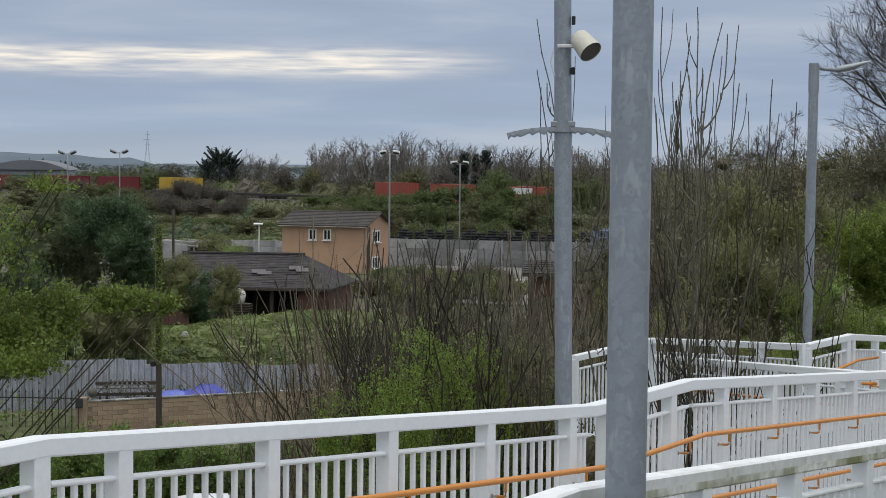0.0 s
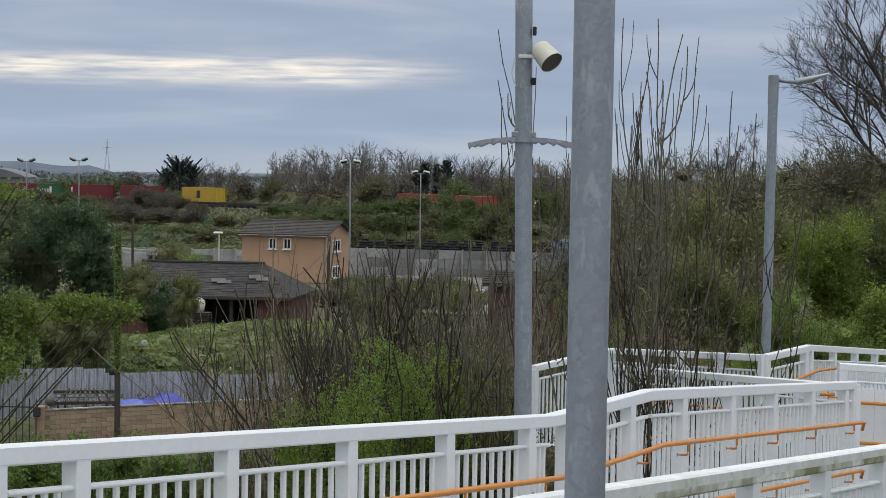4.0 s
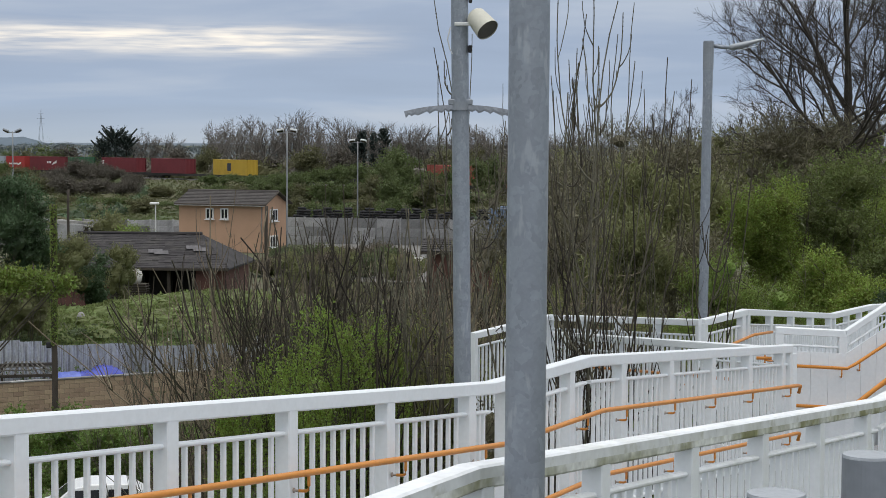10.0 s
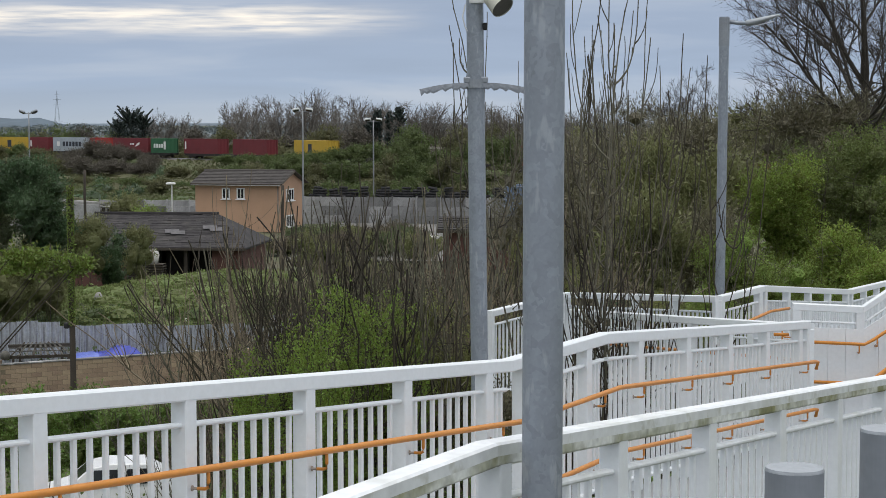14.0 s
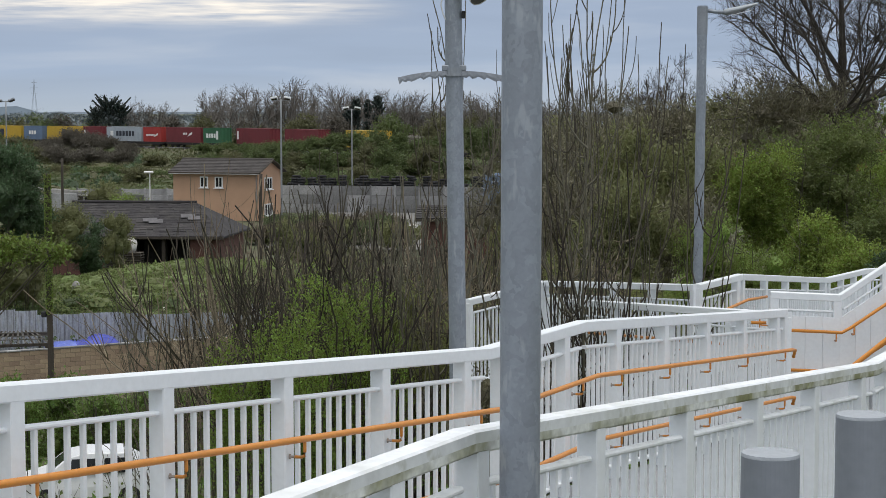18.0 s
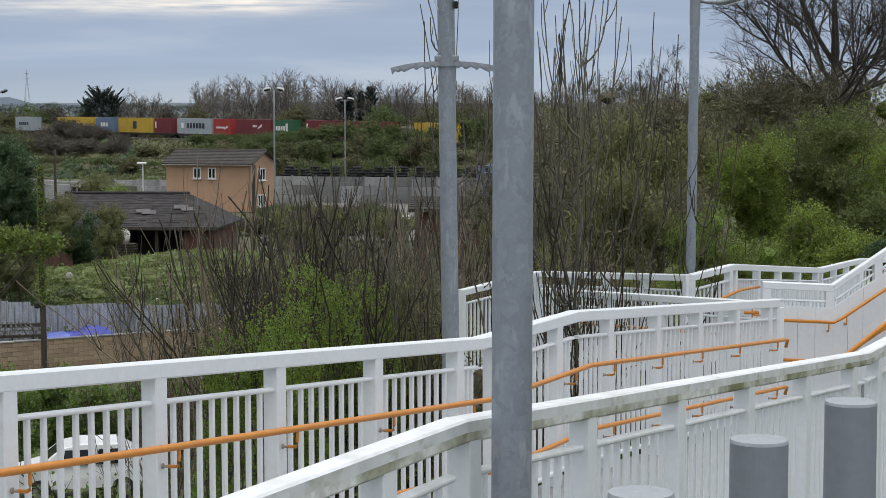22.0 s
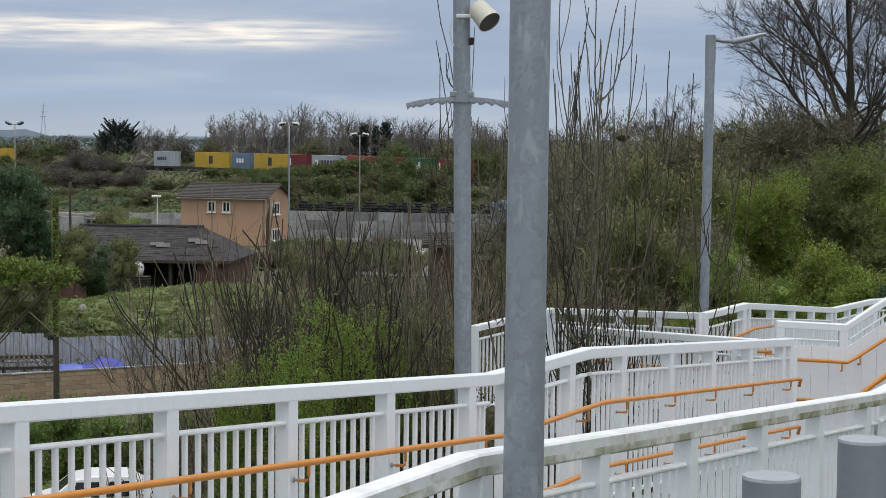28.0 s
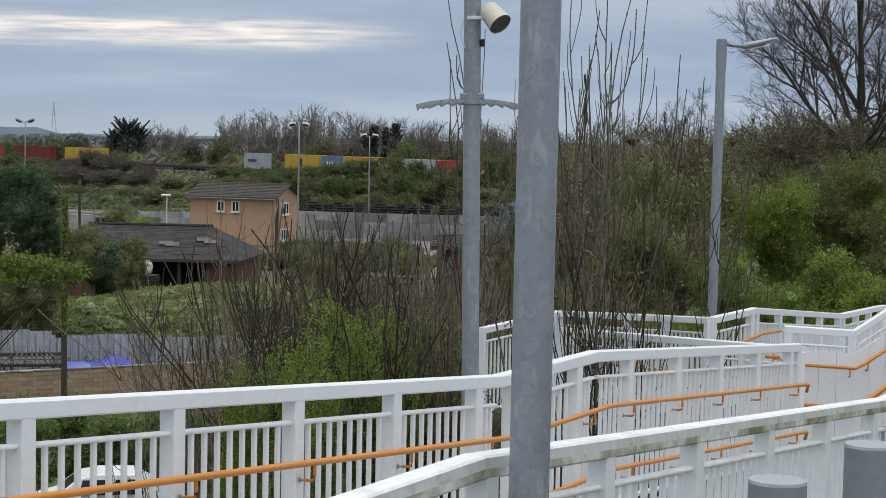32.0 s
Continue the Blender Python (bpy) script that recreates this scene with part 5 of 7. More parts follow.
def poles_and_walls():
    p, h = wood_pole(-15.45, 73.0, 8.4, 0.13, "weathered wooden pole with ivy on its upper half")
    rng = np.random.default_rng(11)
    z = rng.uniform(h * 0.42, h, 2600)
    an = rng.uniform(0, 6.28, 2600)
    part("ivy", Mesh().leaves(np.stack([np.cos(an) * 0.13, np.sin(an) * 0.13, z], 1), 0.09, rng), LEAF_MID, p, "green ivy round the pole")
    part("insulator", Mesh().box((0.22, 0.2, 0.24), (-0.22, 0, h * 0.42), c=0.04), RUBBER, p, "small black box")
    wood_pole(-30.5, 150.0, 6.9, 0.13, "dark wooden pole standing in the yard")
    wood_pole(-9.4, 100.0, 7.4, 0.11, "dark bare wooden pole beside the barn")
    # block wall: pieces are laid in courses
    x0, y0, x1, y1 = -18.95, 75.0, -8.85, 80.8
    L = math.hypot(x1 - x0, y1 - y0)
    yaw = math.degrees(math.atan2(y1 - y0, x1 - x0))
    g = -0.39 - 0.197 * 5
    w = thing("block_wall", pose(x0, y0, g, 0, 0, yaw), "low buff block wall with a darker coping", "wall", kind="structure")
    part("mortar", Mesh().box((L - 0.02, 0.17, 2.15), (L / 2, 0, 1.075)), MORTAR, w)
    me = Mesh().box((0.43, 0.20, 0.185), (0, 0, 0), c=0.008).make("block")
    me.materials.append(BLOCK)
    for j in range(11):
        n = int(L / 0.445)
        for i in range(n):
            part("block", me, None, w, m=pose(0.23 + i * 0.445 + (0.22 if j % 2 else 0), rng.uniform(-0.006, 0.006), 0.10 + j * 0.197))
    for i in range(int(L / 0.62)):
        part("coping", Mesh().box((0.61, 0.26, 0.06), (0.31 + i * 0.62, 0, 2.205), c=0.01), CONCRETE, w, "grey coping slab")
    pier = thing("gate_pier", pose(x0 - 0.15, y0, -0.35), "square buff pier with a stone ball on top", "pier")
    part("pier_body", Mesh().box((0.45, 0.45, 2.35), (0, 0, 0.175), c=0.01), BLOCK, pier)
    bl = Mesh()
    ang = np.linspace(-1.4, 1.4, 8)
    vs, f = [], []
    for a in ang:
        for j in range(14):
            vs.append((0.4 + 0.21 * math.cos(a) * math.cos(j * 2 * math.pi / 14), 0.21 * math.cos(a) * math.sin(j * 2 * math.pi / 14), 1.56 + 0.21 * math.sin(a)))
    f = [(i * 14 + j, i * 14 + (j + 1) % 14, (i + 1) * 14 + (j + 1) % 14, (i + 1) * 14 + j) for i in range(7) for j in range(14)]
    part("ball", Mesh().add(vs, f), STONE_DARK, pier, "weathered stone ball", smooth=True)
    # iron railings and gate
    r = thing("iron_railing", pose(-23.2, 74.6, -0.95), "black iron railing with spiked uprights", "railing")
    for z in (0.35, 1.95):
        part("rail", Mesh().box((4.1, 0.04, 0.05), (2.05, 0, z)), IRON, r)
    sp = Mesh().box((0.035, 0.035, 2.2), (0, 0, 1.10)).add([(-0.03, -0.03, 2.19), (0.03, -0.03, 2.19), (0.03, 0.03, 2.19), (-0.03, 0.03, 2.19), (0, 0, 2.37)], [(0, 1, 4), (1, 2, 4), (2, 3, 4), (3, 0, 4)]).make("spike")
    sp.materials.append(IRON)
    for i in range(15):
        part("spike", sp, None, r, m=pose(0.1 + i * 0.28, 0, 0))
    part("latch", Mesh().box((0.3, 0.12, 0.4), (4.05, 0, 1.75), c=0.03), IRON, r)
    # corrugated fence, sheet by sheet
    n = 17
    sheet = Mesh()
    xs = np.linspace(0, 0.94, 25)
    vs = []
    for x in xs:
        y = 0.052 * math.cos(x / 0.94 * 2 * math.pi * 4)
        vs += [(x, y, 0), (x, y, 2.4)]
    k = len(vs)
    vs += [(x, y + 0.004, z) for x, y, z in vs]
    f = []
    for i in range(24):
        f += [(2 * i, 2 * i + 2, 2 * i + 3, 2 * i + 1), (k + 2 * i + 1, k + 2 * i + 3, k + 2 * i + 2, k + 2 * i)]
    me = sheet.add(vs, f).make("sheet")
    me.materials.append(CORRUGATED)
    fen = thing("corrugated_fence", pose(-24.5, 77.5, 0), "tall pale grey corrugated metal fence, slightly uneven", "fence", kind="structure")
    for i in range(18):
        part("sheet", me, None, fen, m=pose(0.885 * i, 0.015 * (i % 2) + 0.27 * i, (-0.10 if i < 8 else -0.20) + 0.05 * math.sin(i * 1.3) - 0.03 * i, rng.uniform(-1, 1), rng.uniform(-0.8, 0.8), 17 + rng.uniform(-1, 1)))
    for i in range(7):
        part("fence_post", Mesh().box((0.09, 0.09, 2.0), (2.7 * i, 0.18 + 0.85 * i, 0.8 - 0.06 * i)), WOOD, fen)
    # leaning sheets by the end of the wall
    for i, (x, y, ry) in enumerate(((-8.75, 80.6, 14), (-7.95, 80.9, -6), (-7.1, 81.3, 4))):
        solid("loose_sheet", me, None, "loose grey corrugated sheet leaning by the wall", "metal sheet", "loose sheets", m=pose(x, y, -0.15, -6, ry, -12))
    # dark log by the wall's end
    solid("tree_stump", Mesh().tube([(0, 0, 0), (0.05, 0, 0.6), (0.0, 0.05, 1.2), (0.12, 0, 1.75)], 0.34, 0.26, sides=12), WOOD, "thick dark sawn trunk beside the wall", "stump", smooth=True, m=pose(-9.35, 79.2, -0.15))
    # tarpaulin over a heap
    tp = Mesh()
    nx, ny = 26, 12
    q = []
    for j in range(ny + 1):
        for i in range(nx + 1):
            u, v = i / nx, j / ny
            edge = min(u, 1 - u, 0.2) * 5 * min(v, 1 - v, 0.25) * 4
            hump = float(np.interp(u, (0, 0.10, 0.3, 0.5, 0.68, 0.84, 1), (0.22, 0.42, 0.64, 0.74, 0.88, 0.76, 0.35)))
            z = 0.30 + 1.27 * edge ** 0.5 * hump * (0.94 + 0.06 * math.sin(u * 13 + 1) * math.cos(v * 5)) + 0.03 * math.sin(u * 31 + v * 17) + 0.02 * math.sin(u * 57 - v * 29)
            q.append((u * 4.6, v * 2.2, z * (1 if edge > 0 else 0.25)))
    f = [(j * (nx + 1) + i, j * (nx + 1) + i + 1, (j + 1) * (nx + 1) + i + 1, (j + 1) * (nx + 1) + i) for j in range(ny) for i in range(nx)]
    solid("tarpaulin", tp.add(q, f), TARP, "creased blue tarpaulin draped over a heap behind the wall", "tarpaulin", smooth=True, m=pose(-16.9, 76.75, -0.3, 0, 0, 26))
    half = [p for p in range(len(q)) if p % (nx + 1) <= 11]
    at = {p: i for i, p in enumerate(half)}
    over = Mesh().add([(q[p][0], q[p][1] - 0.03, q[p][2] + 0.04 + 0.03 * math.sin(p * 1.7)) for p in half], [tuple(at[p] for p in c) for c in f if all(p in at for p in c)])
    solid("tarpaulin", over, TARP_PALE, "pale blue tarpaulin laid over the end of the heap", "tarpaulin", smooth=True, m=pose(-16.9, 76.75, -0.3, 0, 0, 26))
    fr = thing("timber_shelter", pose(-18.6, 76.0, -0.45, 0, 0, 14), "grey timber shelter with a slatted sloping top", "shelter")
    for x, y, z in ((0, 0, 1.42), (2.3, 0, 1.42), (0.3, 2.3, 1.62), (2.1, 2.3, 1.62)):
        part("leg", Mesh().box((0.11, 0.11, z), (x, y, z / 2), c=0.01), WOOD, fr)
    for y, z in ((0, 1.45), (2.3, 1.65)):
        part("beam", Mesh().box((2.7, 0.1, 0.13), (1.15, y, z), c=0.01), WOOD, fr, "dark weathered beam")
    for i in range(9):
        x = -0.1 + i * 0.31
        part("slat", Mesh().tube([(x, -0.15, 1.53), (0.55 + x * 0.55, 2.45, 1.76)], 0.045, sides=4), STONE_DARK if i % 3 else WOOD, fr, "weathered grey slat")
    for i in range(3):
        part("cross_batten", Mesh().box((2.6, 0.06, 0.04), (1.15, 0.45 + 0.7 * i, 1.64 + 0.06 * i)), STONE_DARK, fr, "weathered grey slat")


poles_and_walls()


def litter():
    """White sacks by the barn and scraps on the mound."""
    rng = np.random.default_rng(17)
    for x, y, r in ((-18.45, 93.8, 0.24), (-9.6, 78.4, 0.2), (-13.2, 89.0, 0.1)):
        m = Mesh()
        vs = []
        ang = np.linspace(-1.5, 1.5, 8)
        for a in ang:
            for j in range(12):
                k = r * (1 + 0.12 * math.sin(j * 2.1 + a * 3))
                vs.append((k * math.cos(a) * math.cos(j * math.pi / 6), 0.8 * k * math.cos(a) * math.sin(j * math.pi / 6), r * 1.1 + 1.25 * k * math.sin(a)))
        f = [(i * 12 + j, i * 12 + (j + 1) % 12, (i + 1) * 12 + (j + 1) % 12, (i + 1) * 12 + j) for i in range(7) for j in range(12)] + [tuple(range(12))[::-1], tuple(range(84, 96))]
        solid("rubbish_sack", m.add(vs, f), DEBRIS, "crumpled white rubbish sack lying outdoors", "sack", "rubbish sacks", smooth=True, m=pose(x, y, float(ground_z(x, y)) - 0.04, 0, 0, rng.uniform(0, 180)))


    # sacks on a stack of pallets before the barn
    st = thing("pallet_stack", pose(-18.6, 109.6, float(ground_z(-18.6, 109.6)), 0, 0, -5), "tall stack of dark weathered pallets before the barn", "pallets")
    base = float(ground_z(-18.6, 109.6))
    n = int((2.45 - base) / 0.15)
    for k in range(n):
        part("pallet", Mesh().box((2.2, 1.0, 0.03), (rng.uniform(-0.04, 0.04), 0, 0.15 * k + 0.135)).box((2.2, 0.1, 0.1), (0, -0.4, 0.15 * k + 0.07)).box((2.2, 0.1, 0.1), (0, 0.4, 0.15 * k + 0.07)), WOOD, st)
    for dx, r in ((-0.5, 0.34), (0.42, 0.36)):
        m, vs = Mesh(), []
        for a in np.linspace(-1.5, 1.5, 8):
            for j in range(12):
                k = r * (1 + 0.10 * math.sin(j * 2.1 + a * 3))
                vs.append((k * math.cos(a) * math.cos(j * math.pi / 6), 0.8 * k * math.cos(a) * math.sin(j * math.pi / 6), r * 1.2 + 1.3 * k * math.sin(a)))
        f = [(i * 12 + j, i * 12 + (j + 1) % 12, (i + 1) * 12 + (j + 1) % 12, (i + 1) * 12 + j) for i in range(7) for j in range(12)] + [tuple(range(12))[::-1], tuple(range(84, 96))]
        solid("rubbish_sack", m.add(vs, f), DEBRIS, "bulging white sack standing on a pallet stack", "sack", "rubbish sacks", smooth=True, m=pose(-18.6 + dx, 109.6, base + 0.15 * n - 0.02, 0, 0, 40 * dx))


litter()


def parked_car():
    """A white hatchback on the ground below the ramp."""
    x, y = -11.4, 49.4
    c = thing("parked_car", pose(x, y, float(ground_z(x, y)), 0, 0, 12), "white parked hatchback car seen over hedge tops", "car")
    prof = [(0.0, 0.35), (0.02, 0.75), (0.75, 0.95), (1.35, 1.42), (1.9, 1.52), (2.9, 1.50), (3.5, 1.15), (3.72, 0.9), (3.75, 0.35)]
    body = Mesh()
    n = len(prof)
    rings = []
    for y_, sh in ((-0.84, 0.0), (-0.80, 0.03), (0.80, 0.03), (0.84, 0.0)):
        rings += [(px, y_ * (1 - 0.16 * max(0, pz - 0.9) / 0.6), pz + (sh if pz > 0.5 else 0)) for px, pz in prof]
    f = [(r * n + i, r * n + i + 1, (r + 1) * n + i + 1, (r + 1) * n + i) for r in range(3) for i in range(n - 1)]
    f += [tuple(range(n))[::-1], tuple(range(3 * n, 4 * n)), (0, n, 2 * n, 3 * n), (n - 1, 4 * n - 1, 3 * n - 1, 2 * n - 1)]
    car_paint = mat("white_car_paint", (0.72, 0.73, 0.74), rough=0.25, vary=0.06)
    part("body", body.add(rings, f), car_paint, c)
    part("windscreen", Mesh().add([(0.80, -0.66, 1.02), (0.80, 0.66, 1.02), (1.32, 0.60, 1.43), (1.32, -0.60, 1.43), (0.84, -0.66, 1.0), (0.84, 0.66, 1.0), (1.36, 0.6, 1.41), (1.36, -0.6, 1.41)], [(0, 1, 2, 3), (7, 6, 5, 4), (0, 4, 5, 1), (1, 5, 6, 2), (2, 6, 7, 3), (3, 7, 4, 0)]), PANE, c, "dark windscreen")
    for sy in (-1, 1):
        for x0, x1 in ((1.35, 2.15), (2.25, 3.1)):
            part("side_window", Mesh().add([(x0, sy * 0.845, 1.0), (x1, sy * 0.845, 1.0), (x1 - 0.05, sy * 0.765, 1.40), (x0 + 0.1, sy * 0.765, 1.40), (x0, sy * 0.80, 1.0), (x1, sy * 0.80, 1.0), (x1 - 0.05, sy * 0.72, 1.40), (x0 + 0.1, sy * 0.72, 1.40)],
                                            [(0, 1, 2, 3), (7, 6, 5, 4), (0, 4, 5, 1), (1, 5, 6, 2), (2, 6, 7, 3), (3, 7, 4, 0)]), PANE, c, "dark side window")
        for wx in (0.75, 3.0):
            w = part("wheel", Mesh().tube([(wx, sy * 0.70, 0.31), (wx, sy * 0.86, 0.31)], 0.31, sides=20), RUBBER, c)
            part("rim", Mesh().tube([(wx, sy * 0.85, 0.31), (wx, sy * 0.875, 0.31)], 0.2, sides=14), STEEL, w)
    for sy in (-1, 1):
        part("headlight", Mesh().box((0.1, 0.3, 0.16), (0.03, sy * 0.6, 0.72), c=0.03), UPVC, c)


parked_car()


def far_land():
    for x0, x1, y, h, name in ((-1500, -625, 3000, 12, "hill"), (-2600, 900, 3600, -5, "far fields")):
        m = Mesh()
        n = 60
        vs = []
        for i in range(n + 1):
            u = i / n
            x = x0 + (x1 - x0) * u
            prof = smooth(0, 0.18, u) * (1 - 0.25 * smooth(0.75, 0.9, u)) * (1 - smooth(0.93, 1.0, u)) if name == "hill" else 0.9 + 0.1 * math.sin(u * 17) * math.sin(u * 7)
            z = -6 + float((17 + h) * prof) * (0.95 + 0.05 * math.sin(i * 0.8))
            vs += [(x, y - 180, -7), (x, y, z), (x, y + 250, -7)]
        f = []
        for i in range(n):
            for j in range(2):
                f.append((3 * i + j, 3 * i + 3 + j, 3 * i + 4 + j, 3 * i + 1 + j))
        # blue-grey here is painted haze, not the land's own colour
        solid("distant_" + name.replace(" ", "_"), m.add(vs, f), HAZE_HILL if name == "hill" else HAZE_LAND, "hazy blue-grey %s on the horizon" % name, "hill", kind="structure", smooth=True)
    # pale shed roof beyond the line
    s = thing("warehouse", pose(-128.5, 455, -1.2, 0, 0, 8), "large grey warehouse with a shallow curved roof", "warehouse")
    part("wall", Mesh().box((19, 24, 9.6), (0, 0, 4.8)), SHED_ROOF, s)
    q = []
    for i in range(13):
        u = -1 + 2 * i / 12
        q += [(u * 10.2, -13, 9.6 + 2.4 * (1 - u * u)), (u * 10.2, 13, 9.6 + 2.4 * (1 - u * u))]
    part("roof", Mesh().add(q + [(x, y, 9.6) for x, y, z in q[:1] + q[-2:-1]], [(2 * i, 2 * i + 2, 2 * i + 3, 2 * i + 1) for i in range(12)] + [tuple(range(0, 26, 2))]), SHED_DARK, s)
    # lattice pylons far off, their steel colour paled and blued as haze
    for x, y, h, k in ((-545, 2500, 52, 1.0), (-650, 4000, 40, 1.0)):
        p = thing("pylon", pose(x, y, 0), "far lattice electricity pylon", "pylon", "far pylons")
        w = 4.0 * k
        for sx in (-1, 1):
            for sy in (-1, 1):
                part("leg", Mesh().tube([(sx * w, sy * w, 0), (sx * w * 0.3, sy * w * 0.3, h * 0.6), (0, 0, h)], 0.22, 0.15, sides=4), PYLON_HAZE, p)
        for z, s in ((0.62, 2.4), (0.76, 2.8), (0.90, 1.8)):
            part("arm", Mesh().box((w * s, 0.3, 0.35), (0, 0, h * z)), PYLON_HAZE, p)


far_land()

# ---- plants ----


def grow(mesh, rng, p, d, length, r, depth, tips, kids=(3, 5), spread=0.7, up=0.25, ratio=0.62, wob=0.12, sides=5, start=0.3, floor=0.003):
    """A branch and its side branches; tips collects points along the last ones."""
    n = 5 if depth else 4
    pts, q, v = [np.array(p)], np.array(p, float), np.array(d, float)
    for _ in range(n):
        v = v + rng.normal(size=3) * wob + np.array((0, 0, up * 0.18))
        v /= np.linalg.norm(v)
        q = q + v * length / n
        pts.append(q)
    mesh.tube(pts, r, r * (0.5 if depth else 0.35), sides=max(3, sides), cap=False)
    if depth == 0:
        tips.extend(pts[1:])
        return
    for _ in range(int(rng.integers(kids[0], kids[1] + 1))):
        u = rng.uniform(start, 1.0)
        i = min(int(u * n), n - 1)
        b = pts[i] + (pts[i + 1] - pts[i]) * (u * n - i)
        ax = pts[i + 1] - pts[i]
        side = np.cross(ax, rng.normal(size=3))
        side /= np.linalg.norm(side) + 1e-9
        e = ax / (np.linalg.norm(ax) + 1e-9) + side * spread * rng.uniform(0.7, 1.3) + np.array((0, 0, up))
        e /= np.linalg.norm(e)
        grow(mesh, rng, b, e, length * ratio * rng.uniform(0.75, 1.2), max(r * (1 - 0.5 * u) * 0.66, floor), depth - 1, tips, kids, spread, up, ratio, wob, sides - 1, start, floor)


PLANT = {}


def whip(m, rng, p, d, length, r, up, n=6, wob=0.05, sides=5, taper=0.45):
    """A shoot that bends upward as it goes; returns its points."""
    pts, q, e = [np.array(p, float)], np.array(p, float), np.array(d, float)
    for _ in range(n):
        e = e + np.array((0, 0, up)) + rng.normal(size=3) * wob
        e /= np.linalg.norm(e)
        q = q + e * length / n
        pts.append(q)
    m.tube(pts, r, max(r * taper, 0.0025), sides=sides, cap=False)
    return pts


def aside(rng, ax, angle):
    side = np.cross(ax, rng.normal(size=3))
    side /= np.linalg.norm(side) + 1e-9
    return ax * math.cos(angle) + side * math.sin(angle), ax * math.cos(angle) - side * math.sin(angle)


def shrub_mesh(seed, height, stems, tilt, up, bark, rad=0.02, pairs=(4, 7), reach=0.30, twigs=(2, 4), split=False):
    """Stems that fan out from the ground and carry opposite, upturned side shoots with fine twigs; each stem with the
    meshes of its shoots."""
    key = (seed, height, stems)
    if key in PLANT:
        return PLANT[key]
    rng = np.random.default_rng(seed)
    made = []

    def done(m, name):
        me = m.make(name, True)
        me.materials.append(bark)
        return me

    for _ in range(stems):
        m = Mesh()
        shoots = []
        a, t = rng.uniform(0, 6.28), radians(tilt) * rng.uniform(0.15, 1.0)
        d = np.array((math.cos(a) * math.sin(t), math.sin(a) * math.sin(t), math.cos(t)))
        h = height * rng.uniform(0.7, 1.0)
        r = rad * rng.uniform(0.8, 1.3)
        pts = whip(m, rng, (math.cos(a) * 0.15, math.sin(a) * 0.15, 0), d, h * 1.04, r, up * 0.10, 12, 0.08, 6, 0.5)
        for _ in range(int(rng.integers(*pairs))):
            u = rng.uniform(0.42 if split else 0.25, 0.85)
            i = min(int(u * 12), 11)
            ax = pts[i + 1] - pts[i]
            ax /= np.linalg.norm(ax)
            rr = r * (1 - 0.5 * u) * 0.75
            for e in aside(rng, ax, rng.uniform(0.7, 1.15)):
                if rng.uniform() < 0.2:
                    continue
                s = Mesh() if split else m
                length = h * (1.03 - u) * rng.uniform(0.45, 1.0) if split else h * reach * rng.uniform(0.5, 1.1) * (1.15 - 0.55 * u)
                sp = whip(s, rng, pts[i], e, length, rr, up, 8, 0.07, 5, 0.6)
                for _ in range(int(rng.integers(*twigs))):
                    k = int(rng.integers(1, 7))
                    e2 = aside(rng, (sp[k] - sp[k - 1]) / (np.linalg.norm(sp[k] - sp[k - 1]) + 1e-9), rng.uniform(0.5, 1.1))[0]
                    whip(s, rng, sp[k], e2, length * rng.uniform(0.25, 0.55), rr * 0.6, up, 4, 0.10, 3)
                if split:
                    shoots.append(done(s, "shoot"))
        made.append((done(m, "stem"), shoots))
    PLANT[key] = made
    return made


def tree(name, m, label, category, group, stems, crown=None, leaf=None, crown_name="leaves"):
    t = thing(name, m, label, category, group)
    for me, shoots in stems if isinstance(stems, list) else [(stems, ())]:
        s = part("stem" if isinstance(stems, list) else "trunk", me, None, t)
        for sh in shoots:
            part("shoot", sh, None, s)
    if crown is not None:
        part(crown_name, crown, leaf, t)
    return t


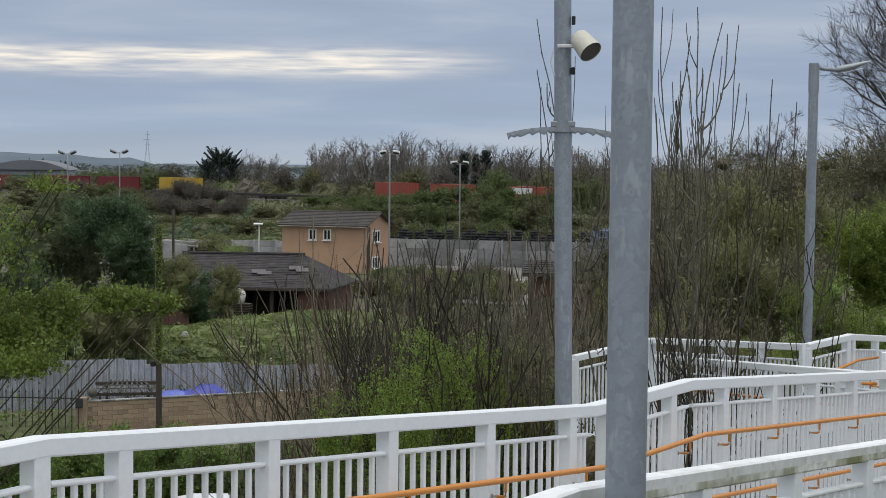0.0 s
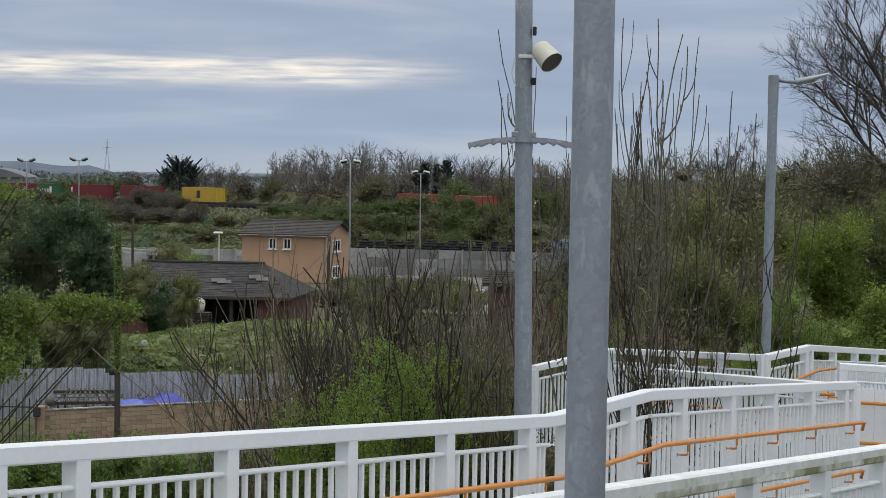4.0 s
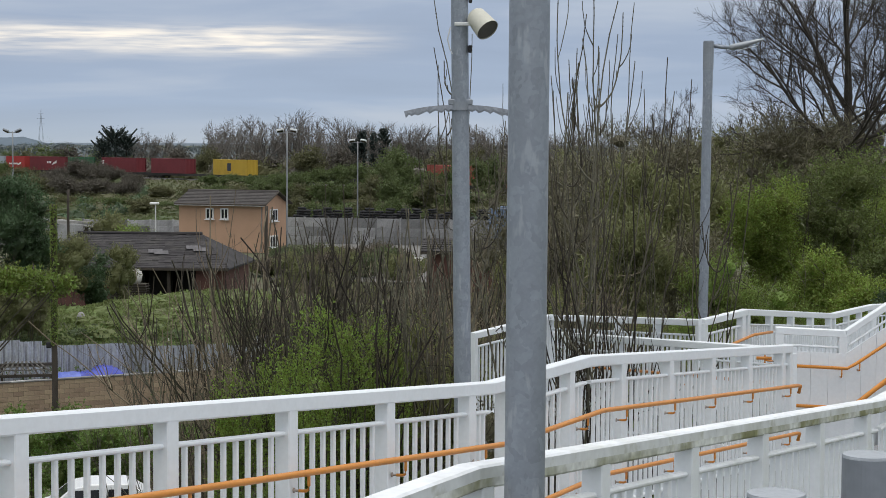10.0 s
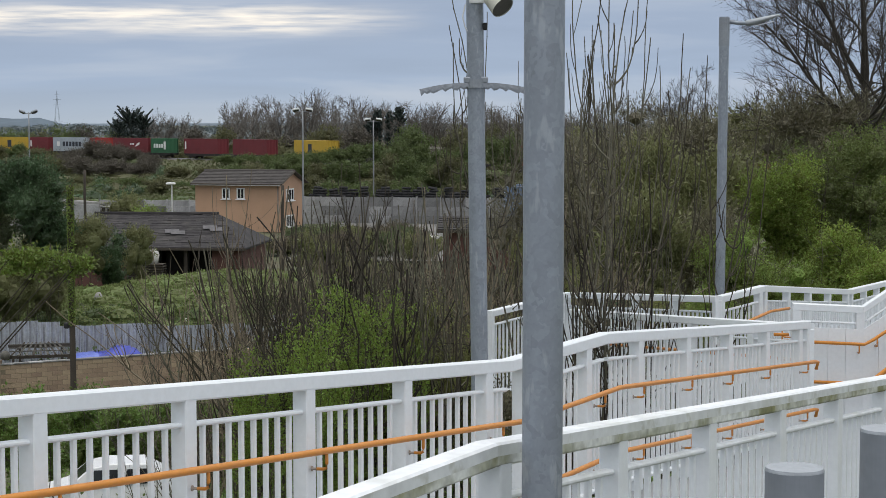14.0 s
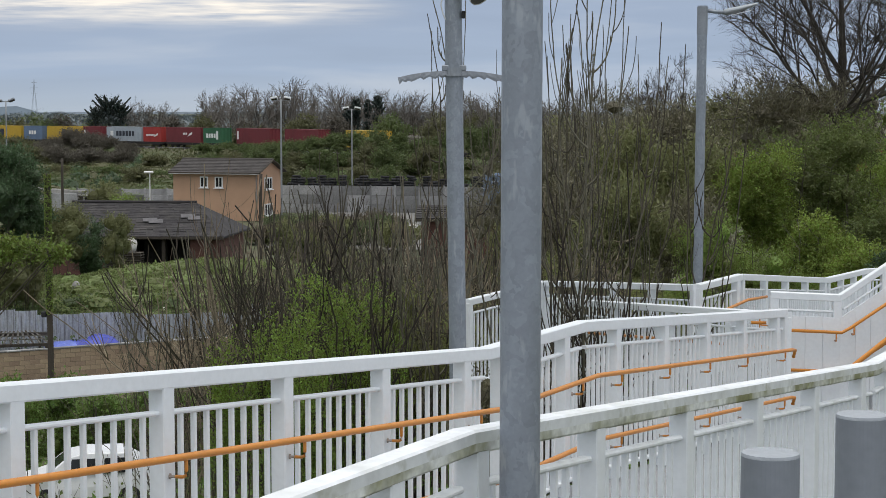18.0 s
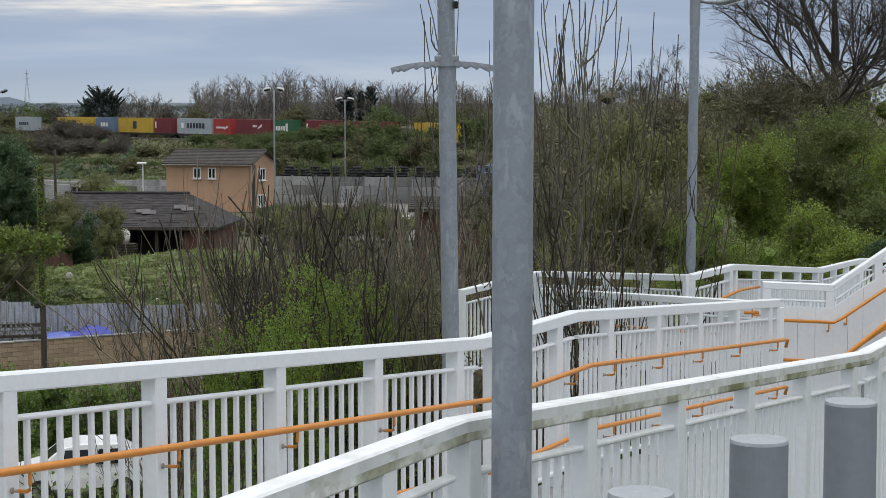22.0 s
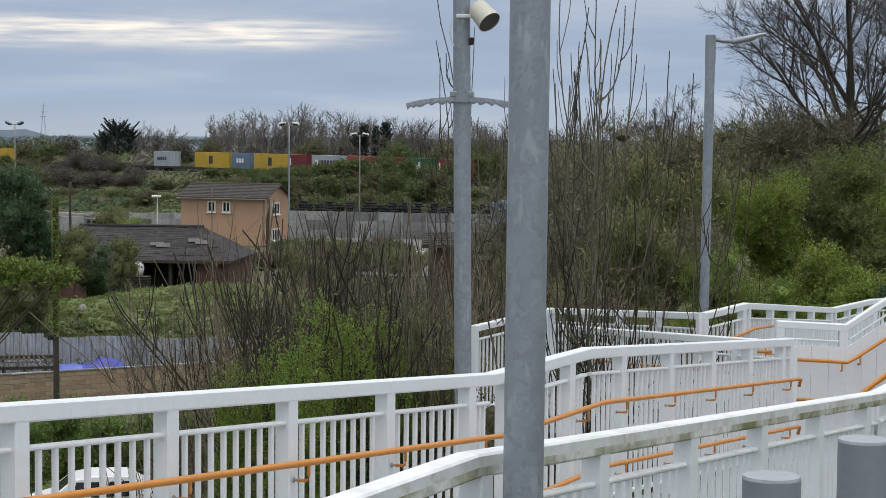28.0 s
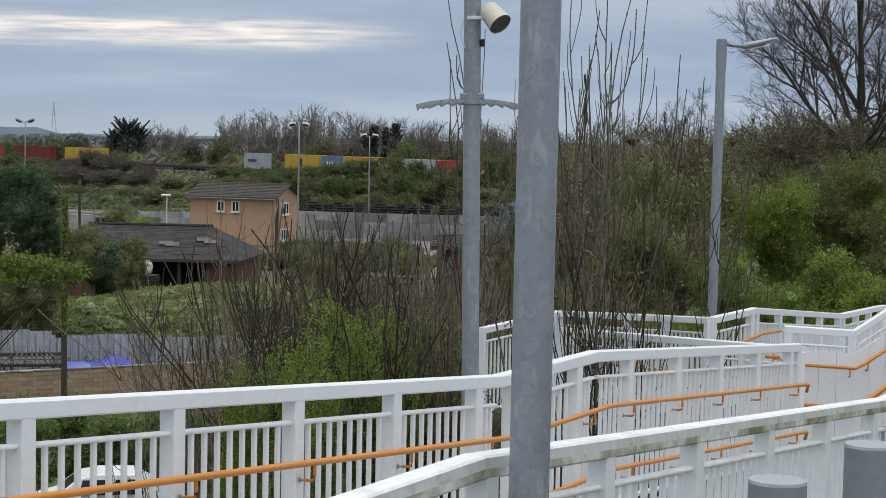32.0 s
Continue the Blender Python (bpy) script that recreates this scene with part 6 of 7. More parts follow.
def ash_mesh(seed, height):
    """A young ash: a bent stem that carries candelabra shoots, each swinging out and then straight up, with knobbly buds."""
    if seed in PLANT:
        return PLANT[seed]
    rng = np.random.default_rng(seed)
    bark = (BARK_MID, BARK, BARK_MID)[seed % 3]

    def done(m, name):
        me = m.make(name, True)
        me.materials.append(bark)
        return me

    def buds(m, pts, r):
        for p, q in zip(pts[1:-1], pts[2:]):
            for u in (0.0, 0.5):
                c = p + (q - p) * u
                m.add([c + np.array(d) * r for d in ((1, 0, 0), (0, 1, 0), (-1, 0, 0), (0, -1, 0), (0, 0, 1.6), (0, 0, -1.6))],
                      [(0, 1, 4), (1, 2, 4), (2, 3, 4), (3, 0, 4), (1, 0, 5), (2, 1, 5), (3, 2, 5), (0, 3, 5)])

    m, shoots = Mesh(), []
    a = rng.uniform(0, 6.28)
    pts = whip(m, rng, (0, 0, 0), (math.cos(a) * 0.10, math.sin(a) * 0.10, 1), height * rng.uniform(0.86, 1.0), 0.024, 0.05, 18, 0.085, 6, 0.34)
    buds(m, pts[10:], 0.015)
    for i in range(8):
        u = 0.42 + 0.48 * (i + rng.uniform(0, 0.8)) / 8
        k = int(u * 18)
        an = i * 2.4 + rng.uniform(-0.5, 0.5)
        s = Mesh()
        goal = height * rng.uniform(0.62, 0.98)
        length = max(0.45, (goal - pts[k][2]) * 1.05)
        sp = whip(s, rng, pts[k], (math.cos(an), math.sin(an), 0.15), length, 0.0125, 0.33, 12, 0.07, 5, 0.6)
        buds(s, sp[4:], 0.0125)
        for n in (2, 4, 6, 8):
            if rng.uniform() < 0.6:
                e = sp[n] - sp[n - 1]
                e = aside(rng, e / np.linalg.norm(e), 1.0)[0]
                tw = whip(s, rng, sp[n], e, length * rng.uniform(0.15, 0.38), 0.008, 0.45, 6, 0.08, 4, 0.65)
                buds(s, tw[2:], 0.009)
        shoots.append(done(s, "shoot"))
    # short curled twigs lower down
    for i in range(4):
        k = int(rng.integers(6, 14))
        s = Mesh()
        an = rng.uniform(0, 6.28)
        whip(s, rng, pts[k], (math.cos(an), math.sin(an), -0.2), height * rng.uniform(0.06, 0.14), 0.010, 0.4, 7, 0.14, 4, 0.6)
        shoots.append(done(s, "shoot"))
    PLANT[seed] = [(done(m, "stem"), shoots)]
    return PLANT[seed]


def saplings():
    rng = np.random.default_rng(21)
    # tall ash poles between the two flights
    spots = ((1.38, 20.5, 13.0, 0), (1.60, 21.0, 13.5, 80), (1.76, 20.4, 13.3, 150), (2.02, 21.4, 13.3, 250), (1.72, 22.0, 12.9, 20), (0.75, 22.6, 13.0, 300), (0.45, 23.0, 12.7, 120), (0.24, 22.7, 12.4, 70), (2.15, 21.0, 12.6, 40), (2.30, 21.4, 12.2, 190))
    for i, (x, y, top, turn) in enumerate(spots):
        g = float(ground_z(x, y)) - 0.1
        k = (top - g) / 7.0
        tree("ash_sapling", pose(x, y, g, 0, 0, turn) @ Matrix.Diagonal((0.74, 0.74, k, 1)), "tall bare ash sapling with whippy upturned shoots", "tree", "ash saplings", ash_mesh(100 + i % 6, 7.0))
    # the thicket beyond the left railing
    lab = "bare brown shrub of thin arching stems"
    for i in range(36):
        px = 225 + 660 * ((i * 0.618 + 0.3) % 1.0) ** 0.85
        y = 23.5 + 11 * ((i * 0.414 + 0.2) % 1.0)
        x = (px - 784) / 3204 * y
        left = px < 430
        me = shrub_mesh((210 if left else 200) + i % 6, 6.0, 4, 34 if left else 22, 0.30 if left else 0.38, (BARK_MID, BARK, BARK_PALE if left else BARK_DARK)[i % 3], rad=0.013 if left else 0.023, pairs=(4, 7), reach=0.34 if left else 0.42, twigs=(1, 3))
        head = 11.0 - ((rng.uniform(450, 580) if left else rng.uniform(375, 480)) - 268) * y / 3204
        g = float(ground_z(x, y)) - 0.1
        k = (head - g) / 6.0
        tree("bare_shrub", pose(x, y, g, 0, 0, rng.uniform(0, 360)) @ Matrix.Diagonal((max(0.9, k), max(0.9, k), k, 1)), lab, "shrub", "bare thicket", me)
    for i in range(6):
        px = 990 + 26 * i
        y = 19.8 + 0.35 * (i % 4)
        x = (px - 784) / 3204 * y
        me = shrub_mesh(240 + i % 3, 6.0, 3, 11, 0.34, BARK_DARK if i % 2 else BARK, rad=0.022, pairs=(4, 6), reach=0.40, twigs=(1, 3))
        head = 11.0 - (rng.uniform(280, 380) - 268) * y / 3204
        g = float(ground_z(x, y)) - 0.1
        tree("bare_shrub", pose(x, y, g, 0, 0, rng.uniform(0, 360)) @ Matrix.Diagonal((0.6, 0.6, (head - g) / 6.0, 1)), "dark bare shrub of slim stems beside the landing", "shrub", "bare thicket", me)
    for i in range(24):
        px = 440 + 460 * ((i * 0.618 + 0.55) % 1.0)
        y = 24.5 + 9 * ((i * 0.414 + 0.6) % 1.0)
        x = (px - 784) / 3204 * y
        me = shrub_mesh(220 + i % 5, 6.0, 3, 15, 0.34, (BARK_MID, BARK, BARK_PALE)[i % 3], rad=0.019, pairs=(4, 7), reach=0.38, twigs=(1, 3))
        head = 11.0 - (rng.uniform(335, 440) - 268) * y / 3204
        g = float(ground_z(x, y)) - 0.1
        k = (head - g) / 6.0
        tree("bare_shrub", pose(x, y, g, 0, 0, rng.uniform(0, 360)) @ Matrix.Diagonal((max(0.8, k), max(0.8, k), k, 1)), "tall bare shrub of slim upright stems", "shrub", "bare thicket", me)
    # paler scrub farther back
    for i in range(24):
        px = 520 + 380 * ((i * 0.618 + 0.1) % 1.0)
        y = 27 + 34 * ((i * 0.414) % 1.0)
        x = (px - 784) / 3204 * y
        me = shrub_mesh(230 + i % 4, 6.0, 7, 40, 0.18, BARK_PALE, rad=0.016, pairs=(5, 8), reach=0.34, twigs=(2, 5))
        head = 11.0 - (rng.uniform(385, 500) - 268) * y / 3204
        g = float(ground_z(x, y)) - 0.1
        tree("bare_shrub", pose(x, y, g, 0, 0, rng.uniform(0, 360)) @ Matrix.Diagonal((1.1, 1.1, max(0.4, (head - g) / 6.0), 1)), "pale bare scrub of tangled thin stems", "shrub", "bare thicket", me)


saplings()


def clump(mesh, rng, n, centre, radii, size, lumps=12, long=1.5, rise=0.35, heart=0.5, spray=6):
    """An uneven crown: overlapping lumps with a dense inside, each covered in short leafy sprays."""
    centre, radii = np.array(centre, float), np.array(radii, float)
    c = rng.normal(size=(lumps, 3))
    c /= np.linalg.norm(c, axis=1, keepdims=True)
    c *= rng.uniform(0.2, 0.80, (lumps, 1))
    rr = rng.uniform(0.2, 0.40, lumps)
    if heart:
        for q, r in zip(c, rr):
            mesh.heart(rng, centre + q * radii, radii * r * heart)
    s = max(1, n // spray)
    w = rr ** 2
    k = rng.choice(lumps, s, p=w / w.sum())
    d = rng.normal(size=(s, 3))
    d[:, 2] = np.abs(d[:, 2]) * 0.9 - 0.25
    d /= np.linalg.norm(d, axis=1, keepdims=True)
    o = c[k] + d * (rr[k] * rng.uniform(0.45, 1.08, s))[:, None]
    e = d * 0.8 + rng.normal(size=(s, 3)) * 0.4 + np.array((0, 0, rise))
    e /= np.linalg.norm(e, axis=1, keepdims=True)
    u = np.linspace(0, 1, spray)[None, :, None]
    reach = size * spray * 0.45
    p = (o * radii + centre)[:, None] + e[:, None] * u * reach * rng.uniform(0.5, 1.5, (s, 1, 1)) + rng.normal(size=(s, spray, 3)) * size * 0.4
    dirs = np.repeat(e, spray, 0) + rng.normal(size=(s * spray, 3)) * 0.55
    return mesh.sprigs(p.reshape(-1, 3), dirs, size, rng, long)


def bush(seed, centre, radii, n, size, leaf, label, name="bush", lumps=10, group="", stemcol=None, category="shrub", long=1.5, root=None, rise=0.35, heart=0.45):
    """A leafy bush: stems from the ground into an uneven crown of single leaves, which reaches down to the ground."""
    rng = np.random.default_rng(seed)
    x, y, z = centre
    bx, by = root or (x, y)
    g = float(ground_z(bx, by)) - 0.1
    b = thing(name, pose(bx, by, g), label, category, group)
    ox, oy = x - bx, y - by
    m, tips = Mesh(), []
    for _ in range(3 if root else 6):
        an = rng.uniform(0, 6.28)
        r = rng.uniform(0.2, 0.75)
        e = np.array((ox + math.cos(an) * radii[0] * r, oy + math.sin(an) * radii[1] * r, z - g + radii[2] * rng.uniform(-0.2, 0.7)))
        s = np.array((math.cos(an) * 0.25, math.sin(an) * 0.25, 0))
        line = [s + (e - s) * u + rng.normal(size=3) * 0.05 * np.linalg.norm(e - s) * u * (1 - u) for u in np.linspace(0, 1, 6)]
        r0 = 0.02 if root else 0.012 + 0.003 * radii[2]
        m.tube(line, r0, r0 * 0.4, sides=5, cap=False)
        for _ in range(4):
            k = int(rng.integers(3, 6))
            d = np.array((rng.normal(), rng.normal(), rng.uniform(0.1, 1.0)))
            grow(m, rng, line[k], d / np.linalg.norm(d), min(radii) * 0.75, r0 * 0.45, 1, tips, kids=(2, 4), spread=0.7, up=0.15, ratio=0.6, wob=0.12)
    part("branchwork", m, stemcol or BARK, b)
    top, low = z + radii[2] - g, z - radii[2] - g
    if not root and 0 < low < 2.6:
        low = 0.0
    f = Mesh()
    clump(f, rng, n, (ox, oy, (top + low) / 2), (radii[0], radii[1], (top - low) / 2), size, lumps, long, rise, heart)
    part("foliage", f, leaf, b)
    return b


def near_greenery():
    lab = "fresh green leafy shrub among bare stems"
    # upright spring-green shrubs
    for i, (x, y, z, r, h, n) in enumerate(((-1.95, 23.0, 8.0, 0.62, 1.1, 13000), (-1.25, 23.6, 8.1, 0.60, 1.25, 13000), (-2.6, 23.2, 7.65, 0.42, 0.6, 9000), (-1.6, 22.4, 7.6, 0.55, 0.8, 12000), (-0.7, 24.0, 7.8, 0.5, 0.9, 9000))):
        bush(31 + i, (x, y, z), (r, r * 0.9, h), n, 0.034, LEAF_FRESH, lab, "leafy_shrub", 26, rise=1.3, heart=0.0, long=1.8)
    dull = "dull green scrub among bare stems"
    for i, (x, y, z, r, h, leaf, n) in enumerate(((-0.35, 26.0, 7.7, 0.8, 1.1, LEAF_OLIVE, 9000), (0.4, 30.0, 7.5, 1.1, 1.1, LEAF_OLIVE, 9000), (-2.6, 36.0, 6.2, 1.8, 1.4, LEAF_DULL, 9000), (-0.6, 38.0, 6.6, 1.6, 1.4, LEAF_DULL, 10000), (0.9, 22.0, 7.4, 0.7, 0.8, LEAF_TWIG, 6000))):
        bush(35 + i, (x, y, z), (r, r * 0.8, h), n, 0.036, leaf, dull, "scrub_bush", 22, rise=1.1, heart=0.45, long=2.2)
    for i, (x, y, z) in enumerate(((-1.1, 27, 7.5), (-0.35, 26, 7.5), (0.55, 26, 7.5), (1.7, 31, 7.3), (2.6, 33, 7.4), (2.0, 35, 7.3), (-2.1, 33, 6.9))):
        bush(80 + i, (x, y, z), (0.95, 0.8, 1.1), 8000, 0.036, LEAF_OLIVE, "olive scrub with sparse small spring leaves", "olive_scrub", 24, "olive scrub", rise=1.2, heart=0.0, long=2.2)
    for i, (x, y, z) in enumerate(((-1.6, 27.5, 7.7), (-0.6, 28.5, 7.9), (0.3, 27.0, 7.7), (1.9, 27, 8.0), (2.7, 29, 8.2), (3.1, 31, 8.0))):
        bush(110 + i, (x, y, z), (0.9, 0.7, 1.0), 4000, 0.06, LEAF_STRAW, "straw-coloured dry scrub without fresh leaves", "dry_scrub", 22, "dry scrub", BARK_PALE, rise=1.4, heart=0.0, long=5.0)
    # left hawthorn, coming into leaf: its trunk stands clear of the view
    lab = "hawthorn limb coming into bright green leaf"
    for s, c, r, n in ((41, (-6.75, 22.5, 9.75), (0.62, 0.8, 0.95), 1800), (42, (-6.6, 23.5, 8.95), (0.85, 0.8, 0.5), 8000), (43, (-6.5, 22.0, 8.45), (0.7, 0.7, 0.32), 5200), (44, (-5.35, 23.0, 9.2), (0.5, 0.5, 0.2), 2600), (47, (-4.8, 23.0, 9.12), (0.36, 0.4, 0.15), 1100), (46, (-6.6, 22.5, 8.7), (0.8, 0.7, 0.5), 5200), (45, (-6.3, 23.0, 10.65), (0.35, 0.4, 0.16), 500)):
        bush(s, c, r, n, 0.046, LEAF_HAW, lab, "hawthorn", 26, category="tree", group="hawthorns", root=(-13.5, 22.5), heart=0.0)
    # ivy hedge behind the car
    for i in range(9):
        bush(50 + i, (-19.2 + i * 1.4, 58.0 + (i % 2), 1.0), (1.25, 1.0, 1.2), 8000, 0.10, LEAF_IVY, "low dense hedge covered in glossy ivy", "ivy_hedge", 26, "ivy hedge", rise=0.1)
    for i in range(4):
        bush(60 + i, (-7.5 + i * 1.6, 52.0 + i, 0.9), (1.3, 1.0, 1.0), 4000, 0.10, LEAF_BROWN, "dark dry bramble tangle below the ramp", "bramble", 12, "brambles", long=4.0)


near_greenery()


def right_bank():
    fresh = "dense hawthorn bush in fresh green leaf"
    mid = "green leafy bush with upright sprays on the bank"
    bare = "brown leafless thicket of fine twigs on the bank"
    dull = "dense dull green-brown scrub bush"
    hedge = ((9.6, 45, 8.9, 2.1, 2.45), (8.1, 44, 8.5, 1.5, 2.1), (11.6, 46, 8.6, 2.2, 2.0), (10.6, 41, 7.6, 1.7, 1.8), (13.6, 47, 8.6, 2.2, 2.4), (8.7, 40, 7.3, 1.3, 1.5), (12.3, 40.5, 7.4, 1.8, 2.0), (9.4, 37.5, 7.0, 1.3, 1.2))
    for i, (x, y, z, r, h) in enumerate(hedge):
        bush(300 + i, (x, y, z), (r, r * 0.8, h), 32000, 0.058, LEAF_HEDGE if i % 3 else LEAF_OLIVE_GREEN, fresh, "bank_bush", 24, "bushes on the bank", rise=0.15, long=1.7, heart=0.35)
    for i, (x, y, z, r, h) in enumerate(((6.0, 38.5, 7.2, 1.2, 1.5), (7.3, 39, 7.0, 1.3, 1.4), (5.2, 36, 6.9, 0.9, 1.1), (7.6, 36, 6.7, 0.9, 0.9), (4.3, 35, 6.8, 0.9, 1.0))):
        bush(312 + i, (x, y, z), (r, r * 0.8, h), 15000, 0.045, LEAF_MID if i < 3 else LEAF_OLIVE, mid, "bank_bush", 20, "bushes on the bank", rise=0.7, long=2.0)
    for i, (x, y, z, r, h) in enumerate(((3.3, 42, 8.2, 2.0, 2.4), (5.0, 44, 8.5, 2.0, 2.2), (6.5, 45, 8.8, 1.9, 1.9), (2.4, 46, 8.6, 2.2, 2.2), (4.2, 38.5, 7.5, 1.3, 1.7), (3.2, 50, 7.0, 1.6, 1.6), (5.8, 41.5, 7.7, 1.5, 1.8))):
        bush(320 + i, (x, y, z), (r, r * 0.8, h), 11000, 0.15, (LEAF_TWIG, LEAF_DULL, LEAF_DULL)[i % 3], bare, "bank_thicket", 18, "thickets on the bank", rise=1.0, long=(8.0, 3.0, 3.0)[i % 3], heart=0.3)
    for i, (x, y, z, r, h, leaf) in enumerate(((7.2, 54, 9.4, 2.3, 1.6, LEAF_TWIG), (4.6, 53, 9.3, 2.4, 1.5, LEAF_TWIG), (7.5, 62, 9.3, 2.6, 1.8, LEAF_TWIG), (10.2, 66, 9.6, 3.0, 2.0, LEAF_DULL), (13.0, 70, 9.4, 3.2, 2.2, LEAF_TWIG), (5.6, 66, 9.0, 2.6, 1.8, LEAF_DULL), (16.0, 60, 8.8, 3.0, 2.8, LEAF_MID),
                                             (9.0, 84, 9.6, 3.2, 2.0, LEAF_TWIG), (13.5, 90, 9.4, 3.6, 2.4, LEAF_DULL), (18.5, 86, 9.6, 3.6, 2.6, LEAF_TWIG), (14.4, 72, 9.8, 3.0, 2.6, LEAF_TWIG), (17.0, 74, 10.0, 3.0, 2.8, LEAF_TWIG), (19.6, 72, 9.8, 3.0, 2.8, LEAF_TWIG), (11.2, 58, 10.2, 2.2, 1.7, LEAF_TWIG))):
        twig = leaf is LEAF_TWIG
        bush(340 + i, (x, y, z), (r, r * 0.8, h), 7000, 0.22 if twig else 0.09, leaf, bare if twig else dull, "bank_thicket" if twig else "bank_bush", 16, "thickets on the bank" if twig else "bushes on the bank", rise=1.0 if twig else 0.3, long=7.0 if twig else 1.6, heart=0.35)
    # dark-leaved bushes added low in the bank to stand for shadow gaps
    bush(330, (9.6, 36.6, 7.7), (0.7, 0.6, 0.75), 6000, 0.05, LEAF_DARK, "dark leafy bush added as a shadow gap on the bank", "evergreen_bush", 12)
    bush(331, (3.0, 34.0, 7.1), (0.9, 0.6, 0.8), 6000, 0.05, LEAF_DARK, "dark leafy bush added as a shadow gap on the bank", "evergreen_bush", 14)


right_bank()


def big_tree(seed, x, y, fork, wide, tall, r, label, limbs=17):
    """A bare tree: limbs that reach from the fork to a rounded crown, wide to the sides and tall above, with dense fine twigs."""
    rng = np.random.default_rng(seed)
    g = float(ground_z(x, y)) - 0.2
    t = thing("bare_tree", pose(x, y, g), label, "tree", "bare trees")
    f = fork - g
    m, tips = Mesh(), []
    m.tube([(0, 0, 0), (0.06, 0, f * 0.5), (0, 0.05, f), (0.15, 0.1, f + tall * 0.25), (0.0, 0.0, f + tall * 0.5), (0.2, 0.1, f + tall * 0.85)], r, 0.02, sides=10, cap=False)
    part("trunk", m, BARK_LIMB, t, smooth=True)
    for i in range(limbs):
        m = Mesh()
        an = i * 2.4 + rng.uniform(-0.25, 0.25)
        el = math.asin(min(0.985, 0.28 + 0.70 * (i + rng.uniform(0, 1)) / limbs))
        reach = 0.56 / math.sqrt((math.cos(el) / wide) ** 2 + (math.sin(el) / tall) ** 2)
        d = np.array((math.cos(an) * math.cos(el), math.sin(an) * math.cos(el), math.sin(el)))
        grow(m, rng, (0.03, 0.05, f + tall * 0.32 * rng.uniform(0, 1) * math.sin(el)), d, reach, (0.085 if i % 3 == 0 else 0.056) * r / 0.25, 4, tips, kids=(4, 6), spread=0.78, up=0.17, ratio=0.56, wob=0.10, sides=6, start=0.22, floor=0.0052)
        part("limb", m, BARK_LIMB, t, smooth=True)
    return t


big_tree(71, 13.5, 60.0, 10.2, 6.9, 9.5, 0.25, "large bare spreading tree above the bank")
big_tree(72, 18.6, 66.0, 10.8, 7.0, 8.6, 0.23, "large bare spreading tree above the bank", 12)
big_tree(73, 10.0, 78.0, 9.4, 3.2, 3.2, 0.11, "small bare tree behind the bank", 9)


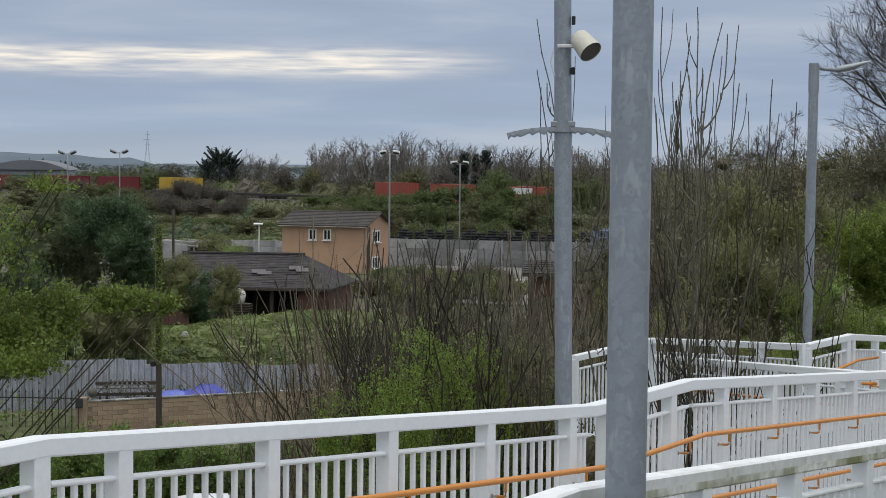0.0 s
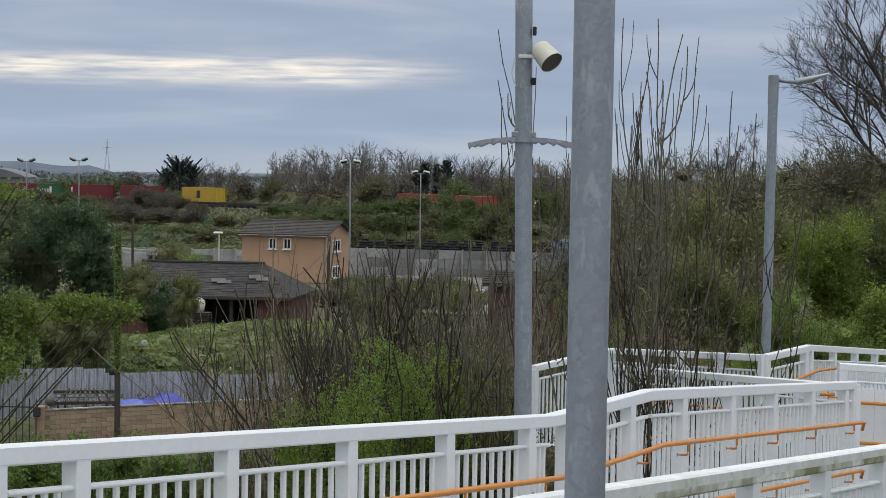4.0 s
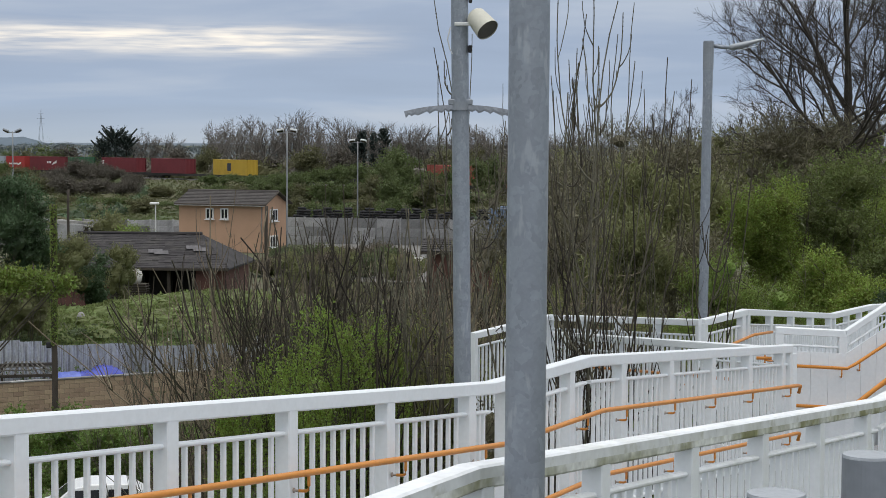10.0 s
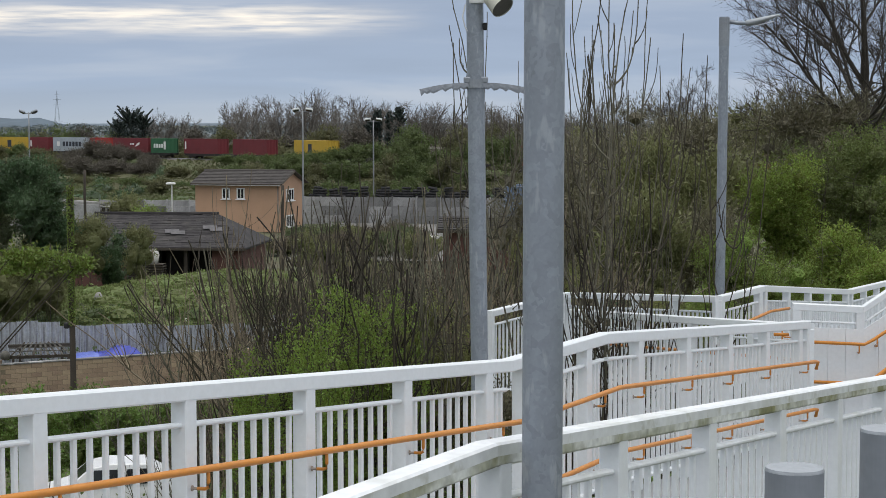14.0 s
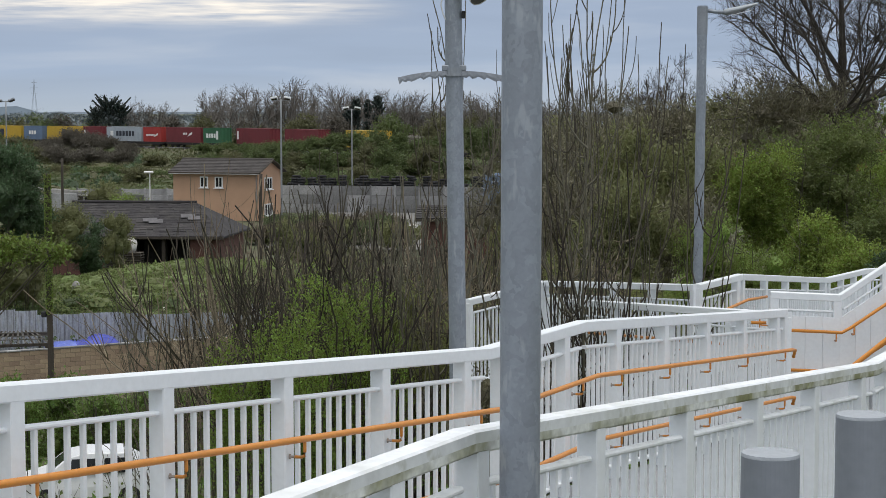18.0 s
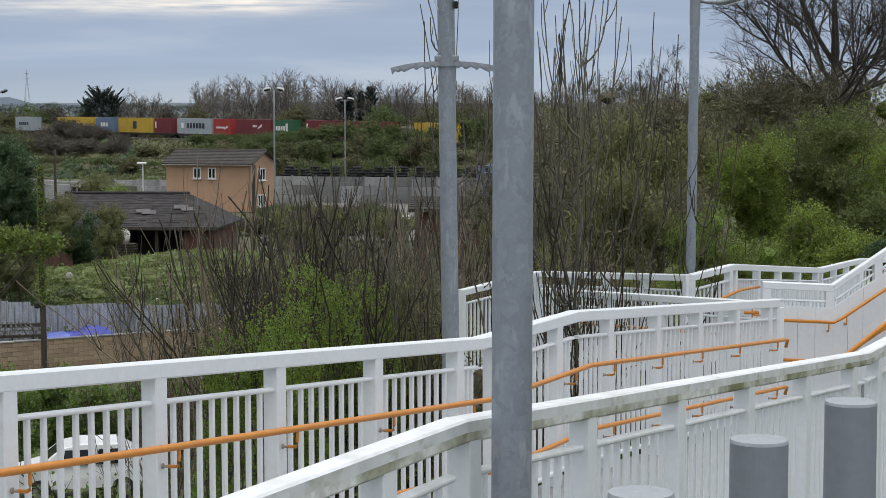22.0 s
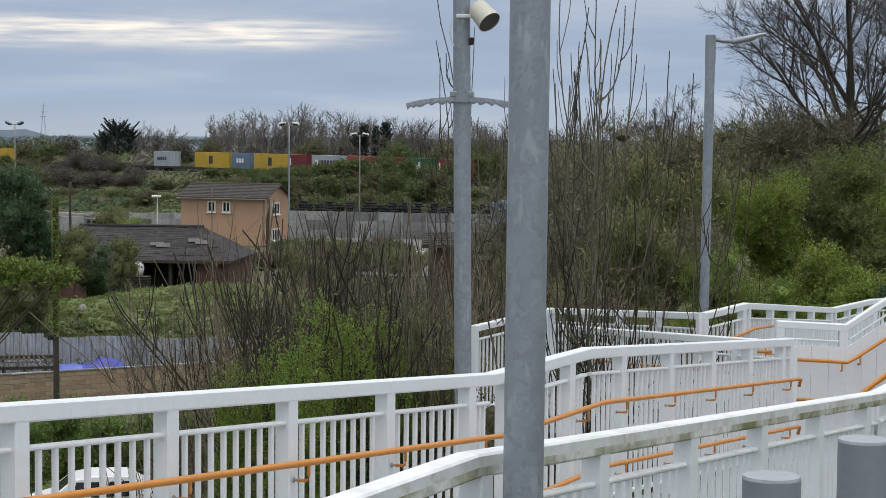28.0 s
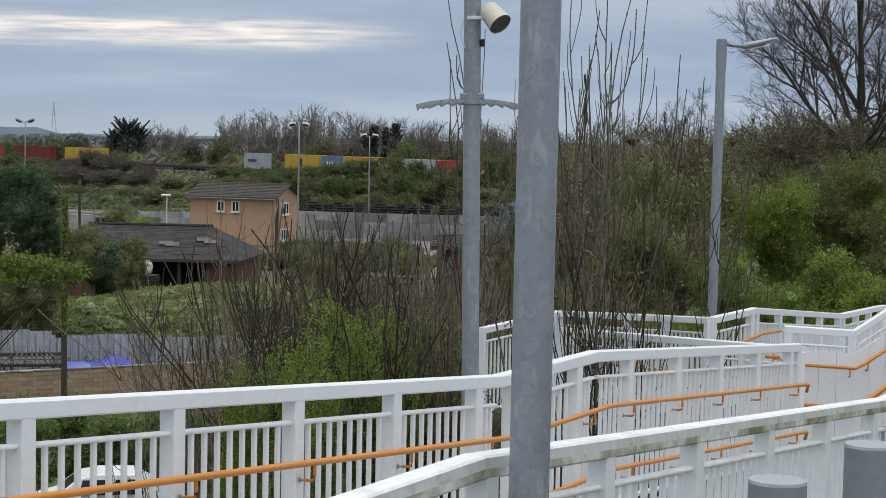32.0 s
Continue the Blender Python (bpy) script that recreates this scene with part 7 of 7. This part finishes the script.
def far_trees():
    rng = np.random.default_rng(5)
    # bare trees behind the railway, in four shapes
    shapes = []
    for k in range(4):
        m, tips = Mesh(), []
        r2 = np.random.default_rng(400 + k)
        m.tube([(0, 0, 0), (0.05, 0, 2.2), (0.1, 0.05, 6.0)], 0.26, 0.12, sides=6, cap=False)
        for i in range(9):
            an = i * 0.9 + r2.uniform(-0.3, 0.3)
            k = r2.uniform(0.3, 0.9)
            d = np.array((math.cos(an) * k, math.sin(an) * k, 1.0))
            grow(m, r2, (0.05, 0.02, r2.uniform(1.6, 5.0)), d / np.linalg.norm(d), 3.6, 0.12, 3, tips, kids=(3, 5), spread=0.75, up=0.16, ratio=0.6, wob=0.12, sides=4, floor=0.022)
        me = m.make("trunk")
        me.materials.append(BARK_FAR)
        shapes.append(me)
    spots = []
    for i in range(40):
        px = 385 + 640 * i / 40 + rng.uniform(-8, 8)
        spots.append((px, rng.uniform(218, 250) - (14 if 440 < px < 560 else 0)))
    spots += [(262, 248), (282, 252), (300, 249), (246, 252), (320, 262), (1140, 240), (1190, 250), (1240, 235), (1060, 225), (1100, 240)]
    for px, py in spots:
        b = (px - 784) / 3204
        R = 648 * math.sin(radians(26) - math.atan(b)) * rng.uniform(1.06, 1.2) if px < 1030 else 230
        x, y = R * math.sin(math.atan(b)), R * math.cos(math.atan(b))
        g = float(ground_z(x, y)) - 0.2
        h = 11 + (268 - py) * y / 3204 - g
        k = h / 10.5
        tree("far_tree", pose(x, y, g, 0, 0, rng.uniform(0, 360)) @ Matrix.Diagonal((k * 0.9, k * 0.9, k, 1)), "bare pale-twigged tree behind the railway", "tree", "trees behind the railway", shapes[int(rng.integers(0, 4))])
    # evergreens behind the line
    line = lambda px, off: 648 * math.sin(radians(26) - math.atan((px - 784) / 3204)) + off  # noqa: E731
    for px, py, w, R in ((216, 249, 70, line(216, 14)), (236, 256, 40, line(236, 16)), (196, 266, 44, line(196, 15)), (652, 242, 22, line(652, 18)), (690, 238, 26, line(690, 18)), (672, 246, 18, line(672, 20)), (640, 262, 26, line(640, 16))):
        b = math.atan((px - 784) / 3204)
        x, y = R * math.sin(b), R * math.cos(b)
        g = float(ground_z(x, y))
        h = 11 + (268 - py) * y / 3204 - g
        t = thing("dark_conifer", pose(x, y, g), "dark evergreen conifer with spiky upswept branches", "tree", "dark conifers")
        r2 = np.random.default_rng(int(px))
        m = Mesh()
        m.tube([(0, 0, 0), (0, 0, h * 0.95)], 0.25, 0.05, sides=6)
        part("trunk", m, BARK_DARK, t)
        pts = []
        rad = w / 2 * R / 3204
        for _ in range(130):
            z = h * r2.uniform(0.05, 0.90)
            an = r2.uniform(0, 6.28)
            ln = rad * (1.15 - 0.6 * z / h) * r2.uniform(0.6, 1.15)
            for u in np.linspace(0.1, 1, 26):
                pts.append((math.cos(an) * ln * u + r2.normal() * 0.10, math.sin(an) * ln * u + r2.normal() * 0.10, z + ln * 0.7 * u * u + r2.normal() * 0.09))
        part("needles", Mesh().leaves(pts, 0.36, r2, long=2.4), LEAF_CONIFER, t)
        fronds = Mesh()
        for n in range(18):
            an, z = n * 2.4, h * (0.66 + 0.22 * n / 18)
            ln = rad * r2.uniform(0.6, 1.0) * (1.15 - 0.5 * n / 18)
            fronds.tube([(math.cos(an) * ln * u, math.sin(an) * ln * u, z + ln * (0.25 * u + 0.5 * u * u)) for u in (0, 0.35, 0.7, 1)], 0.34, 0.16, sides=5)
        part("fronds", fronds, LEAF_CONIFER, t)
    # rounded green bushes by the line
    for i, (px, py, w, R) in enumerate(((108, 279, 95, 12), (66, 285, 80, 12), (128, 282, 70, 14), (-10, 286, 80, 16), (380, 278, 60, 12), (330, 286, 50, 14), (20, 288, 70, 14), (560, 283, 80, 12), (620, 286, 70, 12), (720, 280, 90, 12), (800, 286, 80, 12), (470, 286, 90, 12), (190, 284, 90, 16), (860, 270, 90, 14), (940, 282, 90, 14))):
        b = math.atan((px - 784) / 3204)
        R = line(px, R)
        x, y = R * math.sin(b), R * math.cos(b)
        top = 11 + (268 - py) * y / 3204
        rad = w / 2 * R / 3204
        zc = (top + 3) / 2
        bush(420 + i, (x, y, zc), (rad, rad, (top - 2) / 2), 4600, 0.30, (LEAF_BANK_GREEN, LEAF_BANK_OLIVE, LEAF_TWIG_FAR)[i % 3], "rounded hedge bush beside the railway", "hedge_bush", 28, "railway hedge", heart=0.4)


far_trees()


def scrub():
    """Scrub on the near slope of the railway bank and rough grass on the mound: too many to count."""
    rng = np.random.default_rng(9)

    def lumps(count, where, rad, tall, leaf, size, per, name, label):
        m = Mesh()
        pts, dirs = [], []
        for _ in range(count):
            x, y = where()
            g = float(ground_z(x, y))
            r = rng.uniform(0.6, 1.4) * rad
            h = rng.uniform(0.5, 1.3) * tall
            d = rng.normal(size=(per, 3))
            d[:, 2] = np.abs(d[:, 2])
            d /= np.linalg.norm(d, axis=1, keepdims=True)
            bump = 1 + 0.22 * np.sin(d[:, 0] * 5 + x) * np.cos(d[:, 1] * 5 + y)
            q = d * (rng.uniform(0.8, 1.05, per) * bump)[:, None] * (r, r, h)
            pts.append(q + (x, y, g))
            dirs.append(d + rng.normal(size=(per, 3)) * 0.5 + (0, 0, 0.4))
            m.heart(rng, (x, y, g), (r * 0.84, r * 0.84, h * 0.84))
        m.sprigs(np.concatenate(pts), np.concatenate(dirs), size, rng)
        solid(name, m, leaf, label, "scrub", kind="stuff")

    def bank(b0, b1, near, farther):
        def pick():
            b = radians(rng.uniform(b0, b1))
            R = 648 * math.sin(radians(26) - b) - rng.uniform(near, farther)
            return R * math.sin(b), R * math.cos(b)
        return pick

    def woods():
        b, R = radians(rng.uniform(-18, 8)), 480 + 2300 * rng.uniform() ** 1.5
        return R * math.sin(b), R * math.cos(b)

    # far woods wear a leaf colour with distance haze painted in
    lumps(420, woods, 13.0, 6.0, LEAF_HAZE, 1.2, 150, "far_woods", "far hedges and woods with haze painted into their colour")
    lumps(260, bank(-17, 3, -34, -8), 3.2, 3.4, LEAF_BANK_OLIVE, 0.45, 150, "line_hedge", "dull hedge and scrub behind the railway")
    lumps(160, bank(-17, 3, -34, -8), 3.0, 3.9, LEAF_TWIG_FAR, 0.45, 150, "line_thicket", "brown leafless thicket behind the railway")
    lumps(90, bank(-17, 3, -30, -8), 3.0, 3.2, LEAF_BANK_GREEN, 0.45, 150, "line_bushes", "green bushes behind the railway")

    def flat():
        b = radians(rng.uniform(-17, 3))
        R = rng.uniform(207, max(215, 648 * math.sin(radians(26) - b) - 12))
        return R * math.sin(b), R * math.cos(b)

    n = 46000
    b = np.radians(rng.uniform(-17.5, 3, n))
    top = 648 * np.sin(radians(26) - b) - 7
    R = 205 + (top - 205) * rng.uniform(0, 1, n) ** 0.8
    x, y = R * np.sin(b), R * np.cos(b)
    p = np.stack([x, y, ground_z(x, y) + rng.uniform(0, 0.3, n)], 1)
    solid("field_grass", Mesh().sprigs(p, rng.normal(size=(n, 3)) * (1, 1, 0.3) + (0, 0, 0.9), 0.5, rng, long=1.6), GRASS_FAR, "rough olive grass on the field and the railway bank", "grass", kind="stuff")
    lumps(150, flat, 3.2, 0.9, LEAF_BANK_GREEN, 0.26, 220, "field_scrub", "low green scrub on the field below the railway")
    lumps(110, flat, 2.8, 1.2, LEAF_BANK_OLIVE, 0.26, 240, "field_brambles", "dull olive brambles on the field below the railway")
    lumps(34, flat, 1.8, 1.8, LEAF_DARK, 0.28, 200, "field_bushes", "dark bushes on the field below the railway")
    # grass and weeds on the mound
    n = 80000
    x, y = rng.uniform(-27, 2, n), rng.uniform(79, 112, n)
    g = ground_z(x, y)
    keep = (g > 0.3) | (rng.uniform(size=n) < 0.5)
    p = np.stack([x, y, g + rng.uniform(0.0, 0.35, n) * (0.5 + 0.5 * np.sin(x * 1.3) * np.cos(y * 0.9))], 1)[keep]
    solid("mound_grass", Mesh().sprigs(p, rng.normal(size=(len(p), 3)) * 0.5 + (0, 0, 0.8), 0.17, rng, long=2.4), GRASS, "tufted rough grass and weeds on the mound", "grass", kind="stuff")
    lumps(420, lambda: (rng.uniform(-26, 1), rng.uniform(84, 104)), 0.8, 0.40, GRASS, 0.13, 80, "mound_tufts", "taller tufts of grass on the mound")
    lumps(60, lambda: (rng.uniform(-26, 1), rng.uniform(82, 92)), 0.9, 0.4, LEAF_MOUND, 0.13, 90, "mound_brambles", "dark bramble patches on the mound")
    n = 16000
    x, y = rng.uniform(-27, 4, n), rng.uniform(78.5, 90, n)
    p = np.stack([x, y, ground_z(x, y) + rng.uniform(0, 1.0, n) ** 2 * 0.9], 1)
    solid("mound_weeds", Mesh().leaves(p, 0.16, rng), LEAF_MOUND, "dark weeds and brambles along the fence", "weeds", kind="stuff")
    # undergrowth below the ramp
    n = 60000
    x, y = rng.uniform(-24, 14, n), rng.uniform(16, 76, n)
    p = np.stack([x, y, ground_z(x, y) + rng.uniform(0, 1, n) ** 2 * 1.0], 1)
    solid("ramp_undergrowth", Mesh().leaves(p, 0.16, rng), LEAF_IVY, "low green undergrowth below the ramp", "undergrowth", kind="stuff")


scrub()


def line_bushes():
    """Bushes and thickets on the near side of the railway, each by its bearing, crest and width."""
    twig, green, olive = "brown leafless thicket on the railway bank", "rounded green bush on the railway bank", "dull olive bush on the railway bank"
    spec = [(q, LEAF_TWIG_FAR, twig) for q in ((118, 318, 60, 20), (150, 306, 72, 14), (183, 312, 70, 16), (214, 323, 60, 14), (246, 334, 50, 18), (136, 336, 84, 44), (190, 338, 92, 44), (236, 346, 64, 40), (-80, 303, 64, 14), (-44, 307, 54, 14), (100, 326, 60, 26))]
    spec += [(q, LEAF_BANK_OLIVE, olive) for q in ((-150, 290, 90, 14), (-115, 294, 70, 14), (-12, 313, 50, 14), (50, 317, 52, 14), (76, 321, 50, 18), (20, 326, 74, 36), (58, 330, 74, 40), (92, 336, 62, 44), (-60, 326, 90, 40), (-130, 318, 90, 40), (300, 352, 60, 30), (350, 350, 60, 30))]
    spec += [(q, LEAF_BANK_GREEN, green) for q in ((19, 309, 42, 14), (386, 334, 48, 12), (420, 330, 58, 12), (460, 331, 58, 12), (500, 328, 60, 12), (540, 322, 60, 12), (576, 318, 52, 12), (612, 312, 60, 12), (650, 304, 70, 12), (690, 300, 70, 12), (728, 308, 50, 12), (764, 321, 48, 12), (815, 305, 60, 12), (860, 299, 60, 12), (896, 290, 52, 12), (940, 296, 60, 12), (980, 300, 60, 12))]
    for i in range(12):
        spec.append(((400 + 38 * i, 346 - 14 * min(1, i / 6) + 7 * math.sin(i * 2.3), 66, 26 + 6 * (i % 3)), LEAF_BANK_OLIVE if i % 3 == 1 else LEAF_BANK_GREEN, olive if i % 3 == 1 else green))
    for i in range(16):
        spec.append(((130 + 44 * i, 374 + 8 * math.sin(i * 1.9), 70, 78 + 9 * (i % 4)), LEAF_BANK_GREEN if i % 3 else LEAF_BANK_OLIVE, green if i % 3 else olive))
    for i, ((px, py, w, off), leaf, lab) in enumerate(spec):
        b = math.atan((px - 784) / 3204)
        R = max(212, 648 * math.sin(radians(26) - b) - off)
        x, y = R * math.sin(b), R * math.cos(b)
        g = float(ground_z(x, y))
        top = max(g + 0.9, 11 + (268 - py) * y / 3204)
        rad = w / 2 * R / 3204
        far = leaf is LEAF_TWIG_FAR
        bush(620 + i, (x, y, (top + g) / 2), (rad, rad * 0.8, (top - g) / 2), 7500 if far else 4200, 0.32 if far else 0.22, leaf, lab, "line_thicket" if far else "line_bush", 26, "bushes along the railway", rise=0.9 if far else 0.35, long=3.0 if far else 1.5, heart=0.4 if far else 0.6)


line_bushes()


def mid_bushes():
    """Bushes round the yard and the barn."""
    dark, dull = "dark evergreen bush beside the mound", "dull scrub bush by the fence"
    spec = ((-20.6, 86, 7.5, 2.2, 2.3, LEAF_DARK, 16000, 0.15, dark), (-19.7, 87, 5.6, 1.9, 1.8, LEAF_DARK, 9000, 0.15, dark), (-23.0, 88, 6.2, 2.2, 2.6, LEAF_BANK, 10000, 0.15, dull), (-21.0, 85, 3.4, 2.2, 2.6, LEAF_DULL, 10000, 0.13, dull),
            (-20.4, 90, 3.2, 1.6, 1.5, LEAF_DULL, 9000, 0.12, dull), (-23.5, 84, 4.2, 2.0, 2.6, LEAF_DARK, 9000, 0.13, dark), (-24.8, 90, 7.0, 2.4, 3.0, LEAF_BANK, 9000, 0.14, dull),
            (-22.6, 101, 3.4, 2.2, 2.3, LEAF_DARK, 8000, 0.14, dark), (-19.4, 102, 3.0, 1.6, 1.8, LEAF_DARK, 6000, 0.14, dark), (-25.0, 84, 5.2, 2.4, 3.2, LEAF_DARK, 9000, 0.15, dark), (-22.6, 81, 3.0, 1.8, 2.4, LEAF_DARK, 7000, 0.14, dark), (-20.4, 100, 3.8, 2.0, 2.2, LEAF_DULL, 6000, 0.13, dull), (-17.4, 100, 3.8, 1.2, 1.8, LEAF_DULL, 3000, 0.12, "thin dull shrub before the barn"),
            (-26.8, 150, 3.0, 3.0, 2.4, LEAF_DULL, 6000, 0.22, "dull scrub bush behind the barn"), (-24.0, 140, 2.4, 3.0, 1.8, LEAF_MID, 6000, 0.22, "green scrub bush behind the barn"),
            (-7.6, 103, 3.0, 2.2, 1.7, LEAF_DULL, 7000, 0.14, "dull scrub bush beside the barn"), (-4.4, 98, 2.4, 2.4, 1.6, LEAF_DULL, 8000, 0.14, "dull scrub bush beside the barn"), (-1.2, 94, 1.8, 2.4, 1.6, LEAF_BROWN, 7000, 0.14, "dry brown scrub bush without leaves"),
            (2.4, 96, 2.2, 2.4, 1.4, LEAF_DULL, 7000, 0.14, "dull green scrub bush by the yard"), (8.0, 108, 5.2, 2.6, 3.0, LEAF_DULL, 8000, 0.16, "dull green scrub bush by the yard"), (8.6, 92, 6.6, 3.2, 3.8, LEAF_DULL, 10000, 0.15, "dull green scrub bush by the yard"),
            (5.0, 72, 6.8, 2.8, 3.0, LEAF_BROWN, 9000, 0.12, "dry brown scrub bush without leaves"), (3.9, 64, 5.4, 1.7, 2.4, LEAF_DULL, 7000, 0.10, "dull green scrub bush by the yard"), (-1.0, 60, 3.6, 2.2, 1.9, LEAF_DULL, 8000, 0.10, "dull green scrub bush by the yard"))
    rows = np.random.default_rng(8)
    for i in range(13):
        y = rows.uniform(135, 172)
        px = 470 + 270 * (i + 0.5) / 13
        top = 11 - (rows.uniform(448, 485) - 268) * y / 3204
        spec += (((px - 784) / 3204 * y, y, top / 2, 2.6, top / 2 + 0.2, (LEAF_DULL, LEAF_BROWN, LEAF_BANK)[i % 3], 4500, 0.2, "dull scrub bush at the edge of the yard"),)
    for i, (x, y, z, r, h, leaf, n, s, lab) in enumerate(spec):
        bush(500 + i, (x, y, z), (r, r * 0.8, h), int(n * 1.5), s * 0.64, leaf, lab, "scrub_bush", 26, "bushes round the yard", rise=0.5, heart=0.6)


mid_bushes()


def motions():
    for w, s0 in WAGONS:
        walk(w, train_path(s0))


motions()
